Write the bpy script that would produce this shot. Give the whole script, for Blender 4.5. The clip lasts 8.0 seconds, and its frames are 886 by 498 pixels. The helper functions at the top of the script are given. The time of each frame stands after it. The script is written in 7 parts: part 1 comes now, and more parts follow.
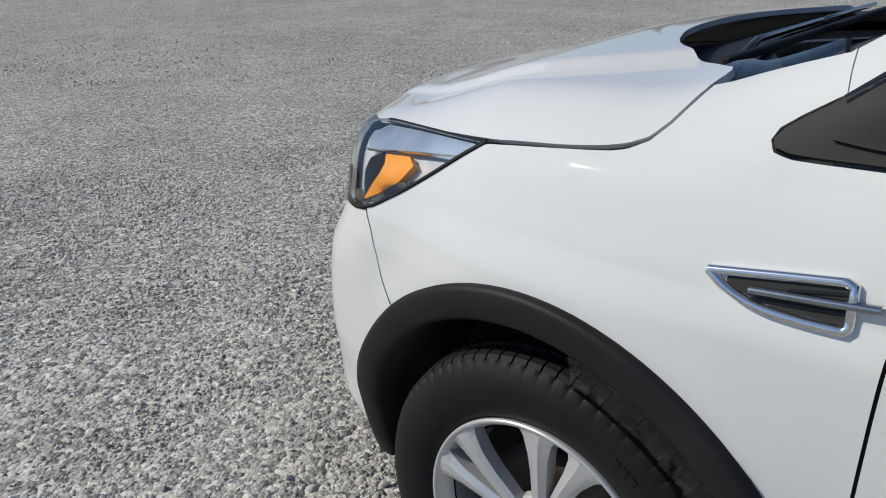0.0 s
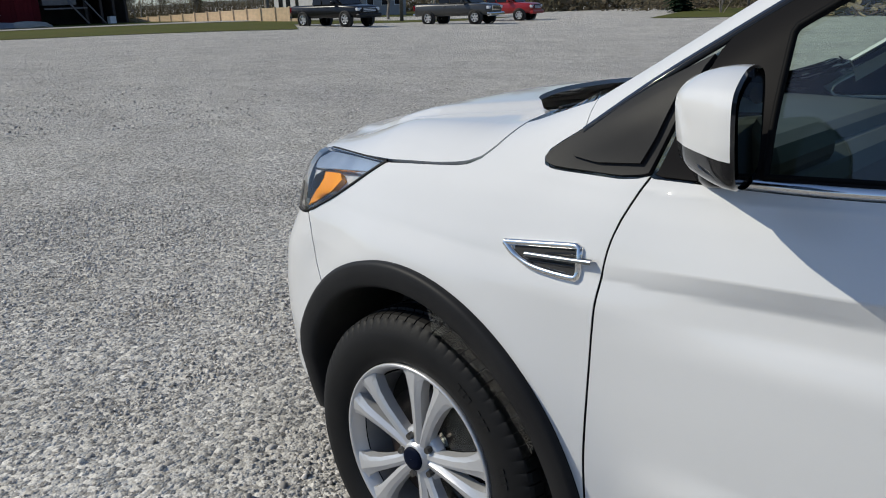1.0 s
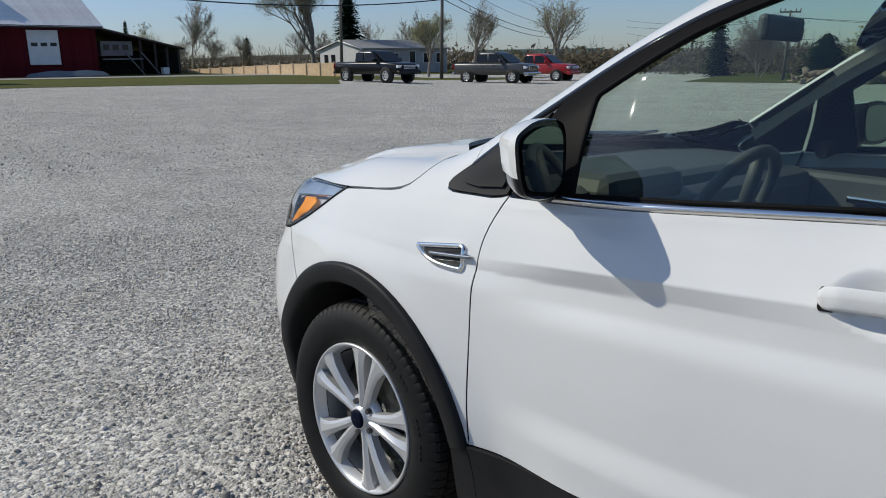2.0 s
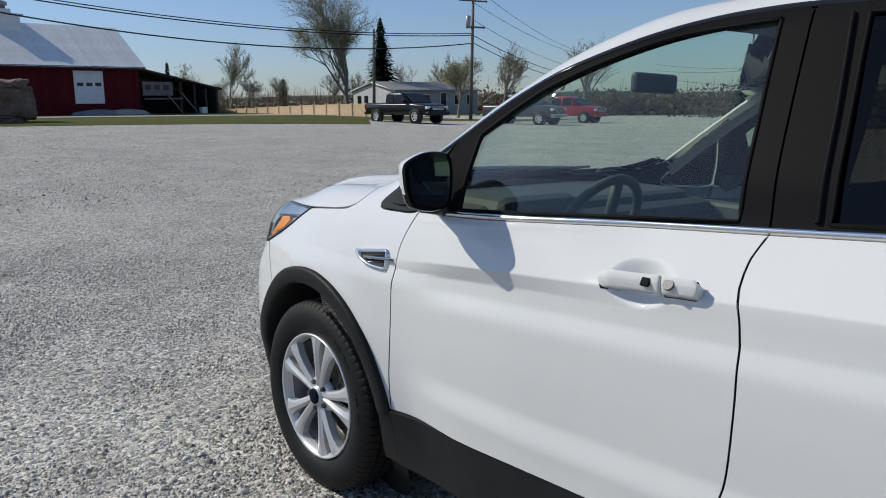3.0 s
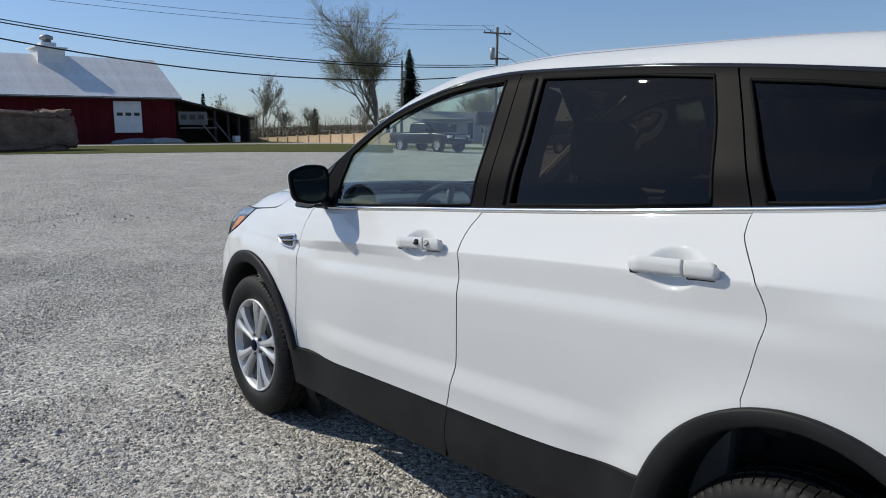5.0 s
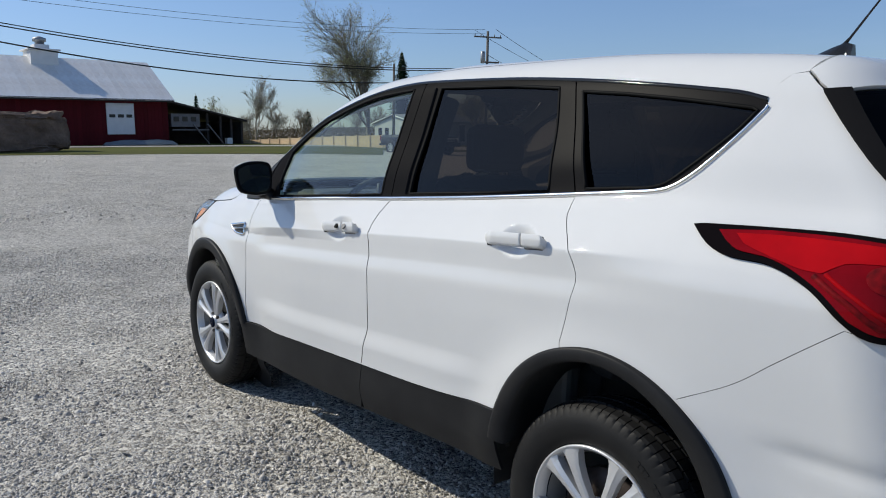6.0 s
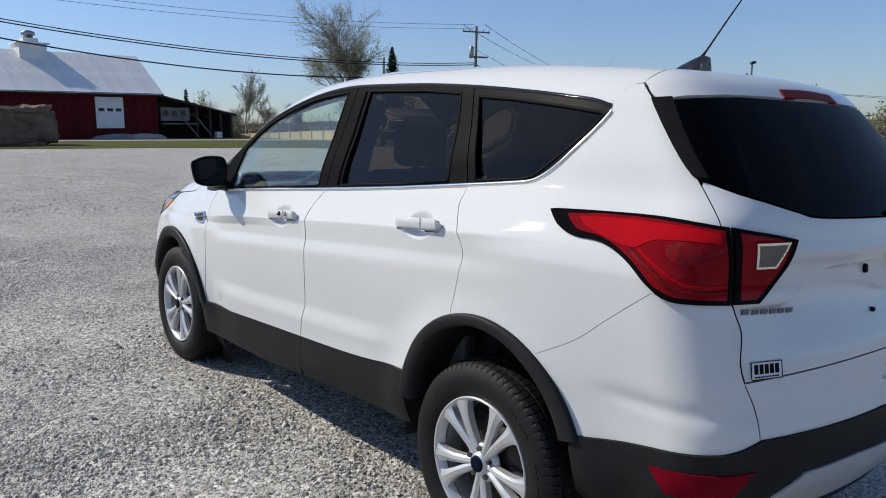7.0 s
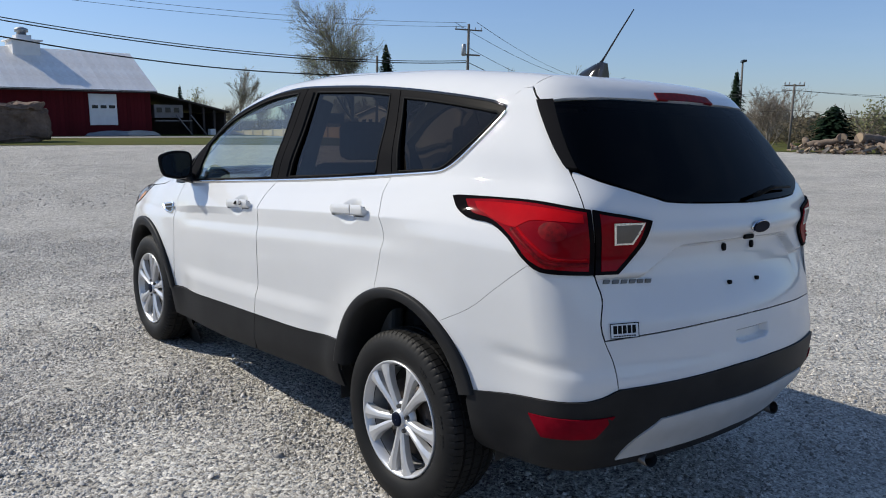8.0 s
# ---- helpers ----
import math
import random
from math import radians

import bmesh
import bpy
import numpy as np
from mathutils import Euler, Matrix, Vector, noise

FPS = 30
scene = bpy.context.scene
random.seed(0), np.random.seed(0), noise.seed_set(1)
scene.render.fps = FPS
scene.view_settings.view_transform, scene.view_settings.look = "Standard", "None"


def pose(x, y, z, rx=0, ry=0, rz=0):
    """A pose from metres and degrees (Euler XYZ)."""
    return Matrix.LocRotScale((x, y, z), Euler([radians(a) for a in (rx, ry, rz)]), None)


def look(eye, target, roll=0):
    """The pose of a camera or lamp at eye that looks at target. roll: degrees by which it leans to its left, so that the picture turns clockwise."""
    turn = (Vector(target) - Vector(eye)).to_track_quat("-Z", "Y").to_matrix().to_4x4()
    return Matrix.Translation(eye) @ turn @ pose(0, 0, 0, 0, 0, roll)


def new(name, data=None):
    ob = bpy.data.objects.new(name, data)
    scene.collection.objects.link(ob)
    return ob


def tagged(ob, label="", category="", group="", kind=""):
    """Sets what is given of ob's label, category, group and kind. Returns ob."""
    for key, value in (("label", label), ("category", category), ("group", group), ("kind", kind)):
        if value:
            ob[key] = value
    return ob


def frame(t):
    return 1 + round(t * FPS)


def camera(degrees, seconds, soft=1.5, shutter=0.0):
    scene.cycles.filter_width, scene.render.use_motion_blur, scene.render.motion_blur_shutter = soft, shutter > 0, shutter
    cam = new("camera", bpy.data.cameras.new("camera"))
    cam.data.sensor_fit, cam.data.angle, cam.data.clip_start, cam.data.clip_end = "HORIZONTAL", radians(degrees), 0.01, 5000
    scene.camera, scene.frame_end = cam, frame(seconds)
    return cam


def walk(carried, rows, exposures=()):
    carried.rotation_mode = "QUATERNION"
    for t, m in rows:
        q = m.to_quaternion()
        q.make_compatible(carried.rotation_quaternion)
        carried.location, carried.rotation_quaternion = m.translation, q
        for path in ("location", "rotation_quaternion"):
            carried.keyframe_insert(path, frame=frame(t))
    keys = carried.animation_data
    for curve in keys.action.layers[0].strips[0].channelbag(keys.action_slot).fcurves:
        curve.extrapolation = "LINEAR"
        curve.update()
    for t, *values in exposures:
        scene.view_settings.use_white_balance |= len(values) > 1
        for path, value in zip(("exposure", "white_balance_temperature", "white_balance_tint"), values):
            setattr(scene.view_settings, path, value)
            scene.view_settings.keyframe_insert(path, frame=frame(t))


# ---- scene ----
cam = camera(60.3, 8.0, soft=1.0)
PATH = [
    (0, (-1.735, -0.567, 1.304), (-0.344, 0.653, 0.546), -1.3),
    (0.5, (-1.84, -0.795, 1.328), (-0.448, 0.463, 0.635), -0.6),
    (1, (-1.93, -1.091, 1.339), (-0.547, 0.215, 0.721), 0.1),
    (1.2, (-1.968, -1.206, 1.35), (-0.591, 0.119, 0.759), 0.3),
    (2.3, (-2.161, -1.822, 1.383), (-0.83, -0.398, 0.936), 1.7),
    (2.5, (-2.179, -1.946, 1.393), (-0.858, -0.507, 0.966), 1.7),
    (3, (-2.245, -2.231, 1.397), (-0.948, -0.758, 1.013), 1.8),
    (3.5, (-2.302, -2.523, 1.406), (-1.029, -1.022, 1.055), 1.8),
    (4, (-2.328, -2.862, 1.41), (-1.072, -1.34, 1.08), 1.8),
    (4.2, (-2.351, -2.984, 1.415), (-1.101, -1.457, 1.089), 1.7),
    (5.3, (-2.457, -3.569, 1.427), (-1.217, -2.03, 1.118), 1.8),
    (5.5, (-2.462, -3.699, 1.427), (-1.218, -2.163, 1.123), 1.9),
    (6, (-2.496, -3.968, 1.429), (-1.244, -2.439, 1.123), 2.0),
    (6.5, (-2.532, -4.212, 1.452), (-1.272, -2.69, 1.14), 2.1),
    (7, (-2.529, -4.452, 1.458), (-1.263, -2.938, 1.138), 2.1),
    (7.5, (-2.535, -4.678, 1.466), (-1.262, -3.17, 1.142), 2.1),
    (8, (-2.555, -4.914, 1.47), (-1.281, -3.408, 1.144), 2.2),
]

# the near ground, with the car on it, is banked a little against the rest of the lot
BANK = Matrix.Rotation(radians(2.2), 4, Vector((0.64, 0.77, 0.0)))
walk(cam, [(t, BANK @ look(eye, target, roll)) for t, eye, target, roll in PATH],
     exposures=[(0, -0.30, 6980, 5), (2.5, -0.23, 6850, 5), (4, -0.22, 6850, 5), (5.5, -0.16, 6820, 5), (8, 0.02, 6850, 7)])

# ---- light ----
SUN = Vector((-0.70, 0.98, 1.0)).normalized()
world = bpy.data.worlds.new("sky")
scene.world = world
world.use_nodes = True
wn, wl = world.node_tree.nodes, world.node_tree.links
sky = wn.new("ShaderNodeTexSky")
sky.sky_type, sky.sun_disc = "NISHITA", False
sky.sun_elevation, sky.sun_rotation = math.asin(SUN.z), math.atan2(SUN.x, SUN.y)
sky.air_density, sky.dust_density, sky.ozone_density = 1.0, 0.25, 1.5
wc, wm, wnz, wr, wx = (wn.new("ShaderNode" + n) for n in ("TexCoord", "Mapping", "TexNoise", "ValToRGB", "MixRGB"))
wm.inputs["Scale"].default_value = (1.2, 1.2, 7.0)
wnz.inputs["Scale"].default_value, wnz.inputs["Detail"].default_value, wnz.inputs["Roughness"].default_value = 1.6, 6.0, 0.6
wr.color_ramp.elements[0].position, wr.color_ramp.elements[1].position = 0.48, 0.9
wr.color_ramp.elements[1].color = (0.30, 0.30, 0.30, 1)
wx.inputs[2].default_value = (6.0, 6.6, 7.6, 1)
wl.new(wc.outputs["Generated"], wm.inputs["Vector"])
wl.new(wm.outputs["Vector"], wnz.inputs["Vector"])
wl.new(wnz.outputs["Fac"], wr.inputs["Fac"])
wl.new(wr.outputs["Color"], wx.inputs["Fac"])
wl.new(sky.outputs["Color"], wx.inputs[1])
tint = wn.new("ShaderNodeMixRGB")
tint.blend_type = "MULTIPLY"
tint.inputs["Fac"].default_value = 1.0
# a pale blue haze that thins upwards
wz, wf, wh = wn.new("ShaderNodeSeparateXYZ"), wn.new("ShaderNodeMapRange"), wn.new("ShaderNodeMixRGB")
wl.new(wc.outputs["Generated"], wz.inputs[0])
wl.new(wz.outputs["Z"], wf.inputs["Value"])
wf.inputs["From Max"].default_value = 0.42
wh.inputs[1].default_value, wh.inputs[2].default_value = (0.50, 0.61, 0.93, 1), (0.86, 0.95, 1.14, 1)
wl.new(wf.outputs["Result"], wh.inputs["Fac"])
wl.new(wh.outputs["Color"], tint.inputs[2])
wl.new(wx.outputs["Color"], tint.inputs[1])
wl.new(tint.outputs["Color"], wn["Background"].inputs["Color"])
wn["Background"].inputs["Strength"].default_value = 0.125
sun = new("sun", bpy.data.lights.new("sun", "SUN"))
sun.data.energy, sun.data.angle, sun.data.color = 4.2, radians(0.5), (1.0, 0.95, 0.88)
sun.matrix_world = look(SUN * 60, (0, 0, 0))

# ---- materials ----


def mat(name, base=(0.5, 0.5, 0.5), rough=0.5, metal=0.0, vary=0.0, scale=8.0, fine=0.0, fine_scale=80.0, bump=0.0, bump_scale=60.0, dist=0.01,
        coat=0.0, coat_rough=0.02, spec=0.5, second=None, rand=0.0, island=0.0):
    """A principled surface with stains (vary), grain (fine), relief (bump) and piece-to-piece change (rand by object, island by piece)."""
    m = bpy.data.materials.new(name)
    m.use_nodes = True
    n, l = m.node_tree.nodes, m.node_tree.links
    p = n["Principled BSDF"]
    p.inputs["Base Color"].default_value = (*base, 1)
    p.inputs["Roughness"].default_value, p.inputs["Metallic"].default_value = rough, metal
    p.inputs["Coat Weight"].default_value, p.inputs["Specular IOR Level"].default_value = coat, spec
    p.inputs["Coat Roughness"].default_value = coat_rough
    tc = n.new("ShaderNodeTexCoord")
    out = None

    def noise_at(s, detail):
        t = n.new("ShaderNodeTexNoise")
        t.inputs["Scale"].default_value, t.inputs["Detail"].default_value = s, detail
        l.new(tc.outputs["Object"], t.inputs["Vector"])
        return t.outputs["Fac"]

    def mixed(fac, amount, a, b):
        x = n.new("ShaderNodeMixRGB")
        r = n.new("ShaderNodeMapRange")
        r.inputs["From Min"].default_value, r.inputs["From Max"].default_value = 0.3, 0.7
        r.inputs["To Max"].default_value = amount
        l.new(fac, r.inputs["Value"])
        l.new(r.outputs["Result"], x.inputs["Fac"])
        for s, v in ((x.inputs[1], a), (x.inputs[2], b)):
            if isinstance(v, tuple):
                s.default_value = (*v, 1)
            else:
                l.new(v, s)
        return x.outputs["Color"]
    other = second or tuple(c * 0.45 for c in base)
    if vary:
        out = mixed(noise_at(scale, 5), vary, base, other)
    if fine:
        out = mixed(noise_at(fine_scale, 3), fine, out or base, tuple(c * 0.5 for c in base))
    for amount, node, socket in ((rand, "ShaderNodeObjectInfo", "Random"), (island, "ShaderNodeNewGeometry", "Random Per Island")):
        if amount:
            r = n.new(node)
            h = n.new("ShaderNodeHueSaturation")
            g = n.new("ShaderNodeMapRange")
            g.inputs["To Min"].default_value, g.inputs["To Max"].default_value = 1 - amount, 1 + amount
            l.new(r.outputs[socket], g.inputs["Value"])
            l.new(g.outputs["Result"], h.inputs["Value"])
            if out:
                l.new(out, h.inputs["Color"])
            else:
                h.inputs["Color"].default_value = (*base, 1)
            out = h.outputs["Color"]
    if out:
        l.new(out, p.inputs["Base Color"])
    if bump:
        b = n.new("ShaderNodeBump")
        b.inputs["Strength"].default_value, b.inputs["Distance"].default_value = bump, dist
        l.new(noise_at(bump_scale, 4), b.inputs["Height"])
        l.new(b.outputs["Normal"], p.inputs["Normal"])
    return m


def glass(name, tint, gloss=1.0, ior=1.5, rough=0.01):
    """A thin pane: light passes straight, tinted, with a mirror-like sheen that grows at grazing angles."""
    m = bpy.data.materials.new(name)
    m.use_nodes = True
    n, l = m.node_tree.nodes, m.node_tree.links
    n.remove(n["Principled BSDF"])
    t, g, f, x, k = (n.new("ShaderNode" + s) for s in ("BsdfTransparent", "BsdfGlossy", "Fresnel", "MixShader", "Math"))
    t.inputs["Color"].default_value = (*tint, 1)
    g.inputs["Roughness"].default_value = rough
    f.inputs["IOR"].default_value = ior
    k.operation = "MULTIPLY"
    k.inputs[1].default_value = gloss
    l.new(f.outputs["Fac"], k.inputs[0])
    l.new(k.outputs[0], x.inputs["Fac"])
    l.new(t.outputs[0], x.inputs[1])
    l.new(g.outputs[0], x.inputs[2])
    l.new(x.outputs[0], n["Material Output"].inputs["Surface"])
    return m


def flakes(name, base):
    """Clear-coated car paint with road film low down."""
    return mat(name, base, rough=0.6, vary=0.06, scale=3.0, coat=0.9, spec=0.1, coat_rough=0.03)


PAINT = flakes("white car paint", (0.66, 0.66, 0.655))
CLAD = mat("black moulded plastic", (0.013, 0.013, 0.014), spec=0.12, rough=0.5, vary=0.5, scale=6, second=(0.03, 0.03, 0.03), bump=0.15, bump_scale=700, dist=0.001)
GLOSSY_BLACK = mat("gloss black trim", (0.012, 0.012, 0.013), rough=0.06, spec=0.35, vary=0.4, scale=5, second=(0.02, 0.02, 0.02))
TRIM = mat("satin black window trim", (0.013, 0.0125, 0.013), rough=0.4, spec=0.0, coat=0.03, coat_rough=0.35, vary=0.5, scale=8, second=(0.012, 0.012, 0.013))
CHROME_DARK = mat("smoked chrome", (0.36, 0.37, 0.38), rough=0.2, metal=1.0, vary=0.2, scale=20)
BARREL = mat("silver wheel barrel", (0.42, 0.42, 0.425), rough=0.4, metal=0.4, vary=0.4, scale=10)
CHROME = mat("chrome", (0.80, 0.79, 0.78), rough=0.16, metal=1.0, vary=0.15, scale=20, second=(0.6, 0.6, 0.6))
RUBBER = mat("tyre rubber", (0.007, 0.007, 0.0075), rough=0.62, spec=0.22, vary=0.7, scale=9, second=(0.014, 0.0135, 0.013), bump=0.2, bump_scale=300, dist=0.001)
ALLOY = mat("silver alloy", (0.58, 0.58, 0.585), rough=0.34, metal=0.45, vary=0.25, scale=12, second=(0.5, 0.5, 0.51), coat=0.4)
DARK = mat("dark inner metal and drawn shade", (0.02, 0.02, 0.02), rough=0.8, vary=0.4, scale=6)
DISC = mat("brake iron", (0.07, 0.055, 0.05), rough=0.5, metal=0.6, vary=0.6, scale=25)
PANE = glass("clear tinted glass", (0.66, 0.80, 0.69), 1.8)
PRIVACY = glass("privacy glass", (0.098, 0.080, 0.062), 0.62, rough=0.0)
PRIVACY_DEEP = glass("near-black privacy glass", (0.05, 0.05, 0.06), 0.3)
SCREEN = glass("windscreen glass", (0.80, 0.89, 0.84), 1.0)
LENS = glass("clear lamp lens", (0.95, 0.955, 0.96), 1.0)
AMBER = mat("amber lamp", (1.0, 0.40, 0.012), rough=0.25, coat=0.6, vary=0.25, scale=30, second=(0.85, 0.22, 0.01))
RED = mat("red lamp lens", (0.27, 0.003, 0.008), rough=0.5, spec=0.0, coat=0.22, coat_rough=0.03, vary=0.9, scale=9, second=(0.14, 0.002, 0.005))
RED_BRIGHT = mat("bright red lamp reflector", (0.43, 0.004, 0.007), rough=0.5, spec=0.0, coat=0.25, coat_rough=0.03, vary=0.7, scale=14, second=(0.30, 0.003, 0.006))
RED_DEEP = mat("deep red reflector", (0.20, 0.003, 0.012), rough=0.5, spec=0.0, coat=0.10, vary=0.5, scale=40)
LAMP_BOWL = mat("dark red lamp bowl", (0.10, 0.004, 0.006), rough=0.5, spec=0.1, vary=0.7, scale=60, second=(0.3, 0.006, 0.01))
LAMP_DARK = mat("smoked lamp edge", (0.006, 0.0045, 0.005), rough=0.5, spec=0.0, coat=0.06)
LAMP_SILVER = mat("lamp reflector", (0.85, 0.87, 0.90), rough=0.2, metal=0.25, vary=0.5, scale=30, second=(0.4, 0.43, 0.48))
LAMP_BLUE = mat("lamp inner with painted sky blue", (0.42, 0.52, 0.68), rough=0.25, metal=0.3, vary=0.6, scale=18, second=(0.20, 0.27, 0.40))
MIRROR = mat("mirror glass", (0.24, 0.26, 0.26), rough=0.01, metal=1.0)
EXHAUST = mat("dull exhaust steel", (0.15, 0.145, 0.14), rough=0.4, metal=0.9, vary=0.6, scale=15, second=(0.1, 0.09, 0.08))
CABIN = mat("charcoal cabin trim", (0.075, 0.078, 0.076), rough=0.6, vary=0.4, scale=14)
LINER = mat("pale headliner", (0.60, 0.61, 0.56), rough=0.9, vary=0.15, scale=20)
SEATING = mat("charcoal seat cloth", (0.06, 0.06, 0.062), rough=0.9, vary=0.4, scale=30, bump=0.2, bump_scale=400, dist=0.001)
SILVER = mat("silver painted plastic", (0.55, 0.56, 0.57), rough=0.4, metal=0.3, vary=0.25, scale=9)
BADGE = mat("badge blue", (0.004, 0.007, 0.020), rough=0.5, spec=0.05, vary=0.4, scale=40)
LOCK = mat("dull lock metal", (0.11, 0.11, 0.115), rough=0.5, metal=0.3)
INK = mat("black print", (0.008, 0.008, 0.008), rough=0.6, spec=0.05)
STICKER = mat("pale grey sticker", (0.62, 0.64, 0.66), rough=0.4, vary=0.1)


def gravel():
    """Crushed stone: angular tilted cells of many greys in two sizes, over wide faint patches."""
    m = bpy.data.materials.new("grey crushed stone")
    m.use_nodes = True
    n, l = m.node_tree.nodes, m.node_tree.links
    p = n["Principled BSDF"]
    p.inputs["Roughness"].default_value, p.inputs["Specular IOR Level"].default_value = 0.9, 0.2
    tc = n.new("ShaderNodeTexCoord")

    def ramp(src, *stops):
        r = n.new("ShaderNodeValToRGB")
        while len(r.color_ramp.elements) < len(stops):
            r.color_ramp.elements.new(0.5)
        for e, (at, v) in zip(r.color_ramp.elements, stops):
            e.position, e.color = at, (v[0], v[1], v[2], 1)
        l.new(src, r.inputs["Fac"])
        return r.outputs["Color"]

    def mix(a, b, fac, kind="MULTIPLY"):
        x = n.new("ShaderNodeMixRGB")
        x.blend_type = kind
        x.inputs["Fac"].default_value = fac
        l.new(a, x.inputs[1])
        l.new(b, x.inputs[2])
        return x.outputs["Color"]

    def sums(kind, a, b):
        x = n.new("ShaderNodeMath")
        x.operation = kind
        l.new(a, x.inputs[0])
        if isinstance(b, float):
            x.inputs[1].default_value = b
        else:
            l.new(b, x.inputs[1])
        return x.outputs[0]

    def vectors(kind, a, b):
        x = n.new("ShaderNodeVectorMath")
        x.operation = kind
        l.new(a, x.inputs[0])
        if isinstance(b, tuple):
            x.inputs[1].default_value = b
        else:
            l.new(b, x.inputs[1])
        return x.outputs["Value"] if kind == "DOT_PRODUCT" else x.outputs["Vector"]

    def cells(scale):
        """Colour, distance from the middle, and a height that tilts from stone to stone."""
        v = n.new("ShaderNodeTexVoronoi")
        v.inputs["Scale"].default_value = scale
        l.new(tc.outputs["Object"], v.inputs["Vector"])
        off = vectors("SUBTRACT", tc.outputs["Object"], v.outputs["Position"])
        off = vectors("MULTIPLY", off, (scale, scale, scale))
        tilt = vectors("DOT_PRODUCT", off, vectors("SUBTRACT", v.outputs["Color"], (0.5, 0.5, 0.5)))
        sep = n.new("ShaderNodeSeparateColor")
        l.new(v.outputs["Color"], sep.inputs[0])
        h = sums("ADD", sums("MULTIPLY", tilt, 1.3), sums("MULTIPLY", sep.outputs[2], 0.16))
        h = sums("SUBTRACT", h, sums("MULTIPLY", v.outputs["Distance"], 0.55))
        return sep, v.outputs["Distance"], h

    def blot(scale, detail):
        t = n.new("ShaderNodeTexNoise")
        t.inputs["Scale"].default_value, t.inputs["Detail"].default_value = scale, detail
        l.new(tc.outputs["Object"], t.inputs["Vector"])
        return t.outputs["Fac"]
    sep_a, dist_a, high_a = cells(52.0)
    sep_b, dist_b, high_b = cells(105.0)
    big = ramp(sep_a.outputs[0], (0.0, (0.10, 0.095, 0.087)), (0.3, (0.45, 0.430, 0.398)), (0.75, (0.69, 0.662, 0.616)), (1.0, (0.95, 0.92, 0.865)))
    tiny = ramp(sep_b.outputs[1], (0.0, (0.12, 0.115, 0.106)), (0.5, (0.57, 0.546, 0.508)), (1.0, (0.94, 0.91, 0.855)))
    c = mix(big, tiny, 0.5, "MIX")
    c = mix(c, ramp(blot(0.45, 6.0), (0.32, (0.84, 0.83, 0.82)), (0.66, (1.0, 0.99, 0.965))), 1.0)
    c = mix(c, ramp(blot(1.7, 9.0), (0.36, (0.86, 0.855, 0.84)), (0.60, (1.0, 1.0, 1.0))), 1.0)
    l.new(c, p.inputs["Base Color"])
    b = n.new("ShaderNodeBump")
    b.inputs["Strength"].default_value, b.inputs["Distance"].default_value = 1.0, 0.0105
    l.new(sums("ADD", high_a, sums("MULTIPLY", high_b, 0.62)), b.inputs["Height"])
    l.new(b.outputs["Normal"], p.inputs["Normal"])
    return m


def leafy(name, base, other, through_=0.45):
    """Thin leaves and twigs: light falls through as well as on them; colour changes from piece to piece."""
    m = mat(name, base, rough=1.0, spec=0.0, vary=0.6, scale=0.4, second=other, island=0.35)
    n, l = m.node_tree.nodes, m.node_tree.links
    p, t, x = n["Principled BSDF"], n.new("ShaderNodeBsdfTranslucent"), n.new("ShaderNodeMixShader")
    l.new(p.inputs["Base Color"].links[0].from_socket, t.inputs["Color"])
    x.inputs["Fac"].default_value = through_
    l.new(p.outputs[0], x.inputs[1])
    l.new(t.outputs[0], x.inputs[2])
    l.new(x.outputs[0], n["Material Output"].inputs["Surface"])
    return m


GRAVEL = gravel()

# body shape of the parked car, in its own axes: x to its right, y ahead from the front axle, z up from the ground
def curve(*pts):
    """A smooth monotone curve through (v, value) pairs."""
    p = sorted(pts)
    v, w = np.array([a for a, b in p]), np.array([b for a, b in p])
    h = np.diff(v)
    d = np.diff(w) / h
    m = np.concatenate([[d[0]], np.where(d[1:] * d[:-1] > 0, 2 * d[1:] * d[:-1] / (d[1:] + d[:-1] + 1e-12), 0), [d[-1]]])

    def at(q):
        q = np.clip(np.asarray(q, float), v[0], v[-1])
        i = np.clip(np.searchsorted(v, q) - 1, 0, len(h) - 1)
        t = (q - v[i]) / h[i]
        return ((2 * t**3 - 3 * t**2 + 1) * w[i] + (t**3 - 2 * t**2 + t) * h[i] * m[i]
                + (3 * t**2 - 2 * t**3) * w[i + 1] + (t**3 - t**2) * h[i] * m[i + 1])
    return at


SECTION = curve((0.15, 0.76), (0.28, 0.845), (0.40, 0.875), (0.52, 0.878), (0.66, 0.893), (0.82, 0.905), (0.94, 0.908), (1.0, 0.893),
                (1.05, 0.866), (1.10, 0.832), (1.165, 0.783), (1.26, 0.748), (1.40, 0.680), (1.52, 0.627), (1.70, 0.55))
LIFT = curve((0.9, -0.13), (0.15, -0.12), (-0.5, -0.10), (-0.93, -0.06), (-1.54, -0.005), (-1.93, 0.03), (-2.47, 0.085), (-2.9, 0.125), (-3.6, 0.13))
NARROW = curve((0.9, -0.061), (0.4, -0.081), (0.15, -0.058), (-0.25, -0.030), (-0.5, -0.022), (-1.0, -0.003), (-2.4, -0.014), (-2.9, -0.03), (-3.3, -0.07), (-3.7, -0.10))
BROAD = curve((0.9, 0.0), (0.15, 0.033), (-0.3, 0.045), (-0.5, 0.065), (-0.75, 0.072), (-1.05, 0.042), (-1.3, 0.01), (-1.7, 0.0), (-3.6, 0.0))
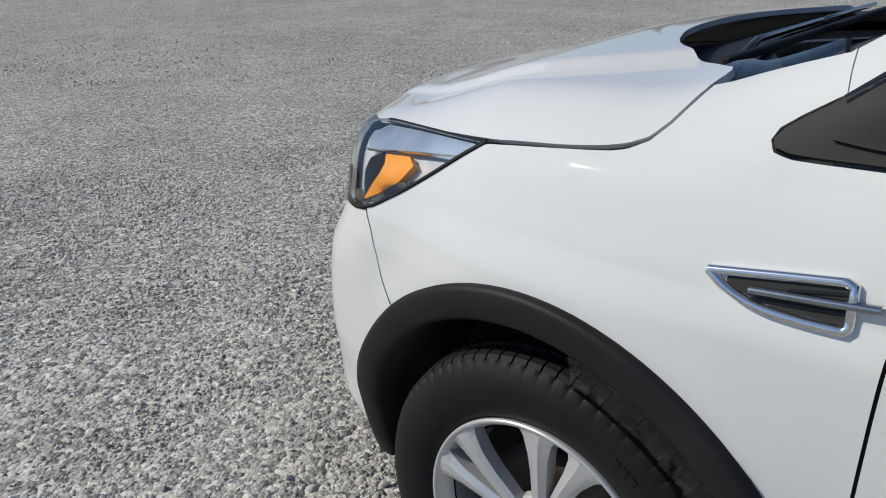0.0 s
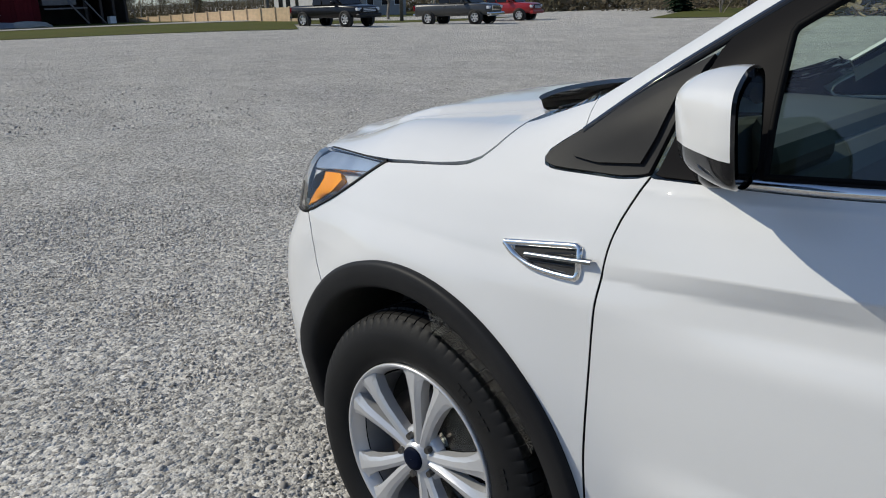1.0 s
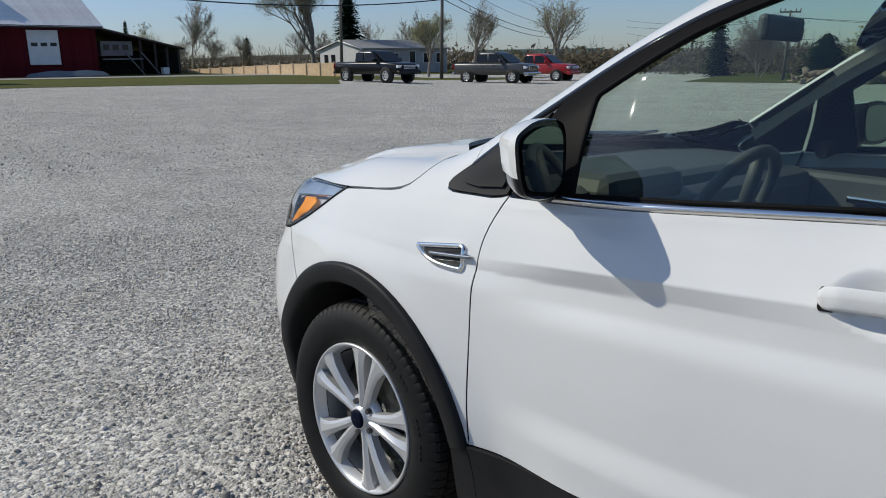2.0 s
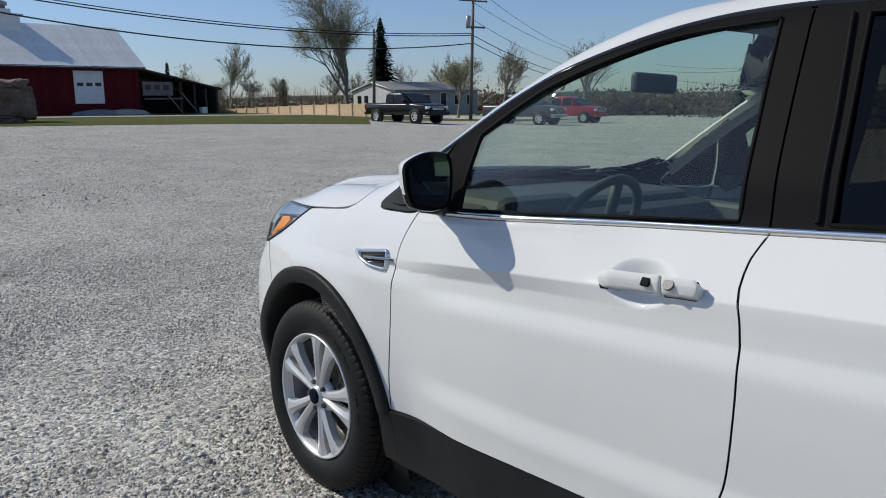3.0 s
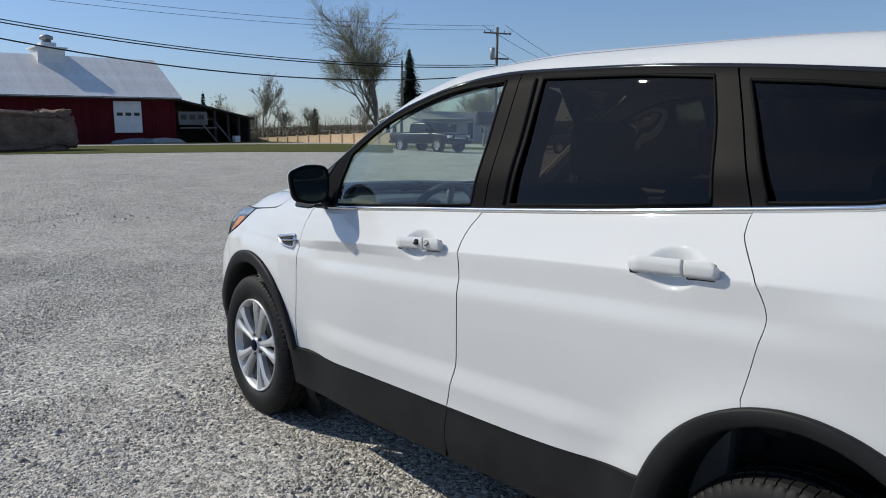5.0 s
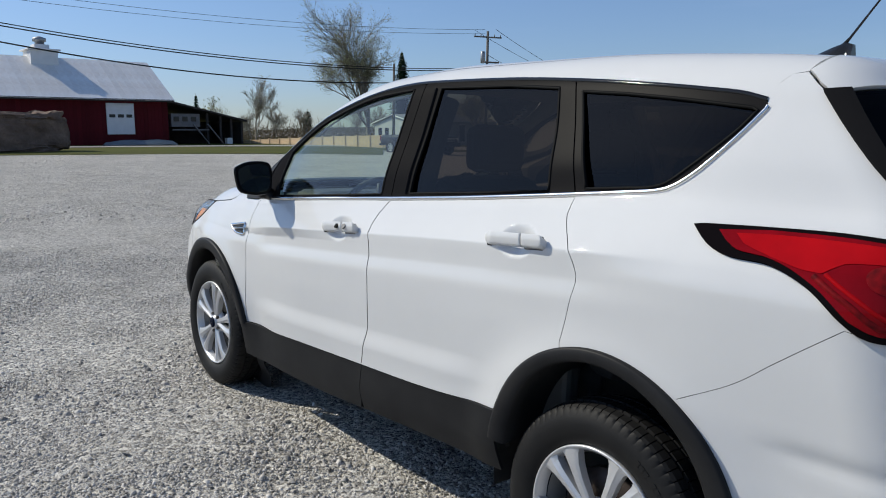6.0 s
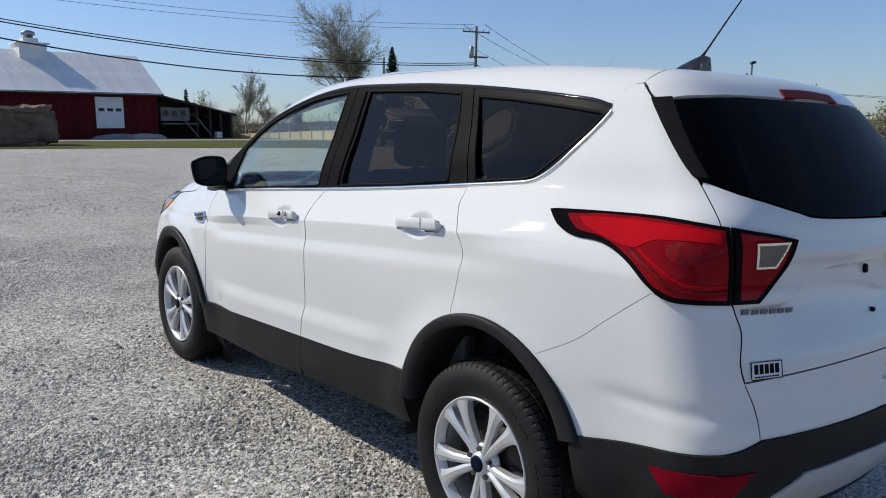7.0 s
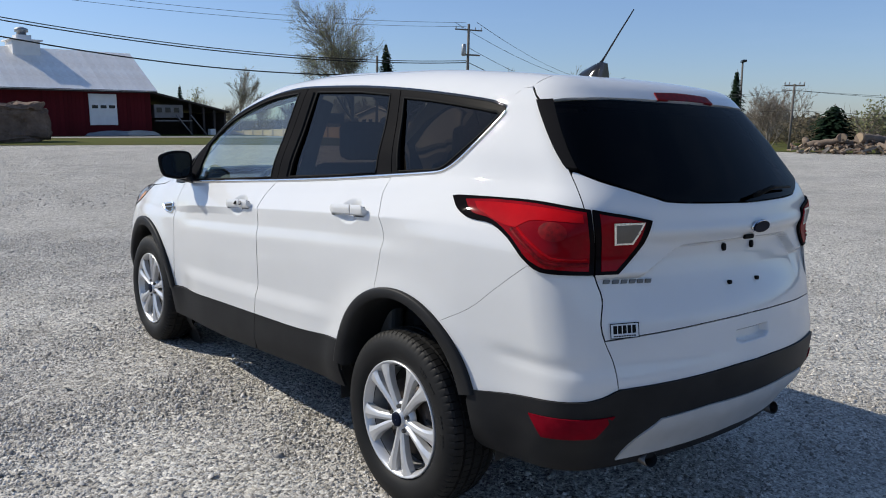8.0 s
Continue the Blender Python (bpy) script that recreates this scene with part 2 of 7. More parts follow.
TOP = curve((1.0, 0.80), (0.86, 0.93), (0.75, 0.984), (0.5, 1.016), (0.2, 1.096), (0.0, 1.116), (-0.1, 1.145), (-0.25, 1.220), (-0.6, 1.438),
            (-0.9, 1.590), (-1.1, 1.650), (-1.3, 1.675), (-1.7, 1.700), (-2.3, 1.700), (-2.9, 1.675), (-3.3, 1.635))
REAR = curve((0.20, -3.46), (0.42, -3.56), (0.55, -3.635), (0.67, -3.645), (0.75, -3.628), (0.83, -3.612), (0.98, -3.58), (1.10, -3.558), (1.17, -3.568),
             (1.22, -3.56), (1.40, -3.43), (1.58, -3.285), (1.64, -3.255), (1.7, -3.09))
NOSE = curve((0.15, 0.62), (0.35, 0.877), (0.55, 0.877), (0.70, 0.859), (0.83, 0.802), (0.95, 0.832), (1.02, 0.813), (1.1, 0.5))


def smax(a, b, k):
    h = np.maximum(k - np.abs(a - b), 0) / k
    return np.maximum(a, b) + h * h * k * 0.25


def body(x, y, z):
    """Below 0 inside the car's outer skin."""
    x = np.abs(x)
    arch = sum(np.exp(-((np.hypot(y - c, z - 0.34) - 0.43) / 0.10) ** 2) * np.clip((z - 0.25) / 0.2, 0, 1) for c in (0.0, -2.69))
    h = z - LIFT(y)
    tuck = 0.117 * np.clip(0.52 - z, 0, 1) * np.clip((y - 0.30) / 0.25, 0, 1)
    nip = 0.0365 * np.clip((z - 0.7755) / 0.22, 0, 1) * np.clip((y + 0.007) / 0.43, 0, 1.6) ** 1.5
    side = (x + tuck + nip - (SECTION(h) + NARROW(y) + BROAD(y) * np.clip((h - 1.0) / 0.15, 0, 1) + 0.03 * arch)) * 0.95
    screen = 0.20 * np.clip((-y + 0.25) / 0.3, 0, 1) * np.clip((y + 1.7) / 0.6, 0, 1)
    top = (z - (TOP(y + screen * x * x) - (0.045 + 0.05 * np.clip(y / 0.8, 0, 1)) * x * x)) * 0.9
    back = (REAR(z) + 0.26 * x * x - y) * 0.9
    front = (y - (NOSE(z) - 0.42 * x * x)) * 0.9
    f = smax(side, top, 0.10)
    return smax(smax(f, back, 0.12), front, 0.14)


def cast(origin, way, far=2.6):
    """From outside back along rays to the skin: the points, and its normals there."""
    o, w = np.asarray(origin, float), np.asarray(way, float)
    w = w / np.linalg.norm(w, axis=1)[:, None]
    hi = np.full(len(o), far)
    lo = hi.copy()
    live = np.ones(len(o), bool)
    for d in np.linspace(far, 0, 131)[1:]:
        p = o + w * d
        inside = body(p[:, 0], p[:, 1], p[:, 2]) < 0
        lo = np.where(live, d, lo)
        hi = np.where(live & ~inside, d, hi)
        live &= ~inside
    for _ in range(22):
        mid = (lo + hi) / 2
        p = o + w * mid[:, None]
        inside = body(p[:, 0], p[:, 1], p[:, 2]) < 0
        lo, hi = np.where(inside, mid, lo), np.where(inside, hi, mid)
    p = o + w * hi[:, None]
    e = 0.004
    n = np.stack([body(*(p + s).T) - body(*(p - s).T) for s in np.eye(3) * e], axis=1)
    return p, n / np.linalg.norm(n, axis=1)[:, None]


REAR_AXIS, FRONT_AXIS, GIRTH = -2.75, 0.10, 0.85


def wrap(u, z):
    """Points of the skin by the way round it: u is y along the left flank, and runs on round the tail and the nose."""
    u, z = np.asarray(u, float), np.asarray(z, float)
    a = np.where(u < REAR_AXIS, (REAR_AXIS - u) / GIRTH, np.where(u > FRONT_AXIS, (FRONT_AXIS - u) / GIRTH, 0))
    oy = np.clip(u, REAR_AXIS, FRONT_AXIS)
    o = np.stack([0 * u, oy, z], axis=1)
    return cast(o, np.stack([-np.cos(a), -np.sin(a), 0 * a], axis=1))


def above(x, y):
    """Points of the skin straight above (x, y)."""
    x, y = np.asarray(x, float), np.asarray(y, float)
    return cast(np.stack([x, y, 0 * x + 0.3], axis=1), np.stack([0 * x, 0 * x, 0 * x + 1], axis=1))

# ---- building tools ----


def part(name, bm, material, parent, label=""):
    """Links a bmesh, or a ready mesh, as one object under a thing or a part."""
    if isinstance(bm, bmesh.types.BMesh):
        me = bpy.data.meshes.new(name)
        bm.to_mesh(me)
        bm.free()
    else:
        me = bm
    if material and not me.materials:
        me.materials.append(material)
    ob = new(name, me)
    ob.parent = parent
    if label:
        tagged(ob, label)
    return ob


def thing(name, label, category, at=None, group="", kind=""):
    ob = new(name)
    ob.matrix_world = at or Matrix()
    return tagged(ob, label, category, group, kind)


def solo(name, bm, material, label, category, at=None, group="", kind=""):
    ob = part(name, bm, material, None)
    if at:
        ob.matrix_world = at
    return tagged(ob, label, category, group, kind)


def box(bm, x0, x1, y0, y1, z0, z1, bevel=0.0, m=None):
    r = bmesh.ops.create_cube(bm, size=1)
    bmesh.ops.scale(bm, vec=(x1 - x0, y1 - y0, z1 - z0), verts=r["verts"])
    bmesh.ops.translate(bm, vec=((x0 + x1) / 2, (y0 + y1) / 2, (z0 + z1) / 2), verts=r["verts"])
    vs = r["verts"]
    if bevel:
        g = bmesh.ops.bevel(bm, geom=list({e for v in vs for e in v.link_edges}), offset=bevel, segments=2, affect="EDGES", profile=0.5)
        vs = list({v for f in g["faces"] for v in f.verts} | {v for v in vs if v.is_valid})
    if m:
        bmesh.ops.transform(bm, matrix=m, verts=vs)
    return vs


def slab(*a, bevel=0.0, m=None):
    bm = bmesh.new()
    box(bm, *a, bevel=bevel, m=m)
    return bm


def tube(bm, path, radii, sides=8, cap=True):
    """A tapered tube along a path."""
    rings = []
    up = Vector((0.13, 0.27, 0.95))
    for i, p in enumerate(path):
        d = (Vector(path[min(i + 1, len(path) - 1)]) - Vector(path[max(i - 1, 0)])).normalized()
        a = d.cross(up if abs(d.dot(up)) < 0.95 else Vector((1, 0, 0))).normalized()
        b = d.cross(a)
        r = radii[i] if hasattr(radii, "__len__") else radii
        rings.append([bm.verts.new(Vector(p) + r * (math.cos(t) * a + math.sin(t) * b)) for t in (2 * math.pi * k / sides for k in range(sides))])
    for a, b in zip(rings, rings[1:]):
        for k in range(sides):
            f = bm.faces.new((a[k], a[(k + 1) % sides], b[(k + 1) % sides], b[k]))
            f.smooth = True
    if cap:
        bm.faces.new(rings[0][::-1])
        bm.faces.new(rings[-1])
    return bm


def lathe(profile, sides, wave=None):
    """A mesh turned round the x axis; profile: (x, radius) pairs, closed where its ends meet. wave(k, i): a change of radius."""
    bm = bmesh.new()
    rings = []
    for k in range(sides):
        t = 2 * math.pi * k / sides
        rings.append([bm.verts.new((x, (r + (wave(k, i) if wave else 0)) * math.cos(t), (r + (wave(k, i) if wave else 0)) * math.sin(t))) for i, (x, r) in enumerate(profile)])
    for k in range(sides):
        a, b = rings[k], rings[(k + 1) % sides]
        for i in range(len(profile) - 1):
            f = bm.faces.new((a[i], a[i + 1], b[i + 1], b[i]))
            f.smooth = True
    return bm


def flow(*pts, step=0.02):
    """A smooth open line through points."""
    p = np.array(pts, float)
    if len(p) < 3:
        n = max(2, int(np.linalg.norm(p[-1] - p[0]) / step))
        return [tuple(p[0] + (p[-1] - p[0]) * t) for t in np.linspace(0, 1, n + 1)]
    q = np.vstack([2 * p[0] - p[1], p, 2 * p[-1] - p[-2]])
    out = []
    for i in range(1, len(q) - 2):
        n = max(1, int(np.linalg.norm(q[i + 1] - q[i]) / step))
        for t in np.arange(n) / n:
            a, b, c, d = q[i - 1:i + 3]
            out.append(tuple(0.5 * (2 * b + (c - a) * t + (2 * a - 5 * b + 4 * c - d) * t * t + (3 * b - a - 3 * c + d) * t**3)))
    return out + [tuple(p[-1])]


def arc(c, a, b, t0, t1, n=40):
    """Part of an ellipse about c with half axes a and b, between two angles in degrees from the front, upwards."""
    return [(c[0] + a * math.cos(radians(t)), c[1] + b * math.sin(radians(t))) for t in np.linspace(t0, t1, n)]


def dense(loop, gap):
    p = np.array(loop, float)
    p = p[np.r_[True, np.linalg.norm(np.diff(p, axis=0), axis=1) > 1e-5]]
    if np.linalg.norm(p[0] - p[-1]) < 1e-5:
        p = p[:-1]
    out, corner = [], []
    for i in range(len(p)):
        a, b, c = p[i - 1], p[i], p[(i + 1) % len(p)]
        u, w = (b - a) / np.linalg.norm(b - a), (c - b) / np.linalg.norm(c - b)
        if u @ w < 0.82:
            corner.append(len(out))
        n = max(1, int(np.ceil(np.linalg.norm(c - b) / gap)))
        out += [b + (c - b) * t for t in np.arange(n) / n]
    return np.array(out), corner


def fill(loops, step):
    """A sheet of quads inside closed loops (holes by even-odd), its rim drawn onto the loops. Returns points, faces, rim edges, and the way inwards at rim points."""
    rims = [dense(lp, step * 0.35) for lp in loops]
    allp = np.vstack([r[0] for r in rims])
    lo, hi = allp.min(0) - step, allp.max(0) + step
    nu, nv = (np.ceil((hi - lo) / step)).astype(int) + 1
    gu, gv = np.meshgrid(lo[0] + step * np.arange(nu), lo[1] + step * np.arange(nv), indexing="ij")
    pts = np.stack([gu.ravel(), gv.ravel()], axis=1)

    def within(q):
        c = np.zeros(len(q), int)
        for r, _ in rims:
            a, b = r, np.roll(r, -1, axis=0)
            for s in range(0, len(q), 4000):
                x, y = q[s:s + 4000, 0:1], q[s:s + 4000, 1:2]
                cross = (a[:, 1] > y) != (b[:, 1] > y)
                with np.errstate(divide="ignore", invalid="ignore"):
                    xs = a[:, 0] + (y - a[:, 1]) * (b[:, 0] - a[:, 0]) / (b[:, 1] - a[:, 1])
                c[s:s + 4000] += (cross & (x < xs)).sum(1)
        return c % 2 == 1
    near, idx = np.empty(len(pts)), np.empty(len(pts), int)
    for s in range(0, len(pts), 3000):
        d = np.hypot(pts[s:s + 3000, 0:1] - allp[:, 0], pts[s:s + 3000, 1:2] - allp[:, 1])
        idx[s:s + 3000] = d.argmin(1)
        near[s:s + 3000] = d.min(1)
    keep = (within(pts) | (near < 0.3 * step)).reshape(nu, nv)
    cell = keep[:-1, :-1] & keep[1:, :-1] & keep[:-1, 1:] & keep[1:, 1:]
    i, j = np.nonzero(cell)
    k = i * nv + j
    quads = np.stack([k, k + nv, k + nv + 1, k + 1], axis=1)
    edges = np.vstack([quads[:, [0, 1]], quads[:, [1, 2]], quads[:, [2, 3]], quads[:, [3, 0]]])
    key = np.sort(edges, axis=1)
    _, inv, cnt = np.unique(key[:, 0] * len(pts) + key[:, 1], return_inverse=True, return_counts=True)
    rim = edges[cnt[inv.ravel()] == 1]
    rv = np.unique(rim)
    side = np.zeros((len(pts), 2))
    t = []
    for r, _ in rims:
        g = np.roll(r, -1, axis=0) - np.roll(r, 1, axis=0)
        g = np.stack([-g[:, 1], g[:, 0]], axis=1) / np.linalg.norm(g, axis=1)[:, None]
        t.append(np.where(within(r + g * step * 0.2)[:, None], g, -g))
    t = np.vstack(t)
    pts[rv] = allp[idx[rv]]
    side[rv] = t[idx[rv]]
    base = 0
    for r, corner in rims:
        for c in corner:
            w = rv[np.argmin(np.linalg.norm(pts[rv] - r[c], axis=1))]
            if np.linalg.norm(pts[w] - r[c]) < step * 1.5:
                pts[w] = r[c]
        base += len(r)
    used, back = np.unique(quads, return_inverse=True)
    m = np.full(len(pts), -1)
    m[used] = np.arange(len(used))
    return pts[used], back.reshape(-1, 4), m[rim], side[used]


def sheet_mesh(name, p, n, faces, rim, fold, flip=False, both=False):
    """The mesh of a formed sheet with its rim folded inwards; both: with its mirror image, as one sheet."""
    p, n = np.array(p), np.array(n)
    a, b = p[faces[:, 1]] - p[faces[:, 0]], p[faces[:, 2]] - p[faces[:, 0]]
    turn = (np.cross(a, b) * n[faces[:, 0]]).sum(1).sum() < 0
    faces = faces[:, ::-1] if turn else faces
    rim = rim[:, ::-1] if turn else rim
    vs, ns, fs = [p], [n], [faces]
    if fold:
        e = rim
        if both:
            e = e[~((np.abs(p[e[:, 0], 0]) < 2e-3) & (np.abs(p[e[:, 1], 0]) < 2e-3))]
        i, j = e[:, 0], e[:, 1]
        out = np.cross(p[j] - p[i], n[i])
        out /= np.linalg.norm(out, axis=1)[:, None] + 1e-9
        k = len(p) + np.arange(len(e)) * 4
        vs.append(np.stack([p[i], p[j], p[j] - n[j] * fold, p[i] - n[i] * fold], axis=1).reshape(-1, 3))
        ns.append(np.repeat(out, 4, axis=0))
        fs.append(np.stack([k + 1, k, k + 3, k + 2], axis=1))
    v, w, f = np.vstack(vs), np.vstack(ns), np.vstack(fs)
    mirror = np.array([-1.0, 1, 1])
    if both:
        f = np.vstack([f, f[:, ::-1] + len(v)])
        v, w = np.vstack([v, v * mirror]), np.vstack([w, w * mirror])
    elif flip:
        v, w, f = v * mirror, w * mirror, f[:, ::-1]
    me = bpy.data.meshes.new(name)
    me.from_pydata(v.tolist(), [], f.tolist())
    me.polygons.foreach_set("use_smooth", np.ones(len(f), bool))
    me.update()
    me.normals_split_custom_set_from_vertices(w.tolist())
    return me


def over(y, b, zc=1.15):
    """Points of the skin by the angle b / 0.75 round a line along the car at height zc."""
    y, a = np.asarray(y, float), np.asarray(b, float) / 0.75
    return cast(np.stack([0 * y, y, 0 * y + zc], axis=1), np.stack([-np.cos(a), 0 * a, np.sin(a)], axis=1), 1.6)


def tail(x, b):
    """Points of the skin by the angle b / 0.4 round a cross line under the roof's end."""
    x, a = np.asarray(x, float), np.asarray(b, float) / 0.4
    return cast(np.stack([x, 0 * x - 2.85, 0 * x + 1.42], axis=1), np.stack([0 * a, -np.cos(a), np.sin(a)], axis=1), 1.2)


def over_at(p, zc=1.15):
    return (p[1], 0.75 * math.atan2(p[2] - zc, -p[0]))


def panel(name, loops, material, parent, way=wrap, step=0.02, inset=0.0, fold=0.012, lift=0.0, dent=None, flip=False, both=False, label=""):
    """A formed sheet of the car's skin within the loops. dent(points, normals): a shaping along the normals."""
    q, faces, rim, inward = fill(loops, step)
    q = q + inward * inset
    if both:
        if way is wrap:
            q[np.abs(q[:, 0] + 4.0852) < inset + 1e-4, 0] = -4.0852
            q[np.abs(q[:, 0] - 1.4352) < inset + 1e-4, 0] = 1.4352
        elif way in (above, tail):
            q[np.abs(q[:, 0]) < inset + 1e-4, 0] = 0
        else:
            q[np.abs(q[:, 1] - 0.75 * math.pi / 2) < inset + 1e-4, 1] = 0.75 * math.pi / 2
    p, n = way(q[:, 0], q[:, 1])
    h = np.full(len(p), float(lift))
    if dent:
        h = h + dent(q[:, 0], q[:, 1], p)
    p = p + n * h[:, None]
    if dent:
        d = 0.003
        pu, nu_ = way(q[:, 0] + d, q[:, 1])
        pv, nv_ = way(q[:, 0], q[:, 1] + d)
        pu = pu + nu_ * (lift + dent(q[:, 0] + d, q[:, 1], pu))[:, None]
        pv = pv + nv_ * (lift + dent(q[:, 0], q[:, 1] + d, pv))[:, None]
        c = np.cross(pu - p, pv - p)
        c /= np.linalg.norm(c, axis=1)[:, None] + 1e-12
        n = np.where((c * n).sum(1)[:, None] < 0, -c, c)
    return part(name, sheet_mesh(name, p, n, faces, rim, fold, flip, both), material, parent, label)


def ribbon(name, path, section, material, parent, flip=False, label="", dent=None):
    """A raised strip along a line (u, z) on the skin. section: (across, lift) pairs, across to the line's left."""
    p = np.array(path, float)
    g = np.gradient(p, axis=0)
    g /= np.linalg.norm(g, axis=1)[:, None] + 1e-12
    s = np.stack([-g[:, 1], g[:, 0]], axis=1)
    rows = []
    for across, lift in section:
        q = p + s * across
        pt, n = wrap(q[:, 0], q[:, 1])
        rows.append(pt + n * (lift + (dent(q[:, 0], q[:, 1], pt) if dent else np.zeros(len(q))))[:, None])
    v = np.stack(rows, axis=1)
    k, w = v.shape[:2]
    if flip:
        v = v * np.array([-1.0, 1, 1])
    i, j = np.meshgrid(np.arange(k - 1), np.arange(w - 1), indexing="ij")
    a = (i * w + j).ravel()
    f = np.stack([a, a + w, a + w + 1, a + 1], axis=1)
    bm = bmesh.new()
    me = bpy.data.meshes.new(name)
    me.from_pydata(v.reshape(-1, 3).tolist(), [], f.tolist())
    bm.from_mesh(me)
    bpy.data.meshes.remove(me)
    bmesh.ops.recalc_face_normals(bm, faces=bm.faces)
    for fc in bm.faces:
        fc.smooth = True
    return part(name, bm, material, parent, label)


def ring(name, c, outer, inner, t0, t1, section, material, parent, flip=False, label=""):
    """A raised band between two ellipses. section: (share from outer to inner, lift)."""
    t = np.radians(np.linspace(t0, t1, 72))
    rows = []
    for share, lift in section:
        a, b = outer[0] + (inner[0] - outer[0]) * share, outer[1] + (inner[1] - outer[1]) * share
        pt, n = wrap(c[0] + a * np.cos(t), c[1] + b * np.sin(t))
        if lift < -0.02:
            n = np.tile([-1.0, 0, 0], (len(t), 1))
        rows.append(pt + n * lift)
    v = np.stack(rows, axis=1)
    k, w = v.shape[:2]
    if flip:
        v = v * np.array([-1.0, 1, 1])
    i, j = np.meshgrid(np.arange(k - 1), np.arange(w - 1), indexing="ij")
    a = (i * w + j).ravel()
    me = bpy.data.meshes.new(name)
    me.from_pydata(v.reshape(-1, 3).tolist(), [], np.stack([a, a + w, a + w + 1, a + 1], axis=1).tolist())
    me.polygons.foreach_set("use_smooth", np.ones(len(a), bool))
    return part(name, me, material, parent, label)

# ---- the lot and what stands round it ----
STONE = mat("crushed stone pieces", (0.50, 0.472, 0.435), rough=0.9, island=0.55, spec=0.2, vary=0.3, scale=120)
GRASS = mat("spring grass", (0.085, 0.10, 0.022), rough=1.0, vary=0.8, scale=0.5, second=(0.12, 0.105, 0.035), fine=0.5, fine_scale=6, spec=0.1)
TRACK = mat("pale drive", (0.36, 0.34, 0.31), rough=1.0, vary=0.4, scale=0.6)
BARN_RED = mat("weathered red boards", (0.105, 0.010, 0.014), rough=0.9, vary=0.6, scale=1.2, second=(0.07, 0.009, 0.011), spec=0.15, fine=0.3, fine_scale=14, rand=0.12)
ROOF_TIN = mat("weathered tin roof", (0.92, 0.91, 0.89), rough=0.4, metal=0.12, spec=0.8, vary=0.6, scale=0.7, second=(0.60, 0.50, 0.41), fine=0.22, fine_scale=2.2, rand=0.05)
WHITE = mat("old white paint", (0.72, 0.72, 0.72), rough=0.7, vary=0.3, scale=2, second=(0.5, 0.5, 0.5))
GREY_BOARD = mat("grey boards", (0.20, 0.19, 0.19), rough=0.85, vary=0.5, scale=2)
DARK_BOARD = mat("dark boards", (0.035, 0.028, 0.026), rough=0.9, vary=0.6, scale=2, second=(0.06, 0.045, 0.04))
ROCK = mat("brown grey rock", (0.25, 0.165, 0.12), rough=0.95, vary=0.9, scale=1.6, second=(0.09, 0.058, 0.042), fine=0.5, fine_scale=9, bump=1.0, bump_scale=4, dist=0.15)
FENCE = mat("pale new fence boards", (0.80, 0.58, 0.36), rough=0.85, vary=0.4, scale=3, rand=0.12)
POLE = mat("weathered pole wood", (0.17, 0.15, 0.13), rough=0.95, vary=0.5, scale=4, fine=0.3, fine_scale=30)
WIRE = mat("black cable", (0.012, 0.012, 0.013), rough=0.6)
STEEL = mat("galvanised steel", (0.35, 0.36, 0.37), rough=0.5, metal=0.6, vary=0.4, scale=9)
BARK = mat("grey bark", (0.24, 0.21, 0.175), rough=1.0, vary=0.6, scale=5, second=(0.14, 0.12, 0.10))
TWIG = mat("bare twigs", (0.30, 0.26, 0.215), rough=1.0, vary=0.4, scale=2)
BUD = leafy("young leaves", (0.34, 0.35, 0.20), (0.26, 0.25, 0.15))
NEEDLE = leafy("spruce needles", (0.024, 0.042, 0.026), (0.014, 0.024, 0.014), 0.2)
SCRUB = leafy("brown scrub", (0.17, 0.135, 0.10), (0.14, 0.14, 0.08))
SIDING = mat("pale grey siding", (0.56, 0.55, 0.54), rough=0.7, vary=0.25, scale=1.5)
SIDING_BROWN = mat("mid grey siding", (0.34, 0.335, 0.33), rough=0.7, vary=0.3, scale=1.5)
SIDING_DARK = mat("grey blue siding", (0.20, 0.21, 0.23), rough=0.7, vary=0.3, scale=1.5)
SHINGLE = mat("grey shingles", (0.27, 0.265, 0.26), rough=0.9, vary=0.5, scale=3)
SHINGLE_GREEN = mat("green metal roofing", (0.06, 0.10, 0.085), rough=0.6, vary=0.4, scale=2)
DARK_GLASS = mat("dark window glass", (0.012, 0.013, 0.015), rough=0.15, spec=0.3)
LOG = mat("cut log bark", (0.22, 0.165, 0.125), rough=1.0, vary=0.6, scale=4)
LOG_END = mat("cut log ends", (0.36, 0.265, 0.175), rough=0.9, vary=0.4, scale=8)
PAINT_BLACK = mat("black truck paint", (0.006, 0.006, 0.008), rough=0.3, spec=0.25, coat=0.25, vary=0.4, scale=3)
PAINT_GREY = mat("grey truck paint", (0.055, 0.055, 0.055), rough=0.35, coat=0.4, metal=0.3, vary=0.3, scale=3)
PAINT_RED = mat("red truck paint", (0.36, 0.012, 0.015), rough=0.3, coat=0.4, vary=0.3, scale=3)
HILL = mat("far wooded hill", (0.10, 0.11, 0.10), rough=1.0, vary=0.6, scale=0.02, second=(0.14, 0.13, 0.11))
ASPHALT = mat("road asphalt", (0.06, 0.06, 0.06), rough=0.95, vary=0.4, scale=1)

rng = np.random.default_rng(7)
AHEAD, ACROSS = np.array([0.64, 0.77]), np.array([0.77, -0.64])


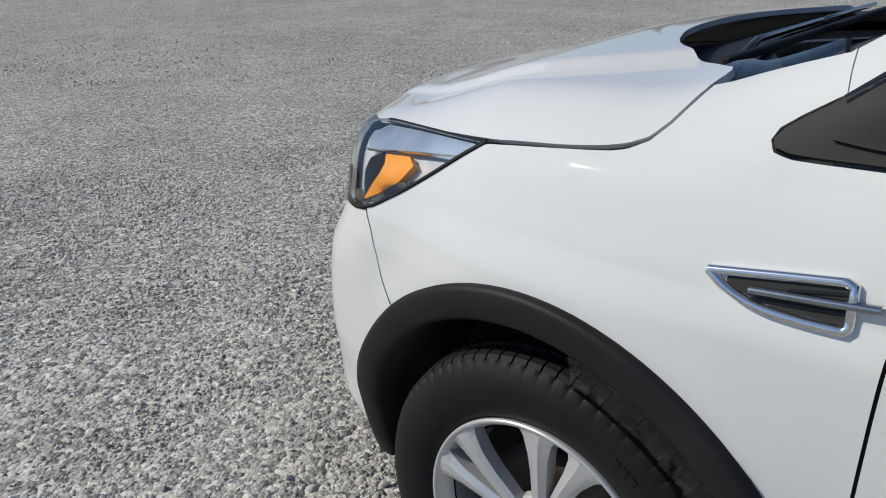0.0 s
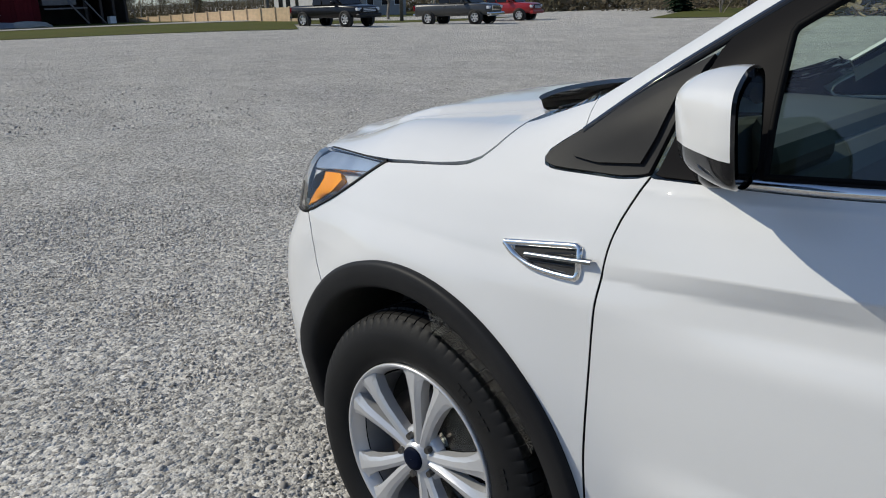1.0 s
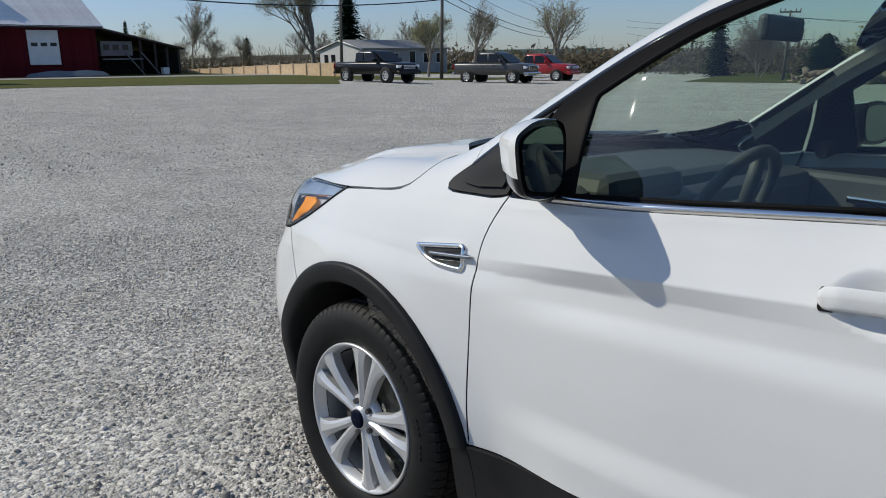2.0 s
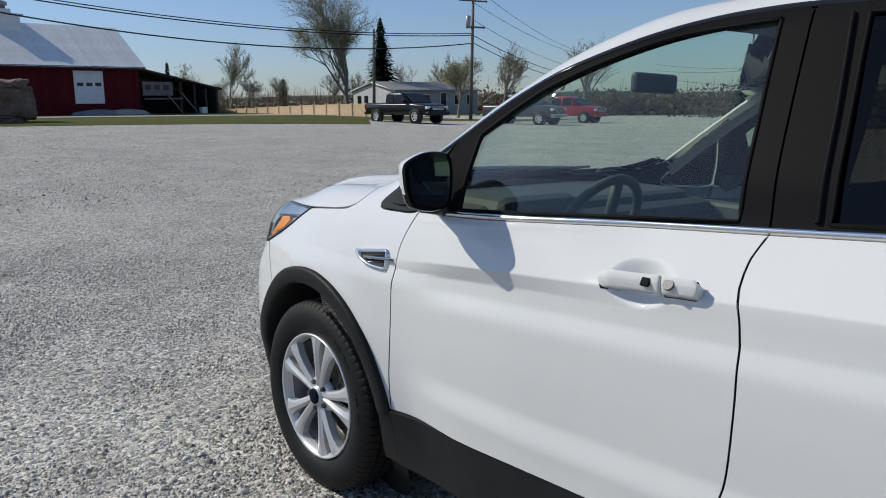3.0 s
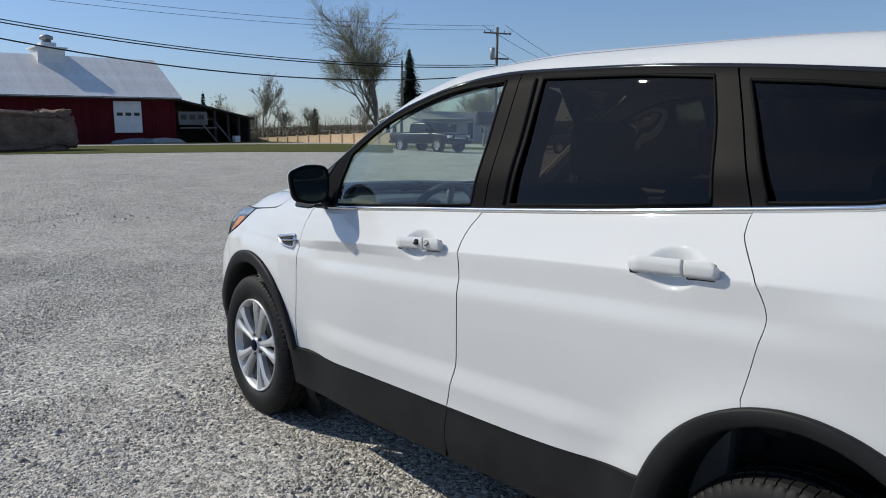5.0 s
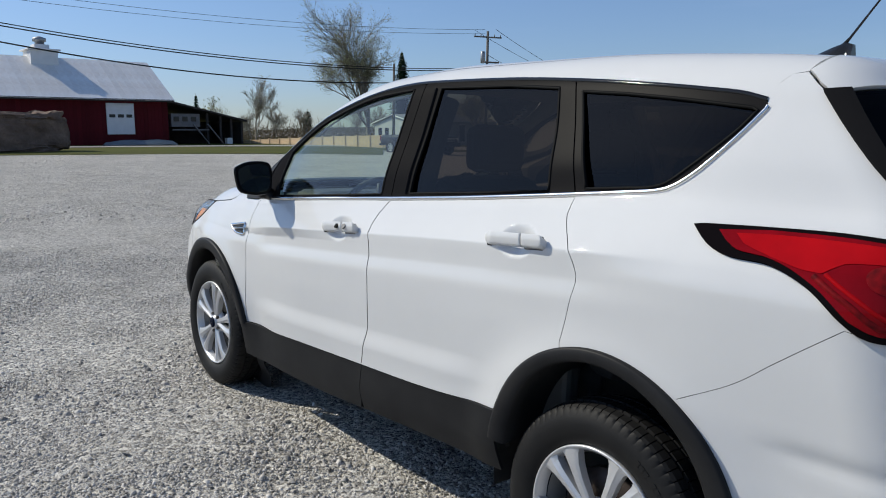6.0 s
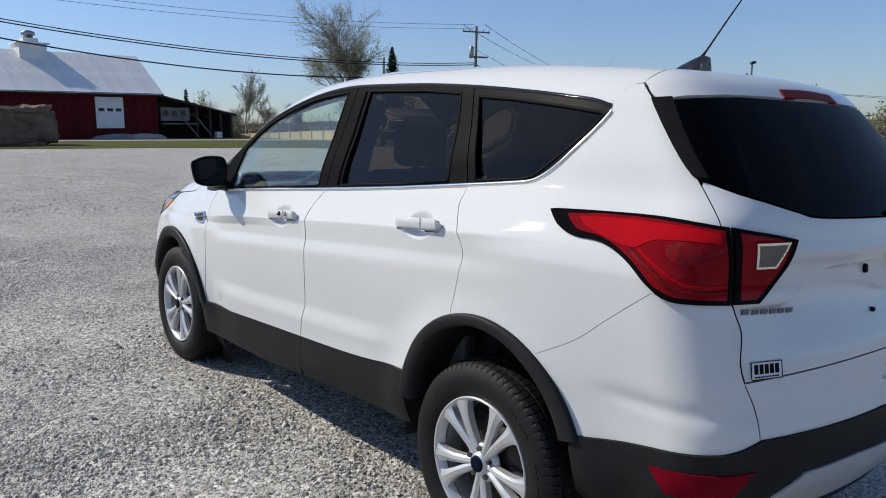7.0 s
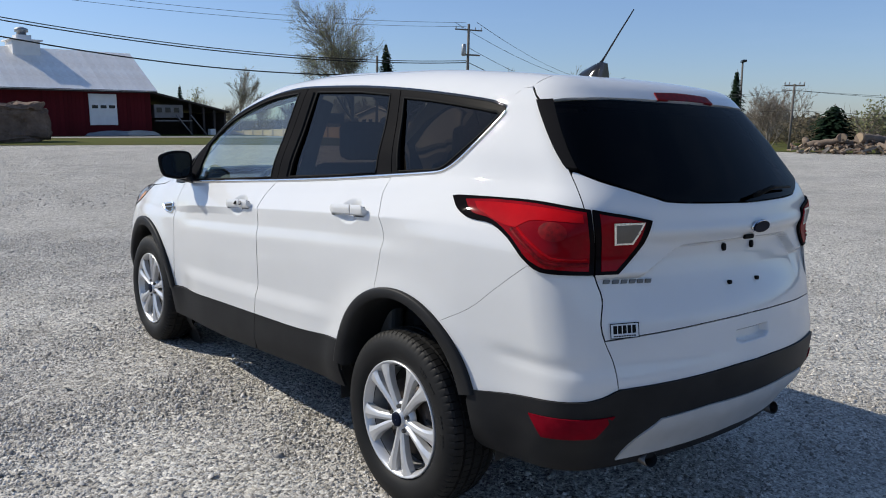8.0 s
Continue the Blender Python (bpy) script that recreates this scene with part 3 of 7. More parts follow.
def ground_z(x, y):
    """The lot: banked under the car, level farther off, with shallow waves."""
    r, f = x * ACROSS[0] + y * ACROSS[1], x * AHEAD[0] + y * AHEAD[1]
    z = np.where(r < 0, -0.38 * np.tanh(r / 10), -0.30 * np.tanh(r / 7.9))
    far = np.clip((np.hypot(x, y) - 12) / 25, 0, 1)
    return z + far * (0.04 * np.sin(x * 0.13 + 1) * np.cos(y * 0.11)) - far * np.clip(f - 30, 0, 30) * 0.004 * np.clip((r + 8) / 10, 0, 1)


def gz(x, y):
    return float(ground_z(np.array(float(x)), np.array(float(y))))


# the ground: one sheet, fine near the car and wide to the horizon
ticks = np.concatenate([-np.geomspace(2500, 14, 26), np.linspace(-12, 12, 61), np.geomspace(14, 2500, 26)])
ax, ay = np.meshgrid(ticks, ticks - 1.5, indexing="ij")
az = ground_z(ax, ay)
near = np.hypot(ax, ay + 1.5) < 12
az = az + near * rng.normal(0, 0.004, az.shape)
n_ = len(ticks)
gi, gj = np.meshgrid(np.arange(n_ - 1), np.arange(n_ - 1), indexing="ij")
ga = (gi * n_ + gj).ravel()
me = bpy.data.meshes.new("ground")
me.from_pydata(np.stack([ax.ravel(), ay.ravel(), az.ravel()], axis=1).tolist(), [], np.stack([ga, ga + n_, ga + n_ + 1, ga + 1], axis=1).tolist())
me.polygons.foreach_set("use_smooth", np.ones(len(ga), bool))
tagged(part("ground", me, GRAVEL, None), "wide lot of loose grey crushed gravel", "ground", kind="structure")

# loose stones where the camera passes
def stones(name, count, centre, spread, lo, hi, label, fall=0.72, clear=0.0):
    a, d = rng.uniform(0, 2 * math.pi, count), clear + rng.uniform(0, 1, count) ** fall * (spread - clear)
    x, y = centre[0] + d * np.cos(a) * 0.8, centre[1] + d * np.sin(a)
    s = lo * (hi / lo) ** (rng.uniform(0, 1, count) ** 1.8)
    base = np.array([(1, 0, 0), (-0.5, 0.87, 0), (-0.5, -0.87, 0), (0.35, 0.5, 0.75), (-0.6, 0.0, 0.7), (0.3, -0.5, 0.7)])
    v = base[None] * rng.uniform(0.6, 1.25, (count, 6, 3)) * np.array([1, 0.8, 0.75])
    t = rng.uniform(0, 2 * math.pi, count)
    c, w = np.cos(t)[:, None], np.sin(t)[:, None]
    px, py = v[..., 0] * c - v[..., 1] * w, v[..., 0] * w + v[..., 1] * c
    tip = rng.normal(0, 0.35, (count, 2))
    pz = v[..., 2] + px * tip[:, :1] + py * tip[:, 1:]
    co = np.stack([x[:, None] + px * s[:, None], y[:, None] + py * s[:, None], ground_z(x, y)[:, None] - 0.001 + pz * s[:, None]], axis=2).reshape(-1, 3)
    tri = np.array([(0, 3, 5), (3, 4, 5), (0, 1, 3), (1, 4, 3), (1, 2, 4), (2, 5, 4), (2, 0, 5)])
    f = (np.arange(count)[:, None, None] * 6 + tri[None]).reshape(-1, 3)
    me = bpy.data.meshes.new(name)
    me.vertices.add(len(co))
    me.vertices.foreach_set("co", co.ravel())
    me.loops.add(f.size)
    me.loops.foreach_set("vertex_index", f.ravel().astype(np.int32))
    me.polygons.add(len(f))
    me.polygons.foreach_set("loop_start", np.arange(len(f), dtype=np.int32) * 3)
    me.update(calc_edges=True)
    tagged(part(name, me, STONE, None), label, "gravel", kind="stuff")


stones("gravel", 230000, (-1.9, -0.5), 5.8, 0.0048, 0.0140, "loose pale and dark grey crushed stones", 0.62)
stones("gravel", 110000, (0.5, 4.0), 40.0, 0.010, 0.028, "loose pale and dark grey crushed stones", 1.0, 3.5)


def strip(name, corners, material, label, category, lift=0.02, n=24):
    """A flat piece of ground between two lines of corners."""
    (a, b), (c, d) = corners
    bm = bmesh.new()
    rows = []
    for i in range(n + 1):
        t = i / n
        p, q = Vector(a).lerp(Vector(b), t), Vector(c).lerp(Vector(d), t)
        rows.append([bm.verts.new((*p.lerp(q, k / 6), gz(*p.lerp(q, k / 6)) + lift + (0 if k in (0, 6) else 0.02))) for k in range(7)])
    for r, s in zip(rows, rows[1:]):
        for k in range(6):
            bm.faces.new((r[k], r[k + 1], s[k + 1], s[k]))
    bmesh.ops.recalc_face_normals(bm, faces=bm.faces)
    return tagged(part(name, bm, material, None), label, category, kind="structure")


strip("grass", (((-60, 61), (21.5, 30.8)), ((-60, 62.5), (33, 47.5))), GRASS, "rough verge of green spring grass", "grass")
strip("grass", (((25.0, 38.2), (42, 38.0)), ((33, 47.5), (52, 41))), GRASS, "rough verge of green spring grass", "grass")
strip("grass", (((-70, 66), (60, 52)), ((-90, 150), (150, 120))), GRASS, "rough field of green spring grass", "grass", 0.03)
strip("drive", (((-60, 62), (36, 47)), ((-60, 65), (44, 50))), TRACK, "pale gravel drive beside the grass", "road", 0.045)
strip("grass", (((44, -40), (43.5, 24)), ((150, -60), (150, 60))), GRASS, "rough ground beyond the lot", "grass", 0.03)

# barn
barn = thing("barn", "long dark red barn with a weathered pale tin roof", "barn", pose(20.2, 60.0, gz(20, 60) + 0.05, 0, 0, 3))
# its own axes: x along the front (0 at its east corner, minus to the west), y back
L, D, H, R_ = 26.0, 10.0, 3.75, 6.9
bm = bmesh.new()
box(bm, -L, 0, 0.12, D, -0.6, H)
v = [bm.verts.new(q) for q in ((0, 0.12, H), (0, D, H), (0, D / 2, R_), (-L, 0.12, H), (-L, D, H), (-L, D / 2, R_))]
bm.faces.new((v[0], v[1], v[2]))
bm.faces.new((v[3], v[5], v[4]))
part("wall", bm, BARN_RED, barn)
board = None
doors = ((-4.95, -2.80), (-9.6, -8.6))
for k in range(86):
    x = -L + 0.3 * k
    if any(a - 0.28 < x < b for a, b in doors):
        continue
    if board is None:
        board = slab(0.006, 0.294, 0.085, 0.12, -0.5, H, bevel=0.0)
        first = part("board", board, BARN_RED, barn)
        first.location.x = x
        board = first.data
    else:
        b = part("board", board, BARN_RED, barn)
        b.location.x = x
        b.location.y = 0.012 * math.sin(k * 5.1)
for s in (0, 1):
    slope = part("roof", slab(-L - 0.28, 0.38, 0, math.hypot(D / 2 + 0.45, R_ + 0.25 - H), -0.05, 0.0), DARK_BOARD, barn, "weathered pale tin roof sheets")
    up = math.atan2(R_ + 0.25 - H, D / 2 + 0.45)
    slope.matrix_local = Matrix.Translation((0, -0.45, H - 0.2)) @ Matrix.Rotation(up, 4, "X") if s == 0 else Matrix.Translation((0.1, D + 0.45, H - 0.2)) @ Matrix.Rotation(math.pi, 4, "Z") @ Matrix.Translation((L, 0, 0)) @ Matrix.Rotation(up, 4, "X")
    w = (L + 0.7) / 51
    shared = slab(0, w - 0.002, -0.02, math.hypot(D / 2 + 0.45, R_ + 0.25 - H), 0.002, 0.03)
    for k in range(51):
        o = part("roof_sheet", shared, ROOF_TIN, slope)
        shared = o.data
        o.location = (-L - 0.3 + k * w, 0, 0.005 * ((k * 7) % 3))
for i, (a, b) in enumerate(doors):
    d = part("door", slab(a, b, 0.03, 0.1, 0.85 if i == 0 else 0.2, 3.30 if i == 0 else 2.5), WHITE, barn, "white sectional door" if i == 0 else "plain white door")
    for k in range(4 if i == 0 else 0):
        part("door_panel", slab(a + 0.03, b - 0.03, 0.005, 0.03, 0.87 + 0.61 * k, 1.45 + 0.61 * k, bevel=0.01), WHITE, d)
    for k in range(3 if i == 0 else 0):
        bm = bmesh.new()
        box(bm, a + 0.20 + 0.66 * k, a + 0.66 + 0.66 * k, -0.014, 0.014, 2.17, 2.42, bevel=0.012)
        part("door_window", bm, DARK_GLASS, d)
part("eave_board", slab(-L - 0.3, 0.35, -0.46, -0.40, H - 0.32, H - 0.12), DARK_BOARD, barn)
vent = part("cupola", slab(-9.05, -7.05, D / 2 - 1.1, D / 2 + 1.1, R_ - 0.8, R_ + 0.5, bevel=0.03), WHITE, barn, "pale square ventilator on the ridge")
part("cupola_cap", slab(-9.25, -6.85, D / 2 - 1.3, D / 2 + 1.3, R_ + 0.5, R_ + 0.62, bevel=0.04), WHITE, vent)
part("cupola_neck", slab(-8.6, -7.5, D / 2 - 0.6, D / 2 + 0.6, R_ + 0.62, R_ + 1.0, bevel=0.03), WHITE, vent)
part("cupola_head", tube(bmesh.new(), [(-8.05, D / 2, R_ + 1.0), (-8.05, D / 2, R_ + 1.25), (-8.05, D / 2, R_ + 1.26), (-8.05, D / 2, R_ + 1.5), (-8.05, D / 2, R_ + 1.65)], [0.35, 0.35, 0.5, 0.5, 0.12], 14), STEEL, vent)
for x, w in ((-3.9, 2.1), (-1.9, 1.9)):
    bm = bmesh.new()
    bmesh.ops.create_icosphere(bm, subdivisions=3, radius=1)
    for q in bm.verts:
        q.co = Vector((q.co.x * w, q.co.y * 0.8 - 1.6, max(q.co.z, -0.4) * 0.42)) + 0.12 * noise.noise_vector(q.co * 3)
    solo("tarp_mound" if w > 2 else "earth_mound", bm, SIDING_DARK if w > 2 else TRACK, "low heap under a grey sheet before the barn" if w > 2 else "low pale earth mound before the barn", "heap", barn.matrix_world @ Matrix.Translation((x, 0, 0.0)))

# lean-to shed at the barn's east end
shed = thing("shed", "dark open-fronted lean-to shed beside the barn", "shed", barn.matrix_world @ Matrix.Translation((0.12, 0.4, 0)))
bm = bmesh.new()
q = [bm.verts.new(p) for p in ((0.02, -0.5, 3.45), (6.9, -0.5, 1.9), (6.9, 8, 1.9), (0.02, 8, 3.45))]
f = bm.faces.new(q)
r = bmesh.ops.extrude_face_region(bm, geom=[f])
bmesh.ops.translate(bm, vec=(0, 0, 0.14), verts=[e for e in r["geom"] if isinstance(e, bmesh.types.BMVert)])
bmesh.ops.recalc_face_normals(bm, faces=bm.faces)
part("roof", bm, DARK_BOARD, shed)
part("wall", slab(0.05, 6.7, 5.8, 6.0, -0.5, 1.95), DARK_BOARD, shed)
part("wall", slab(6.55, 6.7, 0.0, 5.8, -0.5, 1.9), DARK_BOARD, shed)
for x in (3.4, 4.6, 5.6, 6.6):
    part("post", slab(x - 0.09, x + 0.09, -0.1, 0.08, -0.5, 3.4 - 0.225 * x), DARK_BOARD, shed)
hut = part("box_room", slab(0.3, 2.8, 0.1, 2.0, 1.45, 2.55), GREY_BOARD, shed, "small grey boarded room on posts")
for k in range(3):
    part("hut_window", slab(0.5 + 0.75 * k, 0.95 + 0.75 * k, 0.06, 0.1, 1.9, 2.3), DARK_GLASS, hut)
part("rail", slab(0.2, 3.4, -0.35, -0.25, 1.15, 1.25), GREY_BOARD, shed)
for k in range(2):
    bm = bmesh.new()
    tube(bm, [(2.0 + 1.3 * k, -0.3, 1.7), (3.2 + 1.3 * k, -0.7, 0.0)], 0.06, 6)
    part("stair_string", bm, GREY_BOARD, shed)
part("crate", slab(4.9, 5.4, -0.6, -0.1, -0.05, 0.5, bevel=0.02), WHITE, shed)

# boulder by the verge
bm = bmesh.new()
bmesh.ops.create_icosphere(bm, subdivisions=5, radius=1)
for v in bm.verts:
    q = Vector([math.copysign(abs(k) ** 0.42, k) for k in v.co])
    v.co = Vector((q.x * 3.3, q.y * 1.5, max(q.z, -0.9) * 1.12)) * (1 + 0.16 * noise.noise(v.co * 1.9)) + 0.22 * noise.noise_vector(v.co * 4) + 0.08 * noise.noise_vector(v.co * 11)
    v.co.z += 0.07 * math.sin(9 * v.co.z + 1.5 * v.co.x)
solo("boulder", bm, ROCK, "long brown-grey boulder lying on the grass verge", "boulder", pose(5.0, 42.4, gz(5, 42.4) + 1.0, 0, 0, 8))

# board fence
fence = thing("fence", "pale new board fence along the field", "fence")
fa, fb = Vector((26.6, 72.0)), Vector((31.4, 43.4))


def fence_run(a, b, h0, h1, count):
    m = slab(0, (b - a).length / count - 0.02, -0.02, 0.02, 0, 1)
    shared = None
    turn = math.degrees(math.atan2(*(b - a).yx))
    for k in range(count):
        p = a.lerp(b, k / count)
        if shared is None:
            o = part("panel", m, FENCE, fence)
            shared = o.data
        else:
            o = part("panel", shared, FENCE, fence)
        o.matrix_local = pose(p.x, p.y, gz(*p) - 0.1, 0, 0, turn) @ Matrix.Diagonal((1, 1, h0 + (h1 - h0) * k / count, 1))
        q = part("post", slab(-0.06, 0.06, -0.07, 0.07, 0, h0 + (h1 - h0) * k / count + 0.05), FENCE, fence)
        q.matrix_local = pose(p.x, p.y, gz(*p) - 0.1, 0, 0, turn)


fence_run(fa, fb, 0.12, 1.15, 20)


# pickup trucks
def pickup(paint, label, at, tall=1.0, chrome=False):
    t = thing("pickup_truck", label, "pickup truck", at, "parked pickup trucks")
    # x ahead, y left, z up; origin under the middle

    def loft(rows, close=True):
        bm = bmesh.new()
        vs = [[bm.verts.new(p) for p in r] for r in rows]
        k = len(rows[0])
        for a, b in zip(vs, vs[1:]):
            for i in range(k):
                bm.faces.new((a[i], a[(i + 1) % k], b[(i + 1) % k], b[i])).smooth = True
        bm.faces.new(vs[0])
        bm.faces.new(vs[-1])
        bmesh.ops.recalc_face_normals(bm, faces=bm.faces)
        return bm
    rows = []
    for x, zb, zt, h in ((2.68, 0.58, 0.84, 0.66), (2.62, 0.50, 0.98, 0.80), (2.35, 0.47, 1.06, 0.88), (1.40, 0.46, 1.13, 0.92), (0.2, 0.45, 1.13, 0.93), (-0.98, 0.45, 1.13, 0.93), (-2.50, 0.48, 1.13, 0.92),
                         (-2.64, 0.52, 1.11, 0.89), (-2.67, 0.58, 1.05, 0.84)):
        half = [(0.80, zb), (0.96, zb + 0.05), (1.0, zb + 0.22), (1.005, 0.78), (0.985, zt - 0.12), (0.95, zt - 0.03), (0.86, zt), (0.4, zt + 0.012)]
        rows.append([(x, h * q, z * tall) for q, z in half] + [(x, -h * q, z * tall) for q, z in half[::-1]])
    part("body", loft(rows), paint, t)
    rows = []
    for z, x0, x1, h in ((1.08, -1.00, 1.42, 0.885), (1.40, -0.93, 0.98, 0.815), (1.62, -0.87, 0.68, 0.765), (1.71, -0.82, 0.55, 0.73), (1.76, -0.70, 0.40, 0.65), (1.775, -0.4, 0.1, 0.4)):
        ringp = []
        for k in range(24):
            a = 2 * math.pi * (k + 0.5) / 24
            c, s = math.copysign(abs(math.cos(a)) ** 0.3, math.cos(a)), math.copysign(abs(math.sin(a)) ** 0.3, math.sin(a))
            ringp.append(((x0 + x1) / 2 + (x1 - x0) / 2 * c, h * s, z * tall))
        rows.append(ringp)
    part("cab", loft(rows), paint, t)
    part("bed", slab(-2.52, -1.08, -0.76, 0.76, 0.9 * tall, 1.148 * tall), DARK, t)
    part("rear_window", slab(-0.99, -0.90, -0.6, 0.6, 1.22 * tall, 1.58 * tall, m=Matrix.Shear("XY", 4, (0, 0))), DARK_GLASS, t)
    for s in (-1, 1):
        for x0, x1, lean in ((-0.02, 0.66, 0.34), (-0.80, -0.10, 0.0)):
            bm = bmesh.new()
            y0, y1 = s * 0.868, s * 0.762
            q = [bm.verts.new(p) for p in ((x0, y0, 1.17 * tall), (x1 + lean, y0, 1.17 * tall), (x1 - 0.10, y1, 1.64 * tall), (x0, y1, 1.64 * tall))]
            f = bm.faces.new(q)
            r = bmesh.ops.extrude_face_region(bm, geom=[f])
            bmesh.ops.translate(bm, vec=(0, s * 0.02, 0.004), verts=[e for e in r["geom"] if isinstance(e, bmesh.types.BMVert)])
            bmesh.ops.recalc_face_normals(bm, faces=bm.faces)
            part("side_window", bm, DARK_GLASS, t)
        for x in (-0.42, 0.40):
            part("door_handle", slab(x - 0.09, x + 0.09, s * 0.94 - 0.02, s * 0.94 + 0.02, 0.99 * tall, 1.02 * tall, bevel=0.006), CHROME if chrome else DARK, t)
        part("door_mirror", slab(0.85, 1.0, s * 1.02 - 0.1, s * 1.02 + 0.1, 1.14 * tall, 1.34 * tall, bevel=0.03), paint, t)
        part("headlight", slab(2.48, 2.66, s * 0.70 - 0.16, s * 0.70 + 0.16, 0.80 * tall, 0.96 * tall, bevel=0.03), LAMP_SILVER, t)
        part("tail_light", slab(-2.70, -2.55, s * 0.83 - 0.07, s * 0.83 + 0.07, 0.78 * tall, 1.06 * tall, bevel=0.02), RED_DEEP, t)
        for x in (1.72, -1.62):
            w = new("wheel")
            w.parent = t
            w.matrix_local = Matrix.Translation((x, s * 0.82, 0.385)) @ Matrix.Rotation(radians(-90 * s), 4, "Z")
            part("tyre", lathe([(0.14, 0.25), (0.12, 0.33), (0.06, 0.385), (-0.08, 0.385), (-0.13, 0.33), (-0.14, 0.25)], 28), RUBBER, w)
            rim = part("rim", lathe([(-0.14, 0.25), (-0.11, 0.235), (-0.05, 0.21), (-0.04, 0.05), (-0.04, 0.001)], 28), DARK, w)
            for k in range(6):
                m = Matrix.Rotation(k * math.pi / 3, 4, "X")
                part("spoke", slab(-0.115, -0.07, -0.045, 0.045, 0.03, 0.235, bevel=0.012, m=m), ALLOY, rim)
            part("rim_edge", lathe([(-0.142, 0.255), (-0.146, 0.24), (-0.12, 0.222)], 28), ALLOY, rim)
            # a dark ring over the uncut body draws the shade inside the arch
            part("arch_gap", lathe([(-0.128, 0.39), (-0.128, 0.455), (0.1, 0.455)], 28), DARK, w)
    bm = bmesh.new()
    q = [bm.verts.new(p) for p in ((1.42, -0.76, 1.15 * tall), (1.42, 0.76, 1.15 * tall), (0.72, 0.66, 1.64 * tall), (0.72, -0.66, 1.64 * tall))]
    f = bm.faces.new(q)
    r = bmesh.ops.extrude_face_region(bm, geom=[f])
    bmesh.ops.translate(bm, vec=(0.03, 0, 0.02), verts=[e for e in r["geom"] if isinstance(e, bmesh.types.BMVert)])
    bmesh.ops.recalc_face_normals(bm, faces=bm.faces)
    part("windscreen", bm, DARK_GLASS, t)
    grille = part("grille", slab(2.58, 2.70, -0.5, 0.5, 0.72 * tall, 0.98 * tall, bevel=0.02), CHROME if chrome else DARK, t)
    for k in range(3):
        part("grille_bar", slab(2.69, 2.72, -0.46, 0.46, (0.75 + 0.075 * k) * tall, (0.785 + 0.075 * k) * tall, bevel=0.008), DARK if chrome else LAMP_SILVER, grille)
    part("bumper", slab(2.50, 2.80, -0.88, 0.88, 0.44, 0.66, bevel=0.06), CHROME if chrome else paint, t)
    part("bumper", slab(-2.80, -2.58, -0.88, 0.88, 0.48, 0.64, bevel=0.04), CHROME if chrome else DARK, t)
    return t


pickup(PAINT_BLACK, "black mid-size crew-cab pickup on the far gravel", pose(26.4, 34.0, gz(26.4, 34.0), 0, 0, -85))
pickup(PAINT_GREY, "dark grey full-size crew-cab pickup on the far gravel", pose(34.45, 32.0, gz(34, 32), 0, 0, -79), 1.07, True)
pickup(PAINT_RED, "bright red full-size crew-cab pickup on the far gravel", pose(42.0, 34.6, gz(42.0, 34.6), 0, 0, -78), 1.07)


# houses
def house(name, label, at, wide, deep, eave, ridge, wall, roofing, windows, end_gable=True):
    h = thing(name, label, "house", at)
    bm = bmesh.new()
    box(bm, 0, wide, 0, deep, -0.6, eave)
    part("wall", bm, wall, h)
    for x in (0.0, wide):
        bm = bmesh.new()
        a = [bm.verts.new(p) for p in ((x, 0, eave), (x, deep, eave), (x, deep / 2, ridge))]
        f = bm.faces.new(a)
        r = bmesh.ops.extrude_face_region(bm, geom=[f])
        bmesh.ops.translate(bm, vec=(0.1 if x == 0 else -0.1, 0, 0), verts=[e for e in r["geom"] if isinstance(e, bmesh.types.BMVert)])
        bmesh.ops.recalc_face_normals(bm, faces=bm.faces)
        part("gable", bm, wall, h)
    for s in (0, 1):
        bm = bmesh.new()
        y0 = -0.3 if s == 0 else deep + 0.3
        q = [bm.verts.new(p) for p in ((-0.25, y0, eave - 0.1), (wide + 0.25, y0, eave - 0.1), (wide + 0.25, deep / 2, ridge), (-0.25, deep / 2, ridge))]
        f = bm.faces.new(q)
        r = bmesh.ops.extrude_face_region(bm, geom=[f])
        bmesh.ops.translate(bm, vec=(0, 0, 0.14), verts=[e for e in r["geom"] if isinstance(e, bmesh.types.BMVert)])
        bmesh.ops.recalc_face_normals(bm, faces=bm.faces)
        part("roof", bm, roofing, h)
    for x, w, z0, z1 in windows:
        win = part("window", slab(x, x + w, -0.06, 0.02, z0, z1), WHITE, h)
        part("pane", slab(x + 0.06, x + w - 0.06, -0.075, -0.055, z0 + 0.06, z1 - 0.06), DARK_GLASS, win)
    return h


home_at = pose(46.3, 61.0, gz(46, 61) - 0.2, 0, 0, -1)
home = house("mobile_home", "long grey mobile home with a pale gable end", home_at, 11.5, 7.5, 2.45, 3.25, SIDING_BROWN, SHINGLE,
             [(1.2, 0.9, 0.9, 2.0), (3.6, 1.0, 0.9, 2.0), (6.0, 0.9, 0.3, 2.2), (8.0, 0.9, 0.9, 2.0), (9.8, 0.9, 0.9, 2.0)])
bm = bmesh.new()
a = [bm.verts.new(p) for p in ((-0.02, -0.02, -0.5), (-0.02, 7.52, -0.5), (-0.02, 7.52, 2.4), (-0.02, 3.75, 3.2), (-0.02, -0.02, 2.4))]
f = bm.faces.new(a)
r = bmesh.ops.extrude_face_region(bm, geom=[f])
bmesh.ops.translate(bm, vec=(-0.05, 0, 0), verts=[e for e in r["geom"] if isinstance(e, bmesh.types.BMVert)])
bmesh.ops.recalc_face_normals(bm, faces=bm.faces)
end = part("end_wall", bm, SIDING, home, "pale grey siding on the gable end")
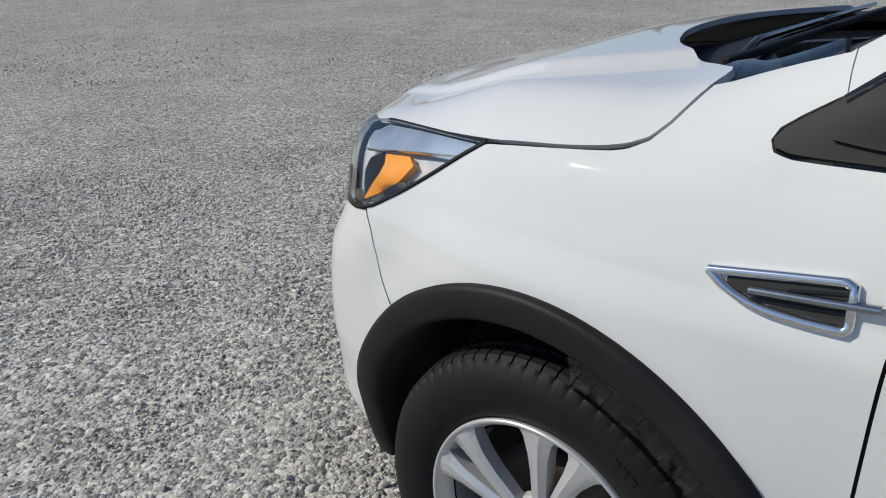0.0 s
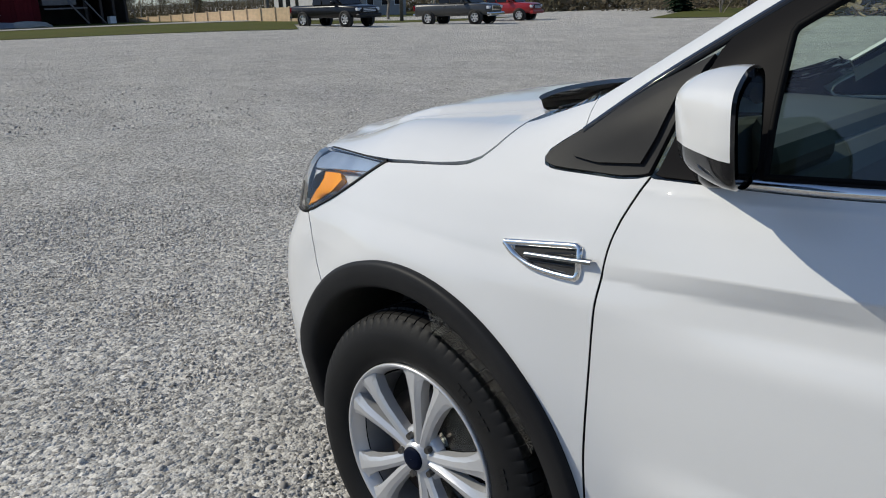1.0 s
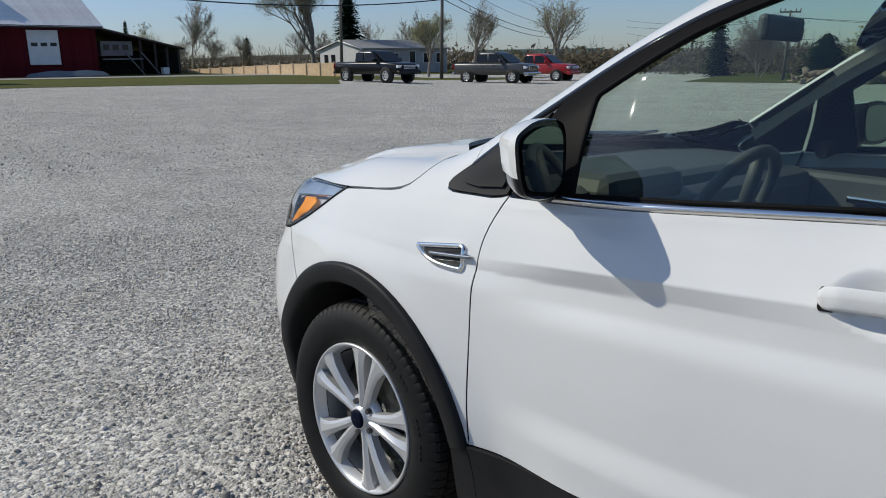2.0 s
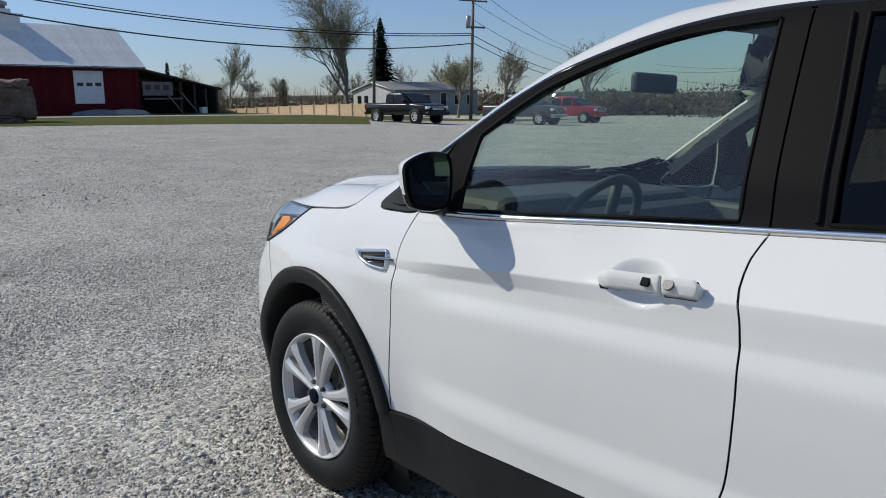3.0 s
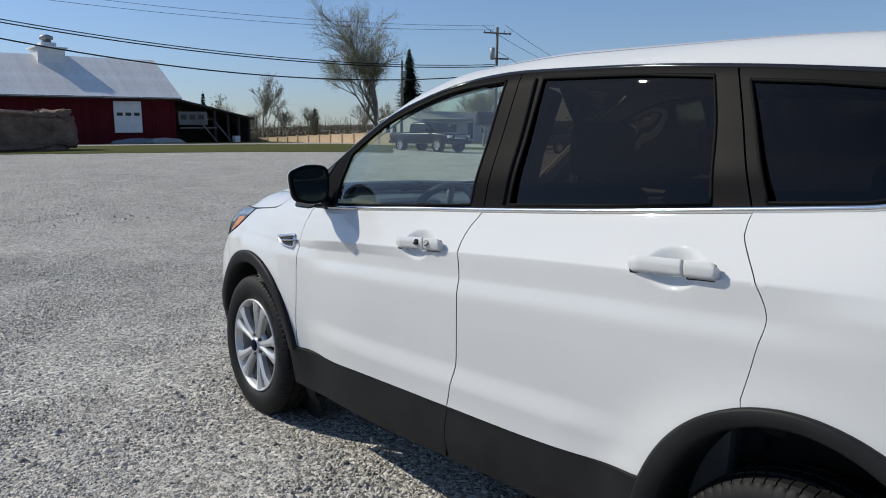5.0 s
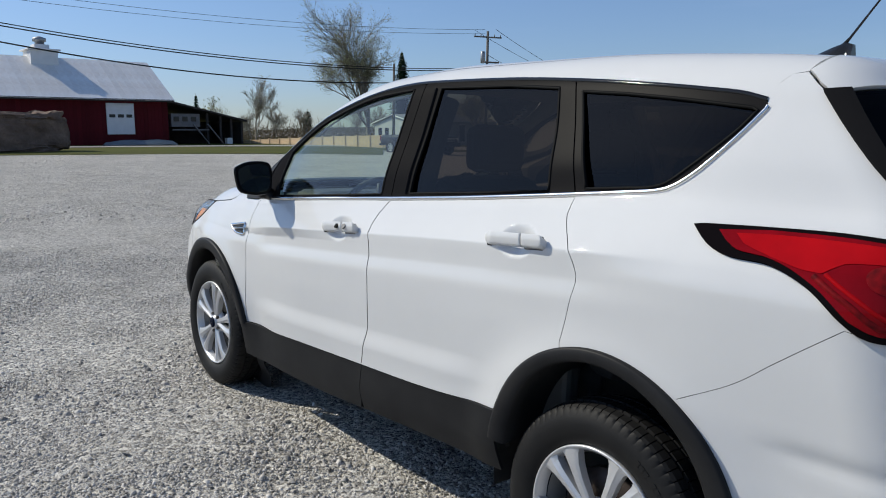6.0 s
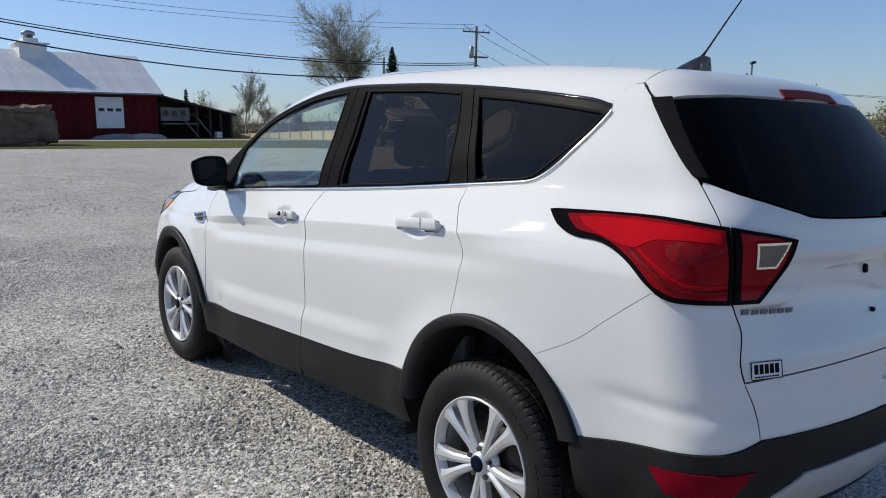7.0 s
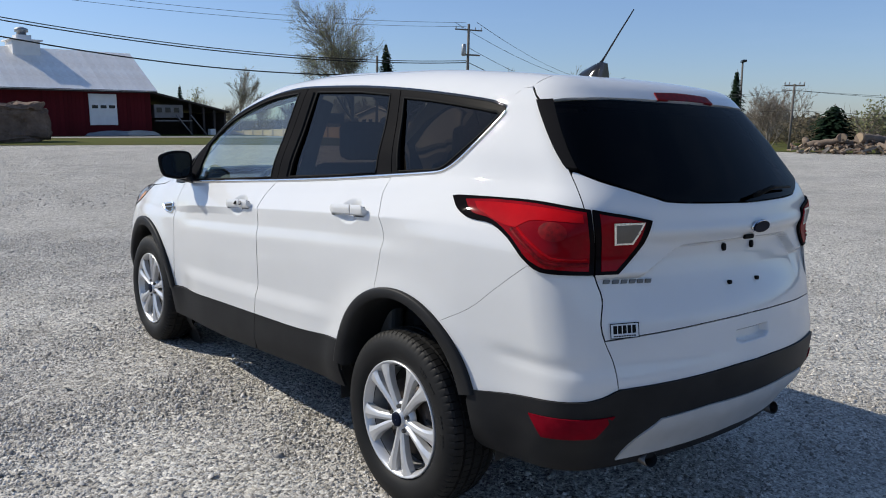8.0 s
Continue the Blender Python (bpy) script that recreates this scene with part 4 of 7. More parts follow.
for y in (4.7, 6.0):
    part("end_window", slab(-0.10, -0.06, y, y + 0.7, 1.0, 1.9), DARK_GLASS, end)
for s in (0, 1):
    y0 = -0.35 if s == 0 else 7.85
    part("barge_board", tube(bmesh.new(), [(-0.27, y0, 2.36), (-0.27, 3.75, 3.27)], 0.07, 4), WHITE, home)
house("bungalow", "low bungalow with a green metal roof", pose(86.0, 84.0, -2.2, 0, 0, -48), 20, 9, 2.6, 4.5, SIDING_DARK, SHINGLE_GREEN, [(1.5, 1.2, 0.9, 2.1), (5.0, 1.2, 0.9, 2.1), (9.0, 1.0, 0.2, 2.2), (11.5, 1.2, 0.9, 2.1)])
house("bungalow", "small pale bungalow beyond the grey pickup", pose(78.0, 90.0, -2.2, 0, 0, -48), 8, 8, 2.6, 4.3, SIDING, SHINGLE, [(1.5, 1.2, 0.9, 2.1), (4.5, 1.2, 0.9, 2.1)])
house("bungalow", "white garage-like bungalow beyond the red pickup", pose(88.0, 58.0, -2.4, 0, 0, -55), 9, 6, 2.5, 4.0, WHITE, SHINGLE, [(1.0, 1.2, 0.9, 2.1), (4.0, 1.2, 0.9, 2.1), (7.0, 1.0, 0.9, 2.1)])


# utility poles, lamp, wires
def utility_pole(x, y, h, label, arms=True, r=0.14, arm=1.15):
    p = thing("utility_pole", label, "utility pole", pose(x, y, gz(x, y) - 0.2, 1.0, 0.8, 0), "utility poles")
    part("pole", tube(bmesh.new(), [(0, 0, 0), (0, 0, h * 0.5), (0, 0, h)], [r * 1.25, r * 1.05, r * 0.85], 12), POLE, p)
    if arms:
        turn = Matrix.Translation((0, 0, h - (0.45 if arm > 1 else 0.1))) @ Matrix.Rotation(radians(-18 if arm > 1 else -65), 4, "Z")
        part("crossarm", slab(-arm, arm, -0.05, 0.05, -0.05, 0.05, m=turn), POLE, p)
        for q in (-0.93 * arm, -0.5 * arm, 0.5 * arm, 0.93 * arm):
            part("insulator", tube(bmesh.new(), [turn @ Vector((q, 0, 0.06)), turn @ Vector((q, 0, 0.18)), turn @ Vector((q, 0, 0.24))], [0.03, 0.045, 0.02], 8), STEEL, p)
    return p


pole_a = utility_pole(38.4, 41.2, 9.45, "tall wooden utility pole with crossarm and transformer", True, 0.115)
part("transformer", tube(bmesh.new(), [(-0.42, 0.05, 7.0), (-0.42, 0.05, 7.05), (-0.42, 0.05, 7.85), (-0.42, 0.05, 7.92)], [0.12, 0.18, 0.18, 0.10], 14), STEEL, pole_a)
part("crossarm", slab(-0.5, 1.0, -0.06, 0.06, 7.05, 7.17, m=Matrix.Rotation(radians(-18), 4, "Z")), POLE, pole_a)
utility_pole(41.9, 58.6, 8.0, "plain leaning wooden utility pole behind the fence", False, 0.13)
utility_pole(47.85, 19.55, 4.5, "weathered wooden utility pole beyond the log pile", True, 0.075, 0.62)
lamp = thing("street_lamp", "dark square lamp head on a slim steel pole", "street lamp", pose(62.95, 31.6, gz(63, 31.6), 0, 0, 40))
part("pole", tube(bmesh.new(), [(0, 0, -0.3), (0, 0, 7.2)], [0.11, 0.08], 10), POLE, lamp)
part("lamp_head", slab(-0.9, 0.1, -0.2, 0.2, 7.15, 7.35, bevel=0.05), GLOSSY_BLACK, lamp)


def cable(name, a, b, sag, r, label):
    pts = [Vector(a).lerp(Vector(b), t) - Vector((0, 0, sag * 4 * t * (1 - t))) for t in np.linspace(0, 1, 40)]
    solo(name, tube(bmesh.new(), pts, r, 5), WIRE, label, "cable", group="overhead cables")


WEST = Vector((38.4, 41.2, 0)) + Vector((-30, 2.8, 0)).normalized() * 44
for z0, z1, sag, r in ((9.15, 9.95, 0.95, 0.012), (8.85, 9.55, 0.95, 0.012), (6.25, 9.12, 1.41, 0.030), (6.10, 8.95, 1.40, 0.036), (5.5, 8.57, 1.97, 0.042)):
    cable("cable", (38.4, 41.2, z0), (WEST.x, WEST.y, z1), sag, r, "thick black overhead cable above the road" if r > 0.02 else "thin grey overhead wire above the road")
for z0, dx in ((9.2, 0.9), (9.1, -0.9), (7.2, 0.3), (6.2, 0.0), (5.6, 0.1)):
    cable("cable", (38.4 + dx, 41.2 - dx * 0.3, z0), (117, 85, z0 + 0.6), 2.2, 0.03 if z0 < 7 else 0.018, "dark overhead wire running away beyond the pole")
for k in range(3):
    cable("cable", (47.85 + 0.3 * (k - 1), 19.55, gz(48, 20) + (3.9 if k < 2 else 2.6)), (84, 2 + k, 3.4 - 0.5 * k), 0.5, 0.012, "thin dark overhead wire beside the log pile")
    cable("cable", (47.85 + 0.3 * (k - 1), 19.55, gz(48, 20) + (3.9 if k < 2 else 2.6)), (64, 42, 4.6 - 0.6 * k), 0.4, 0.012, "thin dark overhead wire beside the log pile")


# trees
def tree(label, at, height, spread, seed, leaf=0, forks=5, depth=4, bare=False, trunk=0.3, droop=0.0, stems=1, leaf_size=0.22, twig_r=0.012, first=0.42, low=0.35):
    r = random.Random(seed)
    t = thing("tree", label, "tree", at, "trees beyond the lot")
    bm, tips = bmesh.new(), []

    def grow(p, d, length, rad, level):
        pts, q, dd = [p], Vector(p), Vector(d)
        for _ in range(3):
            dd = (dd + Vector((r.uniform(-0.2, 0.2), r.uniform(-0.2, 0.2), r.uniform(-0.05, 0.16) - droop * level * 0.06))).normalized()
            q = q + dd * length / 3
            pts.append(q.copy())
        end = max(rad * 0.55, twig_r)
        tube(bm, pts, [rad, rad * 0.85, rad * 0.7, end], 6 if level < 2 else (4 if level < 3 else 3), cap=False)
        if level >= depth - 1:
            tips.extend(pts[1:])
        if level < depth:
            for k in range(forks if level else forks + 2):
                s = pts[r.choice((1, 2, 2, 3, 3))] if level else pts[0].lerp(pts[3], r.uniform(low, 1.0))
                a = r.uniform(0, 2 * math.pi)
                side = dd.orthogonal().normalized()
                side.rotate(Matrix.Rotation(a, 3, dd))
                nd = (dd * r.uniform(0.7, 1.1) + side * spread * r.uniform(0.5, 1.1)).normalized()
                grow(s, nd, length * r.uniform(0.52, 0.78), max(rad * r.uniform(0.42, 0.6), twig_r), level + 1)
    for k in range(stems):
        lean = Vector((r.uniform(-0.3, 0.3), r.uniform(-0.3, 0.3), 1)).normalized() if stems > 1 else Vector((r.uniform(-0.06, 0.06), r.uniform(-0.06, 0.06), 1)).normalized()
        grow(Vector((0, 0, -0.3)), lean, height * first, trunk / stems**0.5, 0)
    part("trunk", bm, BARK if trunk > 0.1 else TWIG, t)
    if leaf and tips:
        bl = bmesh.new()
        for _ in range(leaf):
            c = r.choice(tips) + Vector((r.gauss(0, 0.25), r.gauss(0, 0.25), r.gauss(0, 0.2)))
            a, b = Vector((r.gauss(0, 1), r.gauss(0, 1), r.gauss(0, 1))).normalized(), Vector((r.gauss(0, 1), r.gauss(0, 1), r.gauss(0, 1))).normalized()
            s = leaf_size * r.uniform(0.5, 1.2)
            b = (b - a * b.dot(a)).normalized()
            bl.faces.new([bl.verts.new(c + q) for q in (a * s, b * s * 0.6, -a * s, -b * s * 0.6)])
        part("crown", bl, BUD, t)
    return t


def spruce(label, at, height, wide, seed, tiers=26):
    r = random.Random(seed)
    t = thing("spruce", label, "tree", at, "trees beyond the lot")
    part("trunk", tube(bmesh.new(), [(0, 0, -0.3), (0, 0, height)], [wide * 0.06, 0.02], 8), BARK, t)
    bl = bmesh.new()
    for k in range(tiers):
        z = height * (0.06 + 0.94 * k / tiers)
        w = wide * (1 - k / tiers) ** (0.85 if height > 4 else 0.6) + 0.10
        n = max(6, int(9 + w * 5))
        for j in range(n):
            a = 2 * math.pi * (j + r.random()) / n
            d = Vector((math.cos(a), math.sin(a), 0))
            q = Vector((-d.y, d.x, 0))
            ln = w * r.uniform(0.65, 1.1)
            for i in range(4):
                s, e = ln * i / 4, ln * (i + 1.3) / 4
                h = 0.24 * w * (1 - i / 4) + 0.10
                zz = z - 0.28 * s + r.uniform(-0.06, 0.06)
                bl.faces.new([bl.verts.new(d * s + q * h + Vector((0, 0, zz - 0.08))), bl.verts.new(d * s - q * h + Vector((0, 0, zz + r.uniform(-0.15, 0.05)))),
                              bl.verts.new(d * e + Vector((0, 0, zz - 0.15 - 0.1 * r.random())))])
    part("crown", bl, NEEDLE, t)
    return t


def stand(x, y, dz=0.0):
    return pose(x, y, gz(x, y) + dz, 0, 0, (x * 37 + y * 11) % 360)


tree("large multi-stemmed willow just coming into pale leaf", pose(48.0, 72.2, gz(48.0, 72.2), 0, 0, 120), 13.6, 0.60, 15, leaf=14000, forks=5, depth=5, trunk=0.30, leaf_size=0.075, twig_r=0.007, first=0.50, low=0.16)
spruce("tall dark spruce beside the willow", stand(54.2, 73.9), 11.0, 3.1, 5, 52)
tree("slender birch with sparse young leaves", stand(34.2, 73.4), 6.6, 0.42, 11, leaf=700, forks=4, depth=5, trunk=0.09, leaf_size=0.06, twig_r=0.011)
tree("round maple in pale young leaf", stand(42.3, 46.9), 6.0, 0.5, 21, leaf=4200, forks=4, depth=5, trunk=0.13, leaf_size=0.065)
tree("upright tree with pinkish bare twigs", stand(49.0, 48.6), 7.4, 0.36, 22, leaf=900, forks=4, depth=5, trunk=0.13, leaf_size=0.05)
tree("small leafing tree behind the shed", stand(33.0, 82.0), 5.5, 0.55, 25, leaf=300, forks=4, depth=3, trunk=0.1, leaf_size=0.12)
spruce("small dark spruce behind the shed", stand(30.4, 80.0), 5.2, 0.9, 26, 18)
spruce("small dark spruce in the hedge", stand(49.2, 88.7), 4.0, 1.0, 27, 16)
spruce("dark spruce behind the street lamp", stand(57.5, 29.0), 6.2, 1.5, 31, 26)
spruce("broad dark spruce behind the log pile", stand(52.6, 18.8), 3.1, 2.6, 32, 18)
tree("bare-twigged bush beside the pole", stand(52.6, 23.4), 4.4, 0.55, 33, forks=4, depth=5, trunk=0.09, stems=5, twig_r=0.008)
tree("low greening bush by the log pile", stand(57.5, 18.5), 4.4, 0.8, 34, leaf=700, forks=4, depth=3, trunk=0.1, stems=3, leaf_size=0.14)
tree("low greening bush by the log pile", stand(62.0, 13.0), 4.6, 0.8, 35, leaf=800, forks=4, depth=3, trunk=0.1, stems=3, leaf_size=0.14)
tree("bare tree beyond the mobile home", stand(60.0, 68.0), 7.5, 0.5, 36, leaf=300, forks=4, depth=4, trunk=0.18, leaf_size=0.1)
tree("bare tree far behind the houses", stand(78.0, 62.0), 10.0, 0.5, 37, leaf=600, forks=4, depth=4, trunk=0.2, leaf_size=0.12)
tree("bare tree far behind the houses", stand(66.0, 52.0), 8.5, 0.6, 38, leaf=600, forks=4, depth=4, trunk=0.2, leaf_size=0.12)


def thicket(label, a, b, h, deep, count, seed, material=SCRUB, size=0.3):
    """A far hedge of many small clumps and bare stems."""
    r = random.Random(seed)
    bm = bmesh.new()
    for _ in range(count):
        t = r.random()
        x, y = a[0] + (b[0] - a[0]) * t + r.gauss(0, deep), a[1] + (b[1] - a[1]) * t + r.gauss(0, deep)
        top = h * (0.55 + 0.45 * noise.noise(Vector((t * 17, seed, 0))) + 0.25 * noise.noise(Vector((t * 60, seed, 3))))
        z = gz(x, y) + max(0.2, top) * r.random() ** 1.25
        s = size * r.uniform(0.4, 1.1)
        u, w = Vector((r.gauss(0, 1), r.gauss(0, 1), r.gauss(0, 1))).normalized(), Vector((r.gauss(0, 1), r.gauss(0, 1), r.gauss(0, 1))).normalized()
        bm.faces.new([bm.verts.new(Vector((x, y, z)) + q) for q in (u * s, w * s * 0.5, -u * s, -w * s * 0.5)])
    for _ in range(count // 160):
        t = r.random()
        x, y = a[0] + (b[0] - a[0]) * t + r.gauss(0, deep), a[1] + (b[1] - a[1]) * t + r.gauss(0, deep)
        ln = h * r.uniform(0.5, 1.15)
        tube(bm, [(x, y, gz(x, y) - 0.2), (x + r.gauss(0, 0.2), y, gz(x, y) + ln * 0.5), (x + r.gauss(0, 0.5), y, gz(x, y) + ln)], [0.05, 0.03, 0.012], 3, cap=False)
    tagged(part("thicket", bm, material, None), label, "bushes", kind="stuff")


thicket("brown hedgerow with a haze of young leaves", (26, 93), (60, 77), 2.7, 2.6, 42000, 41, size=0.11)
for k, (x, y, h) in enumerate(((34.5, 85.5, 4.6), (38.5, 83.5, 4.0), (41.0, 82.0, 5.0), (44.2, 81.0, 4.6), (50.5, 79.5, 5.4), (53.0, 77.5, 5.0), (59.0, 75.0, 6.0), (62.5, 73.0, 6.4))):
    tree("bare hedgerow tree in thin young leaf", stand(x, y), h, 0.5, 60 + k, leaf=260, forks=4, depth=4, trunk=0.07, stems=2, leaf_size=0.06, twig_r=0.012)
thicket("brown hedgerow with a haze of young leaves", (62, 86), (110, 40), 4.5, 3.0, 9000, 42, size=0.45)
thicket("dark row of bare trees and trunks", (64, 50), (84, 30), 3.5, 1.5, 5000, 43, size=0.4)
thicket("brown scrub beyond the log pile", (66, 36), (76, -10), 2.2, 2.5, 9000, 44)
thicket("distant brown woodland, added in part out of view", (-120, 170), (40, 180), 5.0, 5, 5000, 45, size=1.0)
# the next two stand unseen behind and to the left, added to darken reflections
thicket("distant brown woodland, added in part out of view", (-130, -50), (70, -90), 9.0, 4, 9000, 47, size=1.1)
thicket("distant brown woodland, added in part out of view", (-120, 170), (-130, -50), 8.0, 5, 6000, 48, size=1.2)
thicket("distant brown woodland, added in part out of view", (130, 110), (170, -60), 4.0, 5, 6000, 46, size=0.9)
bm = bmesh.new()
rows = []
for k in range(60):
    t = radians(-35 + 130 * k / 59)
    top = 5 + 4 * noise.noise(Vector((k * 0.16, 0.5, 0))) + 3 * noise.noise(Vector((k * 0.7, 2.5, 0)))
    rows.append((bm.verts.new((900 * math.sin(t), 900 * math.cos(t), -6)), bm.verts.new((960 * math.sin(t), 960 * math.cos(t), max(2, top)))))
for a, b in zip(rows, rows[1:]):
    bm.faces.new((a[0], b[0], b[1], a[1]))
tagged(part("backdrop_hills", bm, HILL, None), "low wooded hills on the horizon", "hills", kind="structure")

# log pile and rubble at the lot's edge
r = random.Random(71)


def log(x, y, z, ln, rad, turn, tip=0.0):
    o = thing("log", "sawn log with a pale cut end in the heap", "log", pose(x, y, gz(x, y) + z, 0, -tip, turn), "logs in the heap")
    bm = bmesh.new()
    pts = [(ln * k / 6, 0.04 * math.sin(k * 2 + x), 0.03 * math.cos(k * 3 + y)) for k in range(7)]
    tube(bm, pts, [rad * (1.04 - 0.03 * k + 0.03 * math.sin(k * 5 + y)) for k in range(7)], 14)
    part("bark", bm, LOG, o)
    part("cut_end", tube(bmesh.new(), [(-0.02, 0.04 * math.sin(x), 0.03 * math.cos(y)), (0.0, 0.04 * math.sin(x), 0.03 * math.cos(y))], [rad * 0.93, rad * 0.96], 14), LOG_END, o)


# the two big butts, the long grey log, and smaller ones among them
log(43.1, 14.2, 0.90, 1.3, 0.25, 20)
log(43.2, 13.3, 0.90, 2.2, 0.28, -18, -4)
log(42.7, 15.9, 0.50, 1.9, 0.17, -72, 9)
for k in range(26):
    x, y = 42.4 + r.uniform(0, 2.4), 16.2 - 0.33 * k
    log(x, y, r.uniform(0.15, 0.75), r.uniform(0.7, 2.2), r.uniform(0.06, 0.19), r.uniform(-80, 60), r.uniform(-18, 22))
for k in range(240):
    bm = bmesh.new()
    ln, th = r.uniform(0.12, 0.55), r.uniform(0.03, 0.11)
    box(bm, -ln, ln, -th, th, -th * 0.7, th * 0.7)
    for v in bm.verts:
        v.co += 0.5 * th * noise.noise_vector(v.co * 5 + Vector((k, 0, 0)))
        v.co.yz *= 0.6 if v.co.x > 0 else 1.0
    t = r.random()
    d = r.uniform(0, 3.0)
    x, y = 41.6 + d, 16.9 - 12.5 * t
    solo("wood_scrap", bm, (ROCK, LOG_END, LOG, BARK, LOG)[k % 5], "splintered grey-brown scrap of wood in the heap", "wood scrap",
         pose(x, y, gz(x, y) + th + r.uniform(0, 0.10 + 0.24 * d), r.uniform(-35, 35), r.uniform(-35, 35), r.uniform(0, 360)), "wood scraps")

# ---- the parked car ----
car = thing("car", "white compact SUV with black lower cladding, parked on gravel", "car", BANK)
BACK, FORE = -4.0852, 1.4352
HOLE_F, HOLE_R = (0.0, 0.34), (-2.69, 0.41)
ARCH_F = ((0.470, 0.470), (0.412, 0.412))
ARCH_R = ((0.415, 0.445), (0.352, 0.405))

DOOR_FRONT = flow((-0.507, 1.070), (-0.485, 1.022), (-0.466, 0.968), (-0.458, 0.91), (-0.453, 0.795), (-0.453, 0.6), (-0.462, 0.447))
DOOR_MID = flow((-1.540, 1.156), (-1.528, 1.108), (-1.535, 1.05), (-1.552, 1.0), (-1.566, 0.87), (-1.560, 0.68), (-1.535, 0.57), (-1.518, 0.504))
DOOR_BACK = flow((-2.468, 1.251), (-2.474, 1.202), (-2.555, 1.105), (-2.587, 1.04), (-2.573, 0.96), (-2.552, 0.847))
BELT_F = flow((-0.507, 1.070), (-0.762, 1.087), (-1.17, 1.124), (-1.540, 1.156))
BELT_R = flow((-1.540, 1.156), (-1.942, 1.194), (-2.179, 1.219), (-2.468, 1.251))
BELT_Q = flow((-2.468, 1.251), (-2.637, 1.270), (-2.745, 1.284), (-2.800, 1.303), (-2.871, 1.351), (-2.964, 1.436), (-3.032, 1.506))
HATCH = flow((-3.207, 1.535), (-3.285, 1.398), (-3.328, 1.339), (-3.374, 1.241), (-3.400, 1.13), (-3.419, 1.017), (-3.443, 0.947), (-3.442, 0.87), (-3.455, 0.818), (-3.481, 0.755),
             (-3.490, 0.721), (-3.499, 0.667))
SEAM = flow((-2.905, 0.778), (-3.04, 0.855), (-3.127, 0.933), (-3.238, 1.039))
BUMPER_TOP = flow((-3.045, 0.575), (-3.099, 0.579), (-3.287, 0.610), (-3.419, 0.632), (-3.454, 0.644), (-3.499, 0.667))
PILLAR = flow((-0.312, 1.180), (-0.328, 1.154), (-0.345, 1.124))
DRIP = [(-0.345, 1.120), (-0.462, 1.213), (-0.565, 1.286), (-0.701, 1.377), (-0.80, 1.433), (-0.899, 1.482), (-1.069, 1.546), (-1.228, 1.590), (-1.378, 1.611), (-1.556, 1.618), (-1.98, 1.616),
        (-2.32, 1.602), (-2.60, 1.582), (-2.757, 1.568), (-2.935, 1.553), (-3.027, 1.535)]
TRI = [(-0.345, 1.126), (-0.302, 1.097), (-0.280, 1.080), (-0.274, 1.066), (-0.281, 1.056), (-0.300, 1.052), (-0.335, 1.053), (-0.452, 1.060), (-0.507, 1.070)]


def ease(q):
    q = np.clip(q, 0, 1)
    return q * q * (3 - 2 * q)


def bowl(u, z, cu, cz, ru, rz, depth):
    d = np.clip(1 - ((u - cu) / ru) ** 2 - ((z - cz) / rz) ** 2, 0, 1)
    return -depth * d ** 1.6


CREASE = curve((-0.40, 0.913), (-0.8, 0.964), (-1.1, 0.988), (-1.51, 1.021), (-2.05, 1.066), (-2.40, 1.092), (-2.65, 1.112), (-2.95, 1.127))
HOLLOW = curve((-0.4, 0.565), (-1.05, 0.590), (-1.55, 0.620), (-2.4, 0.675))


def crease(u, z, p):
    """The pressed line along the flanks, and the hollow over the sills."""
    fade = ease((-u - 0.40) / 0.4) * ease((2.92 + u) / 0.4)
    line, lift = CREASE(u), LIFT(u)
    d = z - line
    x0, x1 = SECTION(line - lift) + 0.015, SECTION(line - lift - 0.15)
    q = np.clip(-d / 0.15, 0, 1)
    under = x0 + (x1 - x0) * q - 0.006 * np.sin(math.pi * q) - SECTION(z - lift)
    under = under * (1 - ease((q - 0.45) / 0.55))
    over_ = 0.015 * np.clip(1 - d / 0.12, 0, 1) ** 1.3
    ridge = np.where(d > 0, over_, np.where(q < 1, under, 0.0)) * fade
    flare = 0.017 * ease((HOLLOW(u) + 0.045 - z) / 0.085) * ease((-u - 0.5) / 0.3) * ease((2.35 + u) / 0.35)
    return ridge + flare


def along(u, w):
    """The skin by the height over the pressed line."""
    return wrap(u, w + CREASE(u))


def seat_of(u, z):
    """The pressed skin, without the cups, under the handles."""
    p, n = wrap(u, z)
    return p + n * crease(u, np.full(len(u), 0.0) + CREASE(u) + 0.008, p)[:, None], n


def aligned(loop):
    q = np.array(loop)
    return list(zip(q[:, 0], q[:, 1] - CREASE(q[:, 0])))


def front_cup(u, w, p):
    z = w + CREASE(u)
    return crease(u, z, p) + bowl(u, z, -1.318, 1.024, 0.088, 0.050, 0.032)


def rear_cup(u, w, p):
    z = w + CREASE(u)
    return crease(u, z, p) + bowl(u, z, -2.335, 1.106, 0.088, 0.050, 0.032)


def tail_form(u, z, p):
    """The pressed hollow for the number plate and the grip below it."""
    x, z = np.abs(p[:, 0]), p[:, 2]
    s = lambda q: np.clip(q, 0, 1) ** 2 * (3 - 2 * np.clip(q, 0, 1))
    top = np.interp(x, [0.0, 0.34, 0.38, 0.50, 0.52, 1.0], [1.116, 1.108, 1.094, 1.026, 1.021, 1.021])
    deep = np.interp(x, [0.0, 0.50, 0.62, 0.72], [0.032, 0.030, 0.014, 0.010])
    plate = -deep * s((top - z) / 0.014) * s((z - 0.86) / 0.16)
    lip = 0.012 * np.exp(-((z - 1.15) / 0.025) ** 2) * s((0.62 - x) / 0.2)
    return plate + lip


